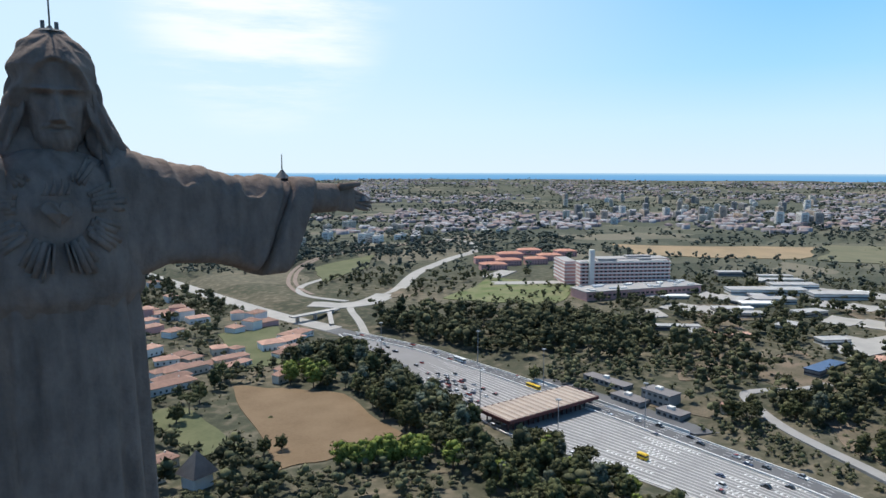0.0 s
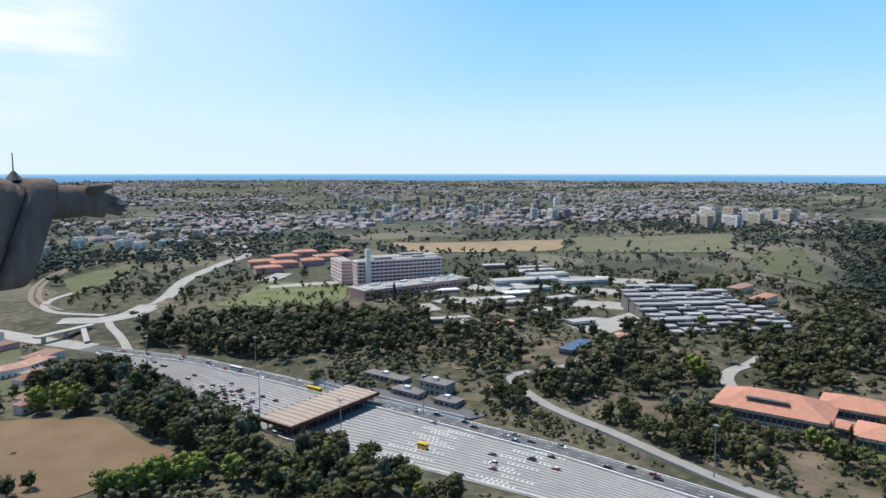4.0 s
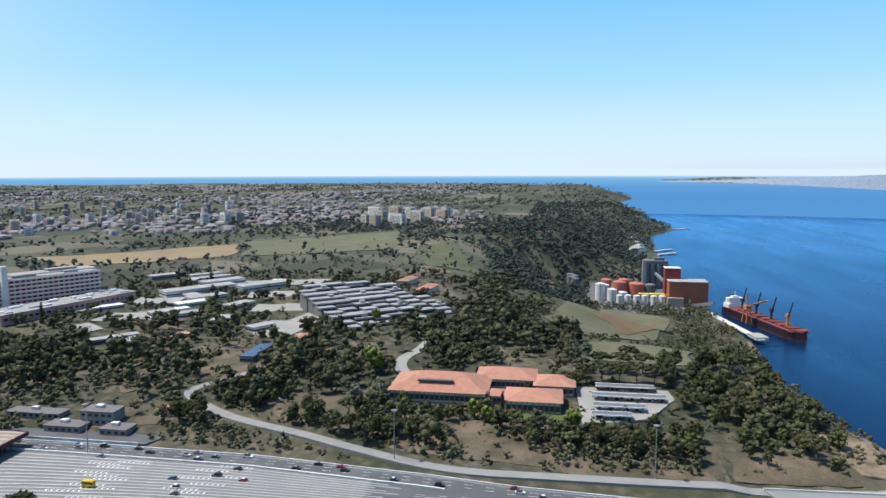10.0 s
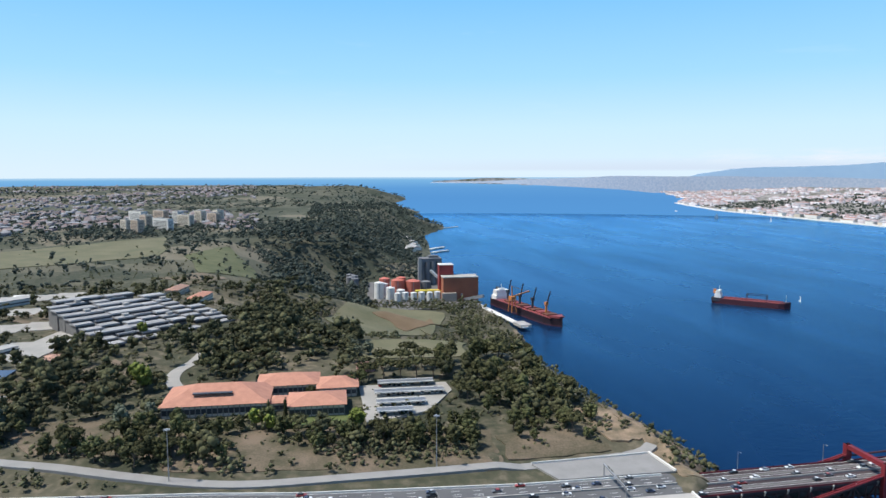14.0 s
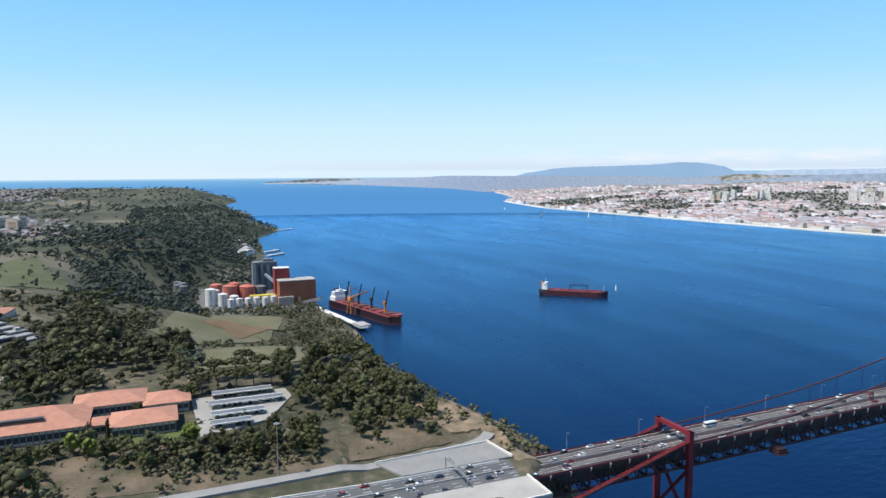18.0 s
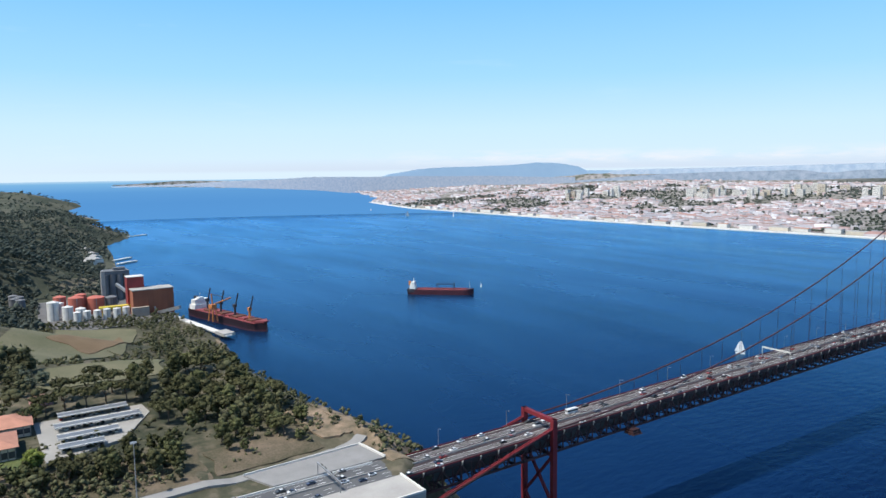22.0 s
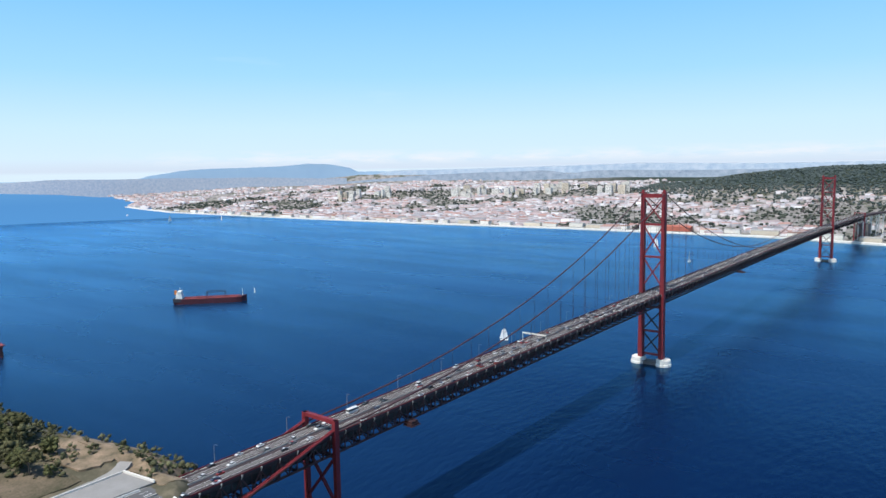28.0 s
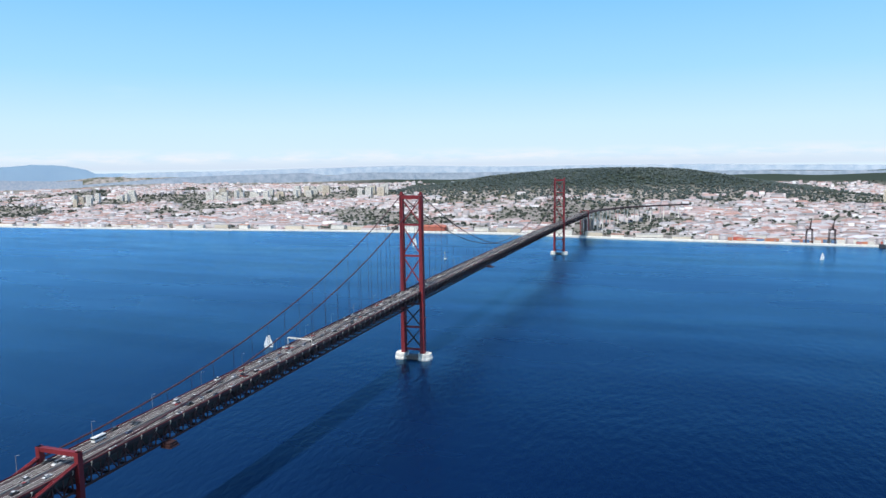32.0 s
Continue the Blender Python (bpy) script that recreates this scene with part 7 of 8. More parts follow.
def north_town():
    n = 30000
    far_ = rs.rand(n) > 0.74
    x = np.where(far_, rs.uniform(4000, 12500, n), rs.uniform(-2600, 4600, n))
    dn = 40 + rs.beta(0.9, 1.8, n) * np.where(far_, 1500, 4200)
    y = np.interp(x, NORTH_X, NORTH_Y) - dn
    g = fbm(x, y, 150.0, 3.0) + 0.5 * fbm(x, y, 47.0, 9.0) + 0.8 * fbm(x, y, 430.0, 1.5)
    keep = (g > np.where(far_, -0.3, 0.0)) & (fbm(x, y, 330.0, 21.0) > -0.42) & (monsanto(x, y) < 0.35) & (dn < 2300 + 1800 * ((x > 900) | (x < -700)))
    x, y, dn = x[keep], y[keep], dn[keep]
    n = len(x)
    an = 0.25 + 0.35 * np.round(2 * fbm(x, y, 300.0, 1.0)) + rs.normal(0, 0.05, n)
    big = rs.rand(n) < 0.07
    sx, sy = rs.uniform(13, 30, n) * (1 + (rs.rand(n) < 0.15) * 0.9 + big * 1.6), rs.uniform(10, 18, n) * (1 + big * 0.8)
    h = rs.uniform(7, 16, n) + 8 * (rs.rand(n) < 0.06) + 6 * (dn > 1500)
    scatter_houses("north_bank_town", (x, y, sx, sy, h, an), "dense town of pale houses with terracotta roofs across the river", HAZED_WALLS, HAZED_ROOFS, 5)


north_town()


# south-bank copies: walls dimmed, roofs greyed, distance haze put into the colour
DIM_HAZED_WALLS = tuple(tuple(c * 0.56 for c in w) for w in HAZED_WALLS)
DIM_HAZED_ROOFS = ((0.24, 0.17, 0.155), (0.26, 0.21, 0.20), (0.22, 0.18, 0.175), (0.27, 0.275, 0.29), (0.26, 0.21, 0.205), (0.30, 0.305, 0.32))


def south_town():
    n = 9000
    az = np.radians(rs.uniform(3, 84, n))
    d = 1500 + rs.beta(1.1, 1.5, n) * 6600
    x, y = EYE[0] + d * np.sin(az), EYE[1] + d * np.cos(az)
    g = fbm(x, y, 320.0, 6.0) + 0.4 * fbm(x, y, 90.0, 2.0)
    keep = (g > 0.02) & (y > np.interp(x, SOUTH_X, SOUTH_Y) + 420) & ~((x > 500) & (x < 1250) & (y < 900))
    x, y, d = x[keep], y[keep], d[keep]
    n = len(x)
    scatter_houses("south_bank_town", (x, y, rs.uniform(11, 24, n), rs.uniform(9, 14, n), rs.uniform(5, 11, n), rs.uniform(0, 3, n)), "scattered pale houses with terracotta roofs on the plateau", DIM_HAZED_WALLS, DIM_HAZED_ROOFS, 8)


south_town()


def blocks(name, places, label, mats, group, band=1.2):
    """Apartment blocks: wall, window bands, roof; built one by one."""
    for k, (x, y, sx, sy, h, rz) in enumerate(places):
        q = squeeze([(x, y, gz(x, y) - 2)])[0]
        s = math.hypot(q[0] - EYE[0], q[1] - EYE[1]) / math.hypot(x - EYE[0], y - EYE[1])
        b = thing(name, tuple(q), rz, label, "apartment block", group)
        b.scale = (s, s, s)
        part("wall", Geo().box((0, 0, h / 2), (sx, sy, h)), mats[k % len(mats)], b)
        part("roof", Geo().box((0, 0, h + 0.3), (sx * 0.97, sy * 0.97, 0.9)).box((sx * 0.1, 0, h + 1.8), (sx * 0.3, sy * 0.4, 2.8)), flat_roof, b)
        nb = int(h / 3.2)
        g = Geo()
        for f in range(1, nb):
            g.box((0, 0, f * 3.2), (sx * 0.82, sy + 0.3, band)).box((0, 0, f * 3.2), (sx + 0.3, sy * 0.6, band))
        tagged(part("window_band", g, dark_band, b), kind="stuff")


wall_tan = surface("tan_render", (0.56, 0.44, 0.34), (0.48, 0.38, 0.30), 0.1, 1.0, 0.85)
rb_ = random.Random(9)
pl = [(1283, 665, 30, 16, 32, 42), (1330, 700, 26, 16, 30, 42), (1400, 640, 60, 14, 28, 46), (1450, 690, 28, 16, 34, 42), (1500, 610, 50, 14, 30, 46), (1560, 640, 26, 16, 36, 42), (1595, 557, 40, 16, 30, 42), (1640, 600, 30, 16, 34, 42), (1500, 720, 60, 16, 40, 42), (1600, 690, 50, 16, 36, 42), (1680, 560, 24, 20, 34, 38)]
blocks("apartment_block", pl, "cream and tan apartment block on the plateau", (wall_tan, wall_cream, wall_white), "apartment blocks on the south plateau")
pl = []
for k in range(58):
    az = radians(rb_.uniform(46, 66))
    d = rb_.uniform(1750, 3200)
    pl.append((EYE[0] + d * math.sin(az), EYE[1] + d * math.cos(az), rb_.uniform(18, 50), rb_.uniform(13, 18), rb_.uniform(18, 38), rb_.uniform(32, 62)))
for k in range(26):
    az = radians(rb_.uniform(20, 42))
    d = rb_.uniform(1250, 1700)
    pl.append((EYE[0] + d * math.sin(az), EYE[1] + d * math.cos(az), rb_.uniform(16, 40), rb_.uniform(12, 16), rb_.uniform(10, 20), rb_.uniform(25, 60)))
blocks("apartment_block", pl, "grey and white apartment block in the southern suburb", (wall_white, wall_grey, wall_cream, wall_tan), "apartment blocks in the southern suburb")
pl = []
for bearing, spread, dist_, n in ((135.3, 1.3, 4500, 14), (143.8, 0.8, 4300, 14), (150.4, 1.3, 4350, 20), (147.0, 0.6, 4200, 6), (156.0, 1.5, 4000, 8), (197.0, 2.5, 3900, 14)):
    for k in range(n):
        a_, d_ = radians(bearing + rb_.gauss(0, spread)), dist_ + rb_.gauss(0, 120)
        pl.append((EYE[0] + d_ * math.sin(a_), EYE[1] + d_ * math.cos(a_), rb_.uniform(18, 50), rb_.uniform(14, 20), rb_.uniform(28, 62), rb_.uniform(-15, 25)))
blocks("tower_block", pl, "tall white apartment tower above the town", (wall_white, concrete_white, wall_cream), "white tower blocks on the north bank", 0.6)

# north waterfront: quay wall, sheds, containers, cranes
q = Geo()
xs = list(range(-2400, 4300, 60))
q.loft([[(x, float(np.interp(x, NORTH_X, NORTH_Y)) + 6, -4), (x, float(np.interp(x, NORTH_X, NORTH_Y)) - 22, -4), (x, float(np.interp(x, NORTH_X, NORTH_Y)) - 22, 4.6), (x, float(np.interp(x, NORTH_X, NORTH_Y)) + 6, 4.6)] for x in xs])
q.v = [tuple(p) for p in squeeze(q.v)]
single("quay", q, concrete_white, "long pale quay wall along the far bank", "quay", kind="structure")
wall_brick_red = surface("red_shed_cladding", (0.42, 0.13, 0.09), (0.34, 0.11, 0.08), 0.1, 1.0, 0.8)
for k in range(54):
    x = -1500 + k * 92 + rb_.uniform(-20, 20)
    y = float(np.interp(x, NORTH_X, NORTH_Y)) - rb_.uniform(36, 70)
    sx, sy, h = rb_.uniform(36, 84), rb_.uniform(16, 26), rb_.uniform(7, 14)
    qq = squeeze([(x, y, 3.5)])[0]
    o = thing("waterfront_shed", tuple(qq), rb_.uniform(-3, 5), "long pale warehouse on the far waterfront", "warehouse", "warehouses on the far waterfront")
    part("wall", Geo().box((0, 0, h / 2), (sx, sy, h)), (wall_white, wall_cream, concrete_white)[k % 3], o)
    part("roof", Geo().hip((0, 0), (sx, sy), h, 3, 0.6, 0, True), roof_tile_old if k % 3 == 0 else roof_white, o)
single("brick_factory", Geo().box((0, 0, 7), (150, 26, 14)).hip((0, 0), (150, 26), 14, 5, 1, 0, True), wall_brick_red, "long red brick warehouse on the far waterfront", "warehouse", at=(560, -2045, 3.5), rz=1)
r = random.Random(31)
cont = surface("container_paint", (1, 1, 1), (0.85, 0.85, 0.85), 0.2, 1.0, 0.6, bump=0.0, cols=((0.45, 0.1, 0.07), (0.6, 0.58, 0.55), (0.4, 0.16, 0.1), (0.12, 0.2, 0.35), (0.5, 0.2, 0.12)))
for k in range(60):
    x = r.uniform(-1150, -420)
    y = float(np.interp(x, NORTH_X, NORTH_Y)) - r.uniform(14, 34)
    single("container_stack", Geo().box((0, 0, 4), (r.uniform(12, 26), 5, r.choice((2.6, 5.2, 7.8, 10.4)) * 1.0)).box((0, 0, 0.5), (12, 5, 1.0)), cont, "stack of shipping containers on the far quay", "container", "container stacks", at=(x, y, 4.2))
g0 = thing("quay_crane", (0, 0, 0), 0, "tall dark gantry crane on the far quay", "crane", "cranes on the far quay")
for x, y in ((-8, -8), (8, -8), (-8, 8), (8, 8)):
    part("leg", Geo().beam((x, y, 0), (x * 0.8, y, 40), 1.8), bridge_dark, g0)
part("portal_beam", Geo().box((0, 0, 38), (16, 18, 2.5)), bridge_dark, g0)
part("boom", Geo().beam((0, -20, 41), (0, 12, 41), 2.0, 2.0).beam((0, 12, 41), (0, 26, 70), 1.8, 1.8), bridge_dark, g0)
part("mast", Geo().beam((0, 0, 40), (0, 6, 58), 1.5), bridge_dark, g0)
first = True
for x in (-621, -675):
    m = pose(x, float(np.interp(x, NORTH_X, NORTH_Y)) - 8, 4.4)
    if first:
        g0.matrix_basis, first = m, False
    else:
        copy_thing(g0, m)
sh = thing("moored_ship", (-840, -1822, 0), 88, "dark ship moored at the far quay", "ship")
part("hull", hull(120, 20, 9, -2), hull_black, sh)
part("deckhouse", Geo().box((0, -44, 15), (16, 14, 12)), ship_white, sh)

# approach viaduct on the north bank
va = thing("approach_viaduct", (0, 0, 0), 0, "grey road viaduct on tall white piers above the town", "viaduct")
vp = [(0, -1988), (-4, -2080), (-22, -2180), (-60, -2290), (-120, -2400), (-205, -2500), (-310, -2590)]
for a, b in zip(vp[:-1], vp[1:]):
    part("deck", Geo().beam((*a, 70.0), (*b, 70.0), 22, 4.0), bridge_dark, va)
    part("road_surface", Geo().beam((*a, 72.3), (*b, 72.3), 22.5, 0.5), deck_asphalt, va)
    for t in (0.15, 0.65):
        x, y = a[0] + (b[0] - a[0]) * t, a[1] + (b[1] - a[1]) * t
        z = gz(x, y)
        for o in (-6, 6):
            part("pier", Geo().box((x + o, y, (z + 68) / 2), (3.0, 3.6, max(68 - z, 4))), concrete_white, va)
ab = single("north_anchorage", Geo().box((0, 0, 22), (34, 60, 46)), concrete_dark, "massive dark concrete anchorage of the bridge cables", "anchorage", kind="structure", at=(0, -2040, 3))

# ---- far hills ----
# backdrop colours: the blue and pale of distance haze is painted in
hill_haze_blue = surface("distant_hills", (0.22, 0.33, 0.46), (0.25, 0.36, 0.48), 0.002, 0.02, 1.0, bump=0.0, spec=0.0)
hill_haze_pale = surface("distant_pale_hills", (0.26, 0.34, 0.44), (0.37, 0.43, 0.51), 0.02, 0.12, 1.0, bump=0.0, spec=0.0, contrast=0.35)
woods_haze = surface("distant_woods", (0.15, 0.20, 0.26), (0.27, 0.31, 0.37), 0.03, 0.12, 1.0, bump=0.0, spec=0.0)


def ridge(name, dist, profile, mat_, label, seed, foot=()):
    """A far rise of the land. profile and foot: bearing and height angle of the crest and of the foot."""
    az0, az1 = profile[0][0], profile[-1][0]
    foot = foot or ((az0, -1.2), (az1, -1.2))
    rr = random.Random(seed)
    n = 120
    front, top, back = [], [], []
    for i in range(n + 1):
        t = i / n
        a = radians(az0 + (az1 - az0) * t)
        dg = az0 + (az1 - az0) * t
        ft = np.interp(dg, [p[0] for p in foot], [p[1] for p in foot])
        el = np.interp(dg, [p[0] for p in profile], [p[1] for p in profile]) + 0.02 * math.sin(31 * t + seed) + rr.uniform(-0.012, 0.012)
        sx_, cy_ = math.sin(a), math.cos(a)
        for lst, dd, e in ((front, dist - 60, ft), (top, dist, el), (back, dist + 30, ft)):
            lst.append((EYE[0] + dd * sx_, EYE[1] + dd * cy_, HEYE + dd * math.tan(radians(e))))
    vs = front + top + back
    m = n + 1
    fs = [(i, i + 1, m + i + 1, m + i) for i in range(n)] + [(m + i, m + i + 1, 2 * m + i + 1, 2 * m + i) for i in range(n)]
    return single(name, Geo().add(vs, fs), mat_, label, "hills", kind="structure")


# the coast town's colour carries painted haze as well
coast_haze = surface("distant_coast_town", (0.23, 0.29, 0.37), (0.33, 0.36, 0.42), 0.08, 0.35, 1.0, bump=0.0, spec=0.0, contrast=0.4)
ridge("backdrop_coast", 4660, [(98, -0.86), (103, -0.72), (108, -0.53), (112.6, -0.36), (119, -0.37), (126, -0.40), (134, -0.6)], coast_haze, "far low coast covered with pale towns", 7, [(98, -0.9), (103, -0.92), (108, -1.15), (113, -1.4), (118, -1.9), (134, -2.2)])
ridge("backdrop_woods", 4700, [(133, -0.9), (135, -0.8), (139.6, -0.49), (143.6, -0.31), (150.3, -0.17), (152, -0.5), (154, -0.25), (163, -0.3), (206, -0.5)], woods_haze, "distant wooded rise behind the town", 5)
ridge("backdrop_hills", 4890, [(118, -0.5), (119, -0.19), (121.3, 0.2), (124.5, 0.35), (128.2, 0.39), (130.9, 0.63), (132.7, 0.52), (134.2, 0.28), (134.9, -0.04), (138.7, -0.13), (141, -0.4)], hill_haze_blue, "distant mountain range tinted blue for haze", 1)
ridge("backdrop_hills", 4885, [(133, -0.5), (138, 0.0), (144, 0.0), (150, 0.15), (157.3, 0.28), (164.7, 0.15), (173.7, 0.13), (181.3, 0.16), (187, 0.0), (194, -0.08), (206, 0.0)], hill_haze_pale, "pale hazy hills dotted with white houses", 3)


# ---- trees ----
leaf = {
    "pine": surface("pine_needles", (0.031, 0.036, 0.018), (0.096, 0.092, 0.042), 0.5, 3.0, 0.9, bump=0.6, dist=0.2, rand=0.30, spec=0.12),
    "oak": surface("broad_leaves", (0.036, 0.044, 0.020), (0.118, 0.120, 0.050), 0.5, 3.0, 0.85, bump=0.6, dist=0.2, rand=0.35, spec=0.15),
    "bright": surface("bright_leaves", (0.12, 0.155, 0.030), (0.19, 0.215, 0.055), 0.5, 3.0, 0.85, bump=0.6, dist=0.2, rand=0.2, spec=0.15),
    "olive": surface("olive_leaves", (0.085, 0.098, 0.066), (0.135, 0.148, 0.105), 0.5, 3.0, 0.85, bump=0.6, dist=0.2, rand=0.25, spec=0.15),
    # hill and far leaves: blue-grey distance haze is put into the leaf colour
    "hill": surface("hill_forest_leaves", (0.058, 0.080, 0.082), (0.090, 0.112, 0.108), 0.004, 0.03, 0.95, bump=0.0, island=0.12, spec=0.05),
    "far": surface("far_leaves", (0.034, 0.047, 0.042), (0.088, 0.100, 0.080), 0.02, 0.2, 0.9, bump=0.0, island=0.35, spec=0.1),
    "scrub": surface("scrub_leaves", (0.060, 0.066, 0.036), (0.125, 0.112, 0.066), 0.1, 1.0, 0.9, bump=0.6, dist=0.2, island=0.4, spec=0.1),
    "wood": surface("woodland_leaves", (0.028, 0.034, 0.020), (0.122, 0.117, 0.060), 0.06, 0.6, 0.9, bump=0.6, dist=0.3, island=0.45, spec=0.1),
    "bush": surface("bush_leaves", (0.040, 0.048, 0.026), (0.145, 0.140, 0.076), 0.05, 0.6, 0.9, bump=0.6, dist=0.3, island=0.45, spec=0.1),
}
bark = surface("bark", (0.11, 0.08, 0.06), (0.16, 0.12, 0.09), 0.8, 4.0, 0.95)


def blob(rs_, lo=0.82, hi=1.14):
    """A rough icosahedral clump of unit size."""
    t = (1 + 5 ** 0.5) / 2
    v = np.array([(-1, t, 0), (1, t, 0), (-1, -t, 0), (1, -t, 0), (0, -1, t), (0, 1, t), (0, -1, -t), (0, 1, -t), (t, 0, -1), (t, 0, 1), (-t, 0, -1), (-t, 0, 1)], float)
    v /= np.linalg.norm(v[0])
    f = np.array([(0, 11, 5), (0, 5, 1), (0, 1, 7), (0, 7, 10), (0, 10, 11), (1, 5, 9), (5, 11, 4), (11, 10, 2), (10, 7, 6), (7, 1, 8), (3, 9, 4), (3, 4, 2), (3, 2, 6), (3, 6, 8), (3, 8, 9), (4, 9, 5), (2, 4, 11), (6, 2, 10), (8, 6, 7), (9, 8, 1)])
    return v * rs_.uniform(lo, hi, (12, 1)), f


def clumps_of(kind, r_, n):
    """Centres and sizes of the clumps of one crown; a tree about 8 m high, a shrub 2 m."""
    if kind == "pine":
        a = r_.uniform(0, 6.28, n)
        q = np.sqrt(r_.rand(n)) * 3.0
        c = [(q[i] * math.cos(a[i]), q[i] * math.sin(a[i]), 6.3 - 0.10 * q[i] ** 2 + r_.uniform(-0.35, 0.35)) for i in range(n)]
        sz = [(r_.uniform(0.9, 1.5), r_.uniform(0.9, 1.5), r_.uniform(0.6, 0.95)) for _ in c]
    elif kind == "cypress":
        c = [(r_.uniform(-0.2, 0.2), r_.uniform(-0.2, 0.2), 1.0 + k * 8.0 / n) for k in range(n)]
        sz = [(0.95 * (1 - (k / (n + 1)) ** 2) + 0.12, 0.95 * (1 - (k / (n + 1)) ** 2) + 0.12, 1.1) for k in range(n)]
    elif kind == "shrub":
        c = [(r_.uniform(-1.3, 1.3), r_.uniform(-1.3, 1.3), r_.uniform(0.5, 1.4)) for _ in range(n)]
        sz = [(r_.uniform(0.7, 1.2), r_.uniform(0.7, 1.2), r_.uniform(0.6, 0.95)) for _ in c]
    else:
        # an egg-shaped crown: clumps sit near its skin
        w, h0, h1 = (2.0, 1.6, 9.0) if kind == "tall" else (2.7, 1.4, 7.4)
        c, sz = [], []
        for i in range(n):
            k = (i + 0.5) / n
            el, a = math.asin(2 * k - 1) * 0.92, 2.4 * i + r_.uniform(-0.5, 0.5)
            q = w * math.cos(el) * r_.uniform(0.55, 0.95) * (1.0 if kind != "tall" else 1.15 - 0.35 * k)
            c.append((q * math.cos(a), q * math.sin(a), (h0 + h1) / 2 + (h1 - h0) * 0.36 * math.sin(el) + r_.uniform(-0.4, 0.4)))
            s = r_.uniform(0.85, 1.45)
            sz.append((s, s * r_.uniform(0.85, 1.15), s * r_.uniform(0.7, 1.0)))
    return c, sz


def crown(kind, seed, n_clumps=14, leaves=240, leaf_size=(0.20, 0.42)):
    """Soft clumps at the limb ends, ringed with loose sprays of leaves."""
    r_ = np.random.RandomState(seed)
    V, F, n = [], [], 0
    c, sz = clumps_of(kind, r_, n_clumps)
    grow = 0.86 * (14.0 / n_clumps) ** 0.36 if kind != "cypress" else 1.0
    sz = [tuple(v * grow for v in s) for s in sz]
    for p, s in zip(c, sz):
        v, f = blob(r_)
        V.append(v * np.array(s) + np.array(p))
        F.append(f + n)
        n += 12
    for k in range(leaves):
        i = r_.randint(len(c))
        d = r_.normal(size=3)
        d[2] = d[2] * 0.8 + 0.25
        d /= np.linalg.norm(d)
        p = np.array(c[i]) + d * np.array(sz[i]) * r_.uniform(0.92, 1.28)
        q = r_.normal(size=(3, 3)) * r_.uniform(*leaf_size) * (0.7 if kind == "cypress" else 1.0)
        V.append(p + q)
        F.append(np.array([[n, n + 1, n + 2]]))
        n += 3
    return np.concatenate(V), np.concatenate(F)


def trunk_geo(kind):
    g = Geo()
    hgt = {"pine": 5.4, "oak": 3.2, "tall": 4.5, "cypress": 1.4, "shrub": 0.8}[kind]
    k = 0.16 if kind == "shrub" else 0.26
    g.cyl((0, 0, -0.8), (0.15, 0.1, hgt * 0.6), k, k * 0.7, 7)
    if kind in ("pine", "oak", "tall"):
        for a in (0.3, 2.3, 4.4):
            g.cyl((0.15, 0.1, hgt * 0.55), (1.5 * math.cos(a), 1.5 * math.sin(a), hgt + 0.3), k * 0.6, k * 0.25, 5)
    return g


protos = []
for kind, mats_, n in (("pine", ("pine", "pine", "oak"), 3), ("oak", ("oak", "bright", "olive"), 3), ("tall", ("pine", "oak", "olive"), 3), ("cypress", ("pine",), 1), ("shrub", ("oak", "olive"), 2)):
    for k in range(n):
        v, f = crown(kind, 17 * len(protos) + 3, 9 if kind in ("shrub", "cypress") else 16, 160 if kind == "shrub" else 430, (0.19, 0.40))
        cm_ = raw_mesh("crown", v, f, True)
        cm_.materials.append(leaf[mats_[k]])
        tm_ = trunk_geo(kind).mesh("trunk")
        tm_.materials.append(bark)
        protos.append((kind, cm_, tm_, mats_[k]))
NAMES = {"pine": "stone_pine", "oak": "broadleaf_tree", "tall": "slender_tree", "cypress": "cypress", "shrub": "shrub"}
TLAB = {"pine": "stone pine with a wide dark flat crown", "oak": "rounded broadleaf tree with a dense crown", "tall": "slender tree with an uneven dark crown", "cypress": "narrow dark green cypress", "shrub": "low rounded evergreen shrub on dry ground"}
BLAB = {"bright": "tree with a bright fresh green crown", "olive": "tree with a dull grey-green crown"}


def plant(i, x, y, s, rz):
    kind, cm_, tm_, mk = protos[i]
    t = thing(NAMES[kind], (x, y, gz(x, y) - 0.15), rz, BLAB.get(mk, TLAB[kind]), "shrub" if kind == "shrub" else "tree", NAMES[kind] + "s")
    t.scale = (s, s, s)
    part("trunk", tm_, None, t)
    part("crown", cm_, None, t)


# where nothing may grow: roads, lots and buildings, on a 2 m grid
GX0, GY0, GS = -420.0, -100.0, 2.0
taken = np.zeros((1000, 800), bool)


def mark(x, y, r_=1):
    i, j = ((np.asarray(x) - GX0) / GS).astype(int), ((np.asarray(y) - GY0) / GS).astype(int)
    ok = (i > r_) & (i < 999 - r_) & (j > r_) & (j < 799 - r_)
    for a in range(-r_, r_ + 1):
        for b in range(-r_, r_ + 1):
            taken[i[ok] + a, j[ok] + b] = True


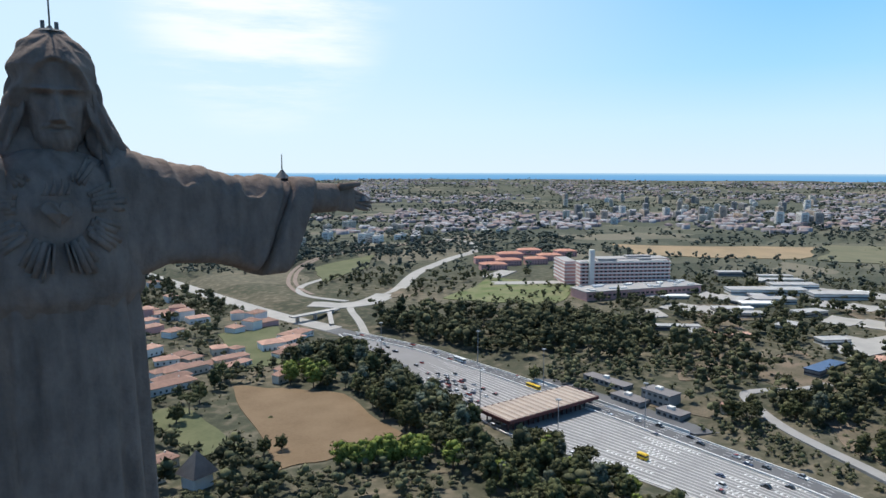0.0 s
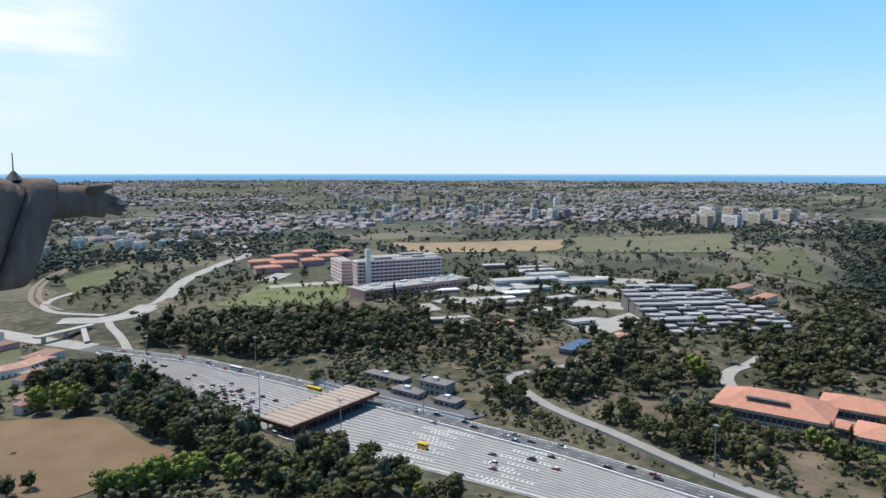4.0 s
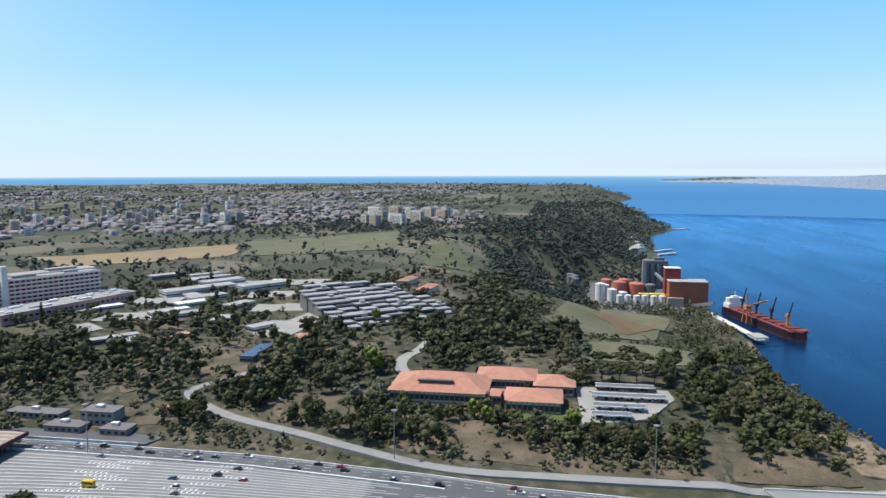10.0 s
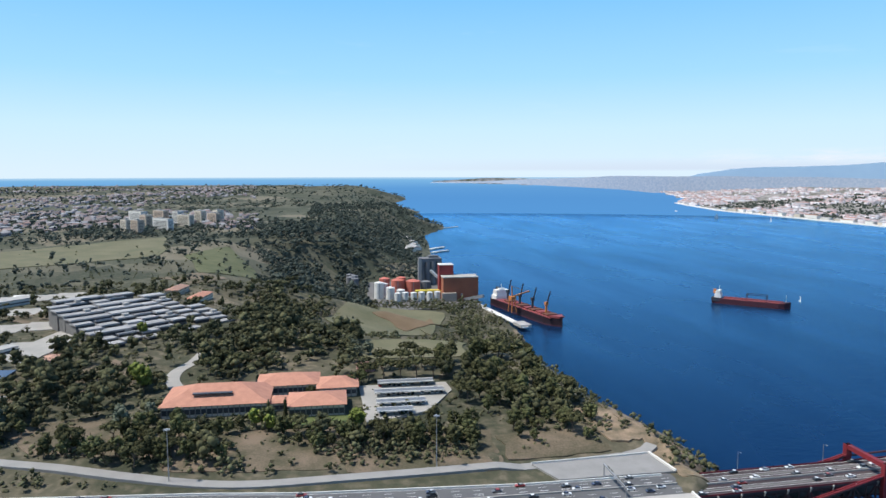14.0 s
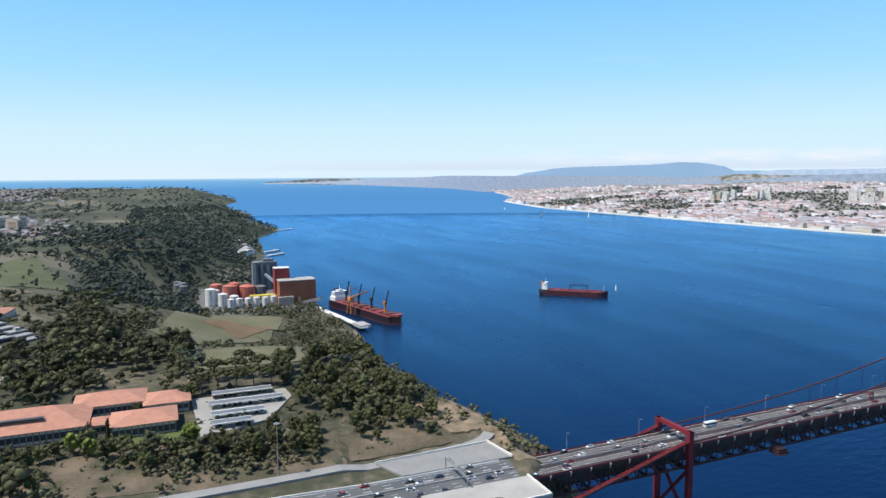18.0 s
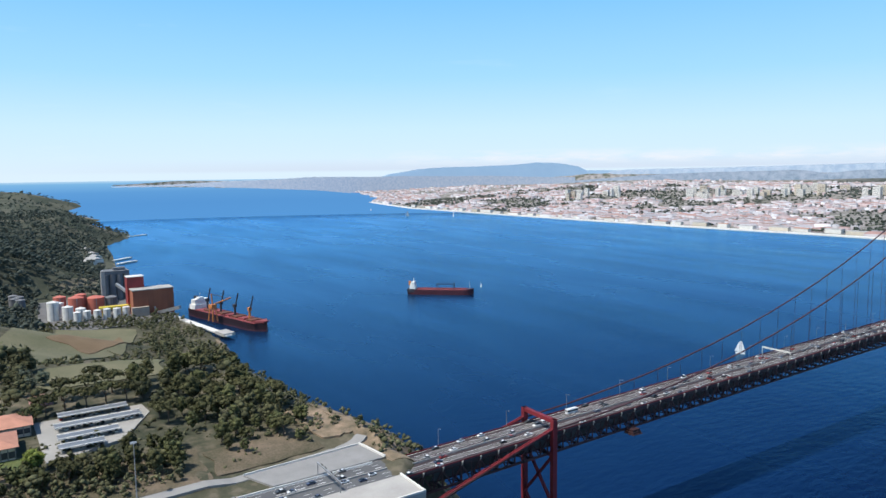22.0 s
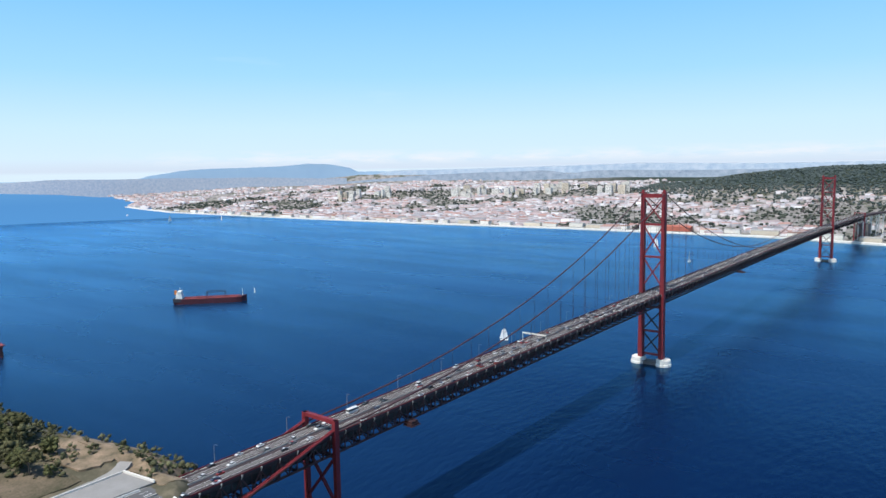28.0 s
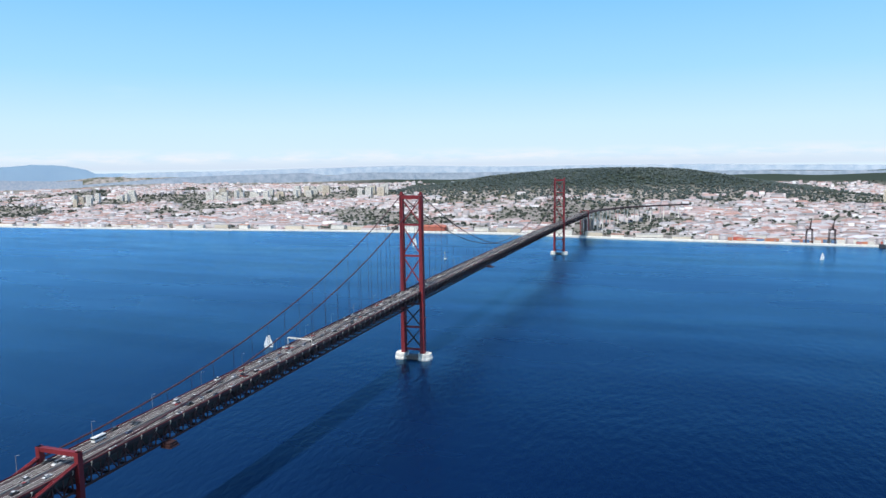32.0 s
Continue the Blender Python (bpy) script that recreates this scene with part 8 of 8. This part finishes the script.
bpy.context.view_layer.update()
uu, vv = np.meshgrid(np.linspace(0, 1, 9), np.linspace(0, 1, 9))
uu, vv = uu.ravel()[:, None], vv.ravel()[:, None]
for ob in list(scene.objects):
    if ob.type != "MESH" or ob.name.split(".")[0] in ("ground", "water", "crown", "trunk"):
        continue
    if ob.parent is None and ob.get("kind") == "structure" and ob.name.split(".")[0] not in ("backdrop_sea", "backdrop_hills", "bare_slope", "garden_lawn", "olive_meadow", "hill_meadow"):
        me = ob.data
        for p in me.polygons:
            if len(p.vertices) == 4 and p.normal.z > 0.3:
                a, b, c, d = [np.array(me.vertices[i].co)[:2] for i in p.vertices]
                q = (a * (1 - uu) + b * uu) * (1 - vv) + (d * (1 - uu) + c * uu) * vv
                mark(q[:, 0], q[:, 1])
    elif ob.parent is not None and ob.name.split(".")[0] in ("wall", "core_wall", "shell"):
        bb_ = [ob.matrix_world @ Vector(c) for c in ob.bound_box]
        a, b, d = np.array(bb_[0])[:2], np.array(bb_[4])[:2], np.array(bb_[3])[:2]
        u2, v2 = np.meshgrid(np.linspace(0, 1, 40), np.linspace(0, 1, 40))
        q = a + (b - a) * u2.ravel()[:, None] + (d - a) * v2.ravel()[:, None]
        mark(q[:, 0], q[:, 1], 2)
yy = np.arange(50, 1390, 2.0)
for y in yy:
    a, b = float(np.interp(y, EAST_Y, EAST_E)) - 3, float(np.interp(y, WEST_Y, WEST_E)) + 3
    xx = np.arange(a, b + 2, 2.0)
    mark(xx, 0 * xx + y, 1)
u2, v2 = np.meshgrid(np.arange(-152, -112, 2.0), np.arange(535, 630, 2.0))
mark(u2.ravel(), v2.ravel())


def free(x, y):
    i, j = ((np.asarray(x) - GX0) / GS).astype(int), ((np.asarray(y) - GY0) / GS).astype(int)
    inside = (i >= 0) & (i < 1000) & (j >= 0) & (j < 800)
    out = np.ones(len(i), bool)
    out[inside] = ~taken[i[inside], j[inside]]
    return out


def within(poly, x, y):
    """Which points lie inside a polygon of the plan."""
    out = np.zeros(len(x), bool)
    for (x0, y0), (x1, y1) in zip(poly, poly[1:] + poly[:1]):
        if y0 != y1:
            out ^= ((y0 > y) != (y1 > y)) & (x < (x1 - x0) * (y - y0) / (y1 - y0) + x0)
    return out


WOOD_W = [(22, 784), (42, 802), (100, 768), (184, 694), (188, 615), (160, 579), (127, 564), (63, 608), (39, 686)]
GARDEN = [(142, 840), (259, 895), (289, 783), (228, 719), (156, 767)]
WOOD_PORT = [(1273, 389), (1554, 280), (1640, 90), (1347, 45), (1070, 80), (1088, 200), (1000, 190), (870, 205), (780, 200), (482, 275), (259, 300), (400, 345), (570, 330), (860, 345), (1010, 400)]
MEADOWS = [[(945, 475), (993, 392), (848, 355), (580, 362), (583, 412)], [(527, 380), (468, 325), (409, 325), (419, 357)], [(482, 262), (770, 184), (752, 82), (552, 102), (489, 168), (420, 245)],
           [(557, 911), (634, 1020), (890, 820), (718, 742)], [(720, 729), (950, 824), (1158, 582), (850, 512)],
           [(34, 182), (66, 180), (70, 156), (40, 158)], [(22, 92), (58, 92), (72, 118), (40, 132)], [(208, 176), (238, 160), (250, 216), (212, 232)]]   # clearings
rt = np.random.RandomState(12)
# zones of single trees: x0, x1, y0, y1, spacing, share, scale, kinds (indices of protos)
ZONES = [
    (-104, -62, 430, 560, 7.0, 1.8, (1.1, 1.9), (0, 1, 3, 6, 7, 3, 8)),
    (-100, -42, 560, 700, 7.0, 2.2, (1.1, 1.9), (0, 1, 3, 6, 7, 3, 8)),      # belt beside the plaza
    (-112, -60, 400, 500, 9.0, 0.8, (1.0, 1.7), (0, 3, 4, 6, 7)),
    (-190, -112, 400, 480, 8.0, 0.7, (0.5, 0.95), (0, 3, 5, 6, 8)),            # foot of the statue's hill
    (56, 92, 240, 356, 8.5, 1.8, (1.0, 1.7), (0, 3, 3, 6, 7, 3, 4)),        # trees under the orange roofs
    (54, 82, 168, 240, 8.0, 1.6, (0.85, 1.6), (0, 3, 3, 6, 7, 3)),           # and under the car park
    (62, 112, 356, 462, 8.5, 1.4, (1.0, 1.8), (0, 3, 3, 6, 7, 8, 6)),
    (56, 104, 112, 184, 9.5, 2.0, (1.0, 1.6), (0, 3, 3, 6, 7, 3)),
    (104, 214, 119, 178, 9.5, 2.2, (1.4, 2.0), (0, 1, 3, 7, 0, 6)),            # grove on the cliff top
]
# zones of joined woods: x0, x1, y0, y1, spacing, share, scale, outline, kind of cover
FARZ = [
    (120, 260, 380, 600, 5.5, 0.7, (0.2, 0.55), None, "bush"),
    (240, 560, 330, 740, 9.0, 0.5, (0.2, 0.6), None, "bush"),
    (-230, -50, 640, 1000, 7.0, 0.6, (0.2, 0.6), None, "bush"),
    (560, 1000, 330, 760, 12.0, 0.6, (0.2, 0.6), None, "bush"),
    (100, 255, 430, 585, 10.0, 0.75, (0.9, 1.9), None, "wood"),               # dry slope with single trees
    (44, 110, 100, 462, 5.0, 1.2, (0.2, 0.55), None, "bush"),
    (20, 210, 560, 830, 8.0, 4.0, (1.3, 2.1), WOOD_W, "wood"),               # dark wood west of the plaza
    (36, 130, 470, 600, 7.0, 1.2, (0.5, 1.1), None, "bush"),                 # thicket below it
    (130, 300, 700, 900, 10.0, 0.7, (0.4, 0.9), GARDEN, "bush"),              # garden trees before the hospital
    (205, 430, 590, 690, 12.0, 0.75, (0.6, 1.3), None, "wood"),
    (60, 220, 860, 1060, 12.0, 0.7, (0.5, 1.1), None, "wood"),
    (-230, -60, 660, 1250, 10.0, 1.0, (0.7, 1.5), None, "wood"),             # between the houses
    (-260, -172, 470, 660, 8.0, 1.3, (0.7, 1.6), None, "wood"),
    (-200, -112, 476, 520, 6.0, 1.2, (0.5, 1.0), None, "bush"),
    (200, 300, 240, 330, 11.0, 0.9, (1.2, 2.0), None, "wood"),
    (214, 300, 96, 240, 7.0, 0.8, (0.25, 0.7), None, "bush"),
    (30, 72, 180, 470, 5.0, 1.1, (0.3, 0.65), None, "bush"),                 # bushes along the service road
    (300, 560, 26, 330, 7.5, 1.6, (0.35, 0.9), None, "bush"),                # valley to the port
    (172, 300, 235, 470, 10.5, 1.1, (1.0, 1.8), None, "wood"),
    (110, 172, 355, 470, 10.0, 0.9, (1.0, 1.8), None, "wood"),
    (240, 560, 320, 720, 11.5, 1.0, (0.7, 1.5), None, "wood"),               # plateau between buildings
    (259, 1640, 40, 420, 10.5, 1.7, (0.9, 2.0), WOOD_PORT, "wood"),           # dark wood above the port
    (540, 1250, 330, 1000, 22.0, 0.6, (0.6, 1.5), None, "wood"),             # hedges and bushes in the meadows
    (300, 560, 690, 1350, 15.0, 0.7, (0.7, 1.3), None, "wood"),
    (90, 300, 900, 1350, 14.0, 1.0, (0.7, 1.4), None, "wood"),
    (-40, 320, 1150, 2000, 14.0, 1.0, (0.8, 1.6), None, "wood"),
    (540, 830, 8, 200, 6.5, 2.6, (0.45, 0.95), None, "bush"),
    (2, 60, 40, 92, 5.5, 1.4, (0.3, 0.8), None, "bush"),
    (60, 215, 84, 118, 6.0, 1.1, (0.25, 0.6), None, "bush"),
    (1640, 2600, -190, 330, 15.0, 1.15, (0.8, 2.0), None, "wood"),
    (1100, 1640, 330, 800, 17.0, 1.0, (0.7, 1.7), None, "wood"),
    (560, 1300, 200, 430, 13.0, 0.8, (0.5, 1.3), None, "wood"),
    (-140, -14, 16, 92, 8.0, 1.1, (0.8, 1.4), None, "wood"),
]


def jitter(x0, x1, y0, y1, sp, share):
    gx_, gy_ = np.meshgrid(np.arange(x0, x1, sp), np.arange(y0, y1, sp))
    gx_, gy_ = gx_.ravel() + rt.uniform(-0.48, 0.48, gx_.size) * sp, gy_.ravel() + rt.uniform(-0.48, 0.48, gy_.size) * sp
    ds_ = gy_ - np.interp(gx_, SOUTH_X, SOUTH_Y)
    keep = (rt.rand(gx_.size) < share * np.clip(0.70 + 1.1 * fbm(gx_, gy_, 20.0, 4.0) + 0.6 * fbm(gx_, gy_, 7.0, 2.0), 0.03, 1)) & free(gx_, gy_) & (ds_ > 6)
    for mdw in MEADOWS:
        keep &= ~(within(mdw, gx_, gy_) & (rt.rand(gx_.size) < 0.88))
    return gx_[keep], gy_[keep]


near = []
for x0, x1, y0, y1, sp, share, sc, kinds in ZONES:
    for x, y in zip(*jitter(x0, x1, y0, y1, sp, share)):
        near.append((x, y, sc[0] * (sc[1] / sc[0] * 1.2) ** rt.rand() * 0.92, kinds[rt.randint(len(kinds))]))
rt.shuffle(near)
SOLO = 430
for x, y, s, i in near[:SOLO]:
    plant(int(i), float(x), float(y), float(s), float(rt.uniform(0, 360)))
# single trees that stand out: pines in a row behind the car park, cypresses by the orange roofs, bright trees round the field
for x, y, s, i in ((162, 188, 1.9, 0), (164, 199, 2.0, 1), (162, 210, 1.9, 0), (165, 221, 2.0, 1), (162, 231, 1.8, 0), (184, 193, 2.1, 1), (186, 207, 2.0, 0), (185, 221, 2.0, 1), (206, 200, 1.9, 0), (92, 296, 1.5, 4), (86, 288, 1.3, 4), (100, 290, 1.35, 9), (103, 281, 1.3, 9), (150, 242, 1.5, 3), (158, 236, 1.4, 3), (136, 268, 1.1, 3), (34, 588, 1.5, 3), (-117, 646, 1.9, 4), (-108, 632, 2.0, 4), (-97, 640, 1.8, 4), (-103, 652, 1.8, 4), (-112, 656, 1.7, 4), (-193, 618, 1.6, 3), (-183, 630, 1.7, 1), (-173, 644, 1.7, 3), (-158, 664, 1.6, 7), (-148, 682, 1.7, 3), (-168, 612, 0.8, 10), (-150, 598, 0.6, 10), (-163, 553, 1.1, 3), (-172, 552, 1.3, 3),
                   (250, 455, 1.3, 9), (256, 450, 1.3, 9), (304, 408, 1.6, 4), (162, 372, 2.3, 4), (174, 378, 2.1, 4), (255, 700, 2.0, 9), (418, 660, 1.7, 9), (430, 655, 1.6, 9), (196, 318, 1.9, 0), (204, 330, 1.9, 1), (190, 336, 1.8, 0), (210, 305, 1.8, 1), (222, 228, 1.5, 5), (214, 236, 1.4, 5), (228, 238, 1.6, 5)):
    plant(i, x, y, s, 37.0 * i)
for k in range(14):
    plant(4, -150 + 2.6 * k + rt.uniform(-1, 1), 519 - 1.25 * k + rt.uniform(-5, 3), rt.uniform(1.4, 1.95), rt.uniform(0, 360))


def wood(name, xs_, ys_, sc, label, seed, n_clumps, leaves, mat_=None, kinds=("oak", "pine", "tall"), leaf_size=(0.32, 0.6)):
    """Trees too many to count, joined: clumps and leaf sprays."""
    r_ = np.random.RandomState(seed)
    V, F, n = [], [], 0
    z = height(xs_, ys_) - 0.3
    for k in range(9):
        sel = np.arange(len(xs_)) % 9 == k
        m = int(sel.sum())
        if not m:
            continue
        v, f = crown(kinds[k % len(kinds)], seed + k, n_clumps, leaves, leaf_size)
        if n_clumps < 3:
            v = v * np.array([1.0, 1.0, 0.8]) + np.array([0, 0, -0.8])
        a = r_.uniform(0, 6.28, m)
        s = sc[sel]
        ca, sa = np.cos(a) * s, np.sin(a) * s
        X = xs_[sel][:, None] + ca[:, None] * v[None, :, 0] - sa[:, None] * v[None, :, 1]
        Y = ys_[sel][:, None] + sa[:, None] * v[None, :, 0] + ca[:, None] * v[None, :, 1]
        Z = z[sel][:, None] + s[:, None] * v[None, :, 2] * r_.uniform(0.8, 1.15, m)[:, None]
        V.append(np.stack([X, Y, Z], 2).reshape(-1, 3))
        F.append((f[None] + n + (np.arange(m) * len(v))[:, None, None]).reshape(-1, 3))
        n += m * len(v)
    me = raw_mesh(name, squeeze(np.concatenate(V)), np.concatenate(F), True)
    return single(name, me, mat_ or leaf["wood"], label, "trees", kind="stuff")


cover = {"wood": [(p[0], p[1], p[2]) for p in near[SOLO:]], "bush": []}
for x0, x1, y0, y1, sp, share, sc, poly, what in FARZ:
    a, b = jitter(x0, x1, y0, y1, sp, share)
    if poly:
        k = within(poly, a, b)
        a, b = a[k], b[k]
    cover[what].extend(zip(a, b, sc[0] * 0.85 * (sc[1] / sc[0] * 1.4) ** rt.rand(len(a))))
wx_, wy_, ws_ = np.array(cover["wood"]).T
dd = np.hypot(wx_ - EYE[0], wy_ - EYE[1])
c = dd < 880
wood("woodland", wx_[c], wy_[c], ws_[c], "dark mixed woodland on the slopes", 40, 6, 86)
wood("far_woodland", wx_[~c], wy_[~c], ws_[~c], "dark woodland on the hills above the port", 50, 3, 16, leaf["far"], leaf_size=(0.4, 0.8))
wx_, wy_, ws_ = np.array(cover["bush"]).T
wood("thicket", wx_, wy_, ws_ * 1.15, "green and dry thickets of bushes on the slopes", 45, 3, 30, leaf["bush"], ("oak", "oak", "tall"))


# low scrub on the dry slopes
def scrub(n, x0, x1, y0, y1, seed):
    r_ = np.random.RandomState(seed)
    x, y = r_.uniform(x0, x1, n), r_.uniform(y0, y1, n)
    k = free(x, y) & (y - np.interp(x, SOUTH_X, SOUTH_Y) > 5) & (fbm(x, y, 16.0, 8.0) + r_.normal(0, 0.4, n) > 0.0)
    x, y = x[k], y[k]
    m = len(x)
    z, s = height(x, y), r_.uniform(0.5, 1.5, m)
    V, F = [], []
    for q in range(2):
        v, f = blob(r_, 0.7, 1.2)
        o = r_.normal(0, 0.55, (m, 1, 3)) * s[:, None, None] * (q > 0)
        P = v[None] * s[:, None, None] * r_.uniform(0.6, 1.1, (m, 1, 3)) + o
        P[:, :, 0] += x[:, None]
        P[:, :, 1] += y[:, None]
        P[:, :, 2] += z[:, None] + 0.25
        V.append(P.reshape(-1, 3))
        F.append((f[None] + 12 * (np.arange(m)[:, None, None] + q * m)).reshape(-1, 3))
    me = raw_mesh("scrub", np.concatenate(V), np.concatenate(F))
    return single("scrub", me, leaf["scrub"], "low grey-green and dry scrub on the slopes", "scrub", kind="stuff")


scrub(5200, 36, 560, 70, 760, 91)
scrub(1500, -240, -45, 360, 900, 92)
# hedges, copses and woods of the far country
n = 21000
az = np.radians(rt.uniform(0, 99, n))
d = 1050 + rt.beta(0.95, 2.2, n) * 7000
x, y = EYE[0] + d * np.sin(az), EYE[1] + d * np.cos(az)
# trees stand in hedge lines round the fields and in copses
hedge = np.abs(np.sin(x / 55.0 + 1.2 * np.sin(y / 160.0))) < 0.22
hedge |= np.abs(np.sin(y / 70.0 + 1.3 * np.sin(x / 190.0))) < 0.2
g = fbm(x, y, 210.0, 11.0) + 0.6 * fbm(x, y, 60.0, 3.0)
k = ((g > 0.12) | (hedge & (g > -0.5))) & (y > np.interp(x, SOUTH_X, SOUTH_Y) + 12)
for mdw in MEADOWS:
    k &= ~within(mdw, x, y)
x, y, d = x[k], y[k], d[k]
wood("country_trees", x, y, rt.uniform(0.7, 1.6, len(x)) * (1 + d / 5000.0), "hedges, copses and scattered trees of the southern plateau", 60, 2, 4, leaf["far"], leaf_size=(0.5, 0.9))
n = 21000
x = rt.uniform(-2600, 4000, n)
dn = 60 + rt.beta(0.9, 1.5, n) * 4200
y = np.interp(x, NORTH_X, NORTH_Y) - dn
g = fbm(x, y, 150.0, 3.0) + 0.5 * fbm(x, y, 47.0, 9.0) + 0.8 * fbm(x, y, 430.0, 1.5)
k = (fbm(x, y, 330.0, 21.0) < -0.42) | (g < 0.0) & ((fbm(x, y, 260.0, 14.0) > -0.25) | (rt.rand(n) < 0.4)) | (rt.rand(n) < np.where(x < 350, 0.32, 0.12))
x, y, dn = x[k], y[k], dn[k]
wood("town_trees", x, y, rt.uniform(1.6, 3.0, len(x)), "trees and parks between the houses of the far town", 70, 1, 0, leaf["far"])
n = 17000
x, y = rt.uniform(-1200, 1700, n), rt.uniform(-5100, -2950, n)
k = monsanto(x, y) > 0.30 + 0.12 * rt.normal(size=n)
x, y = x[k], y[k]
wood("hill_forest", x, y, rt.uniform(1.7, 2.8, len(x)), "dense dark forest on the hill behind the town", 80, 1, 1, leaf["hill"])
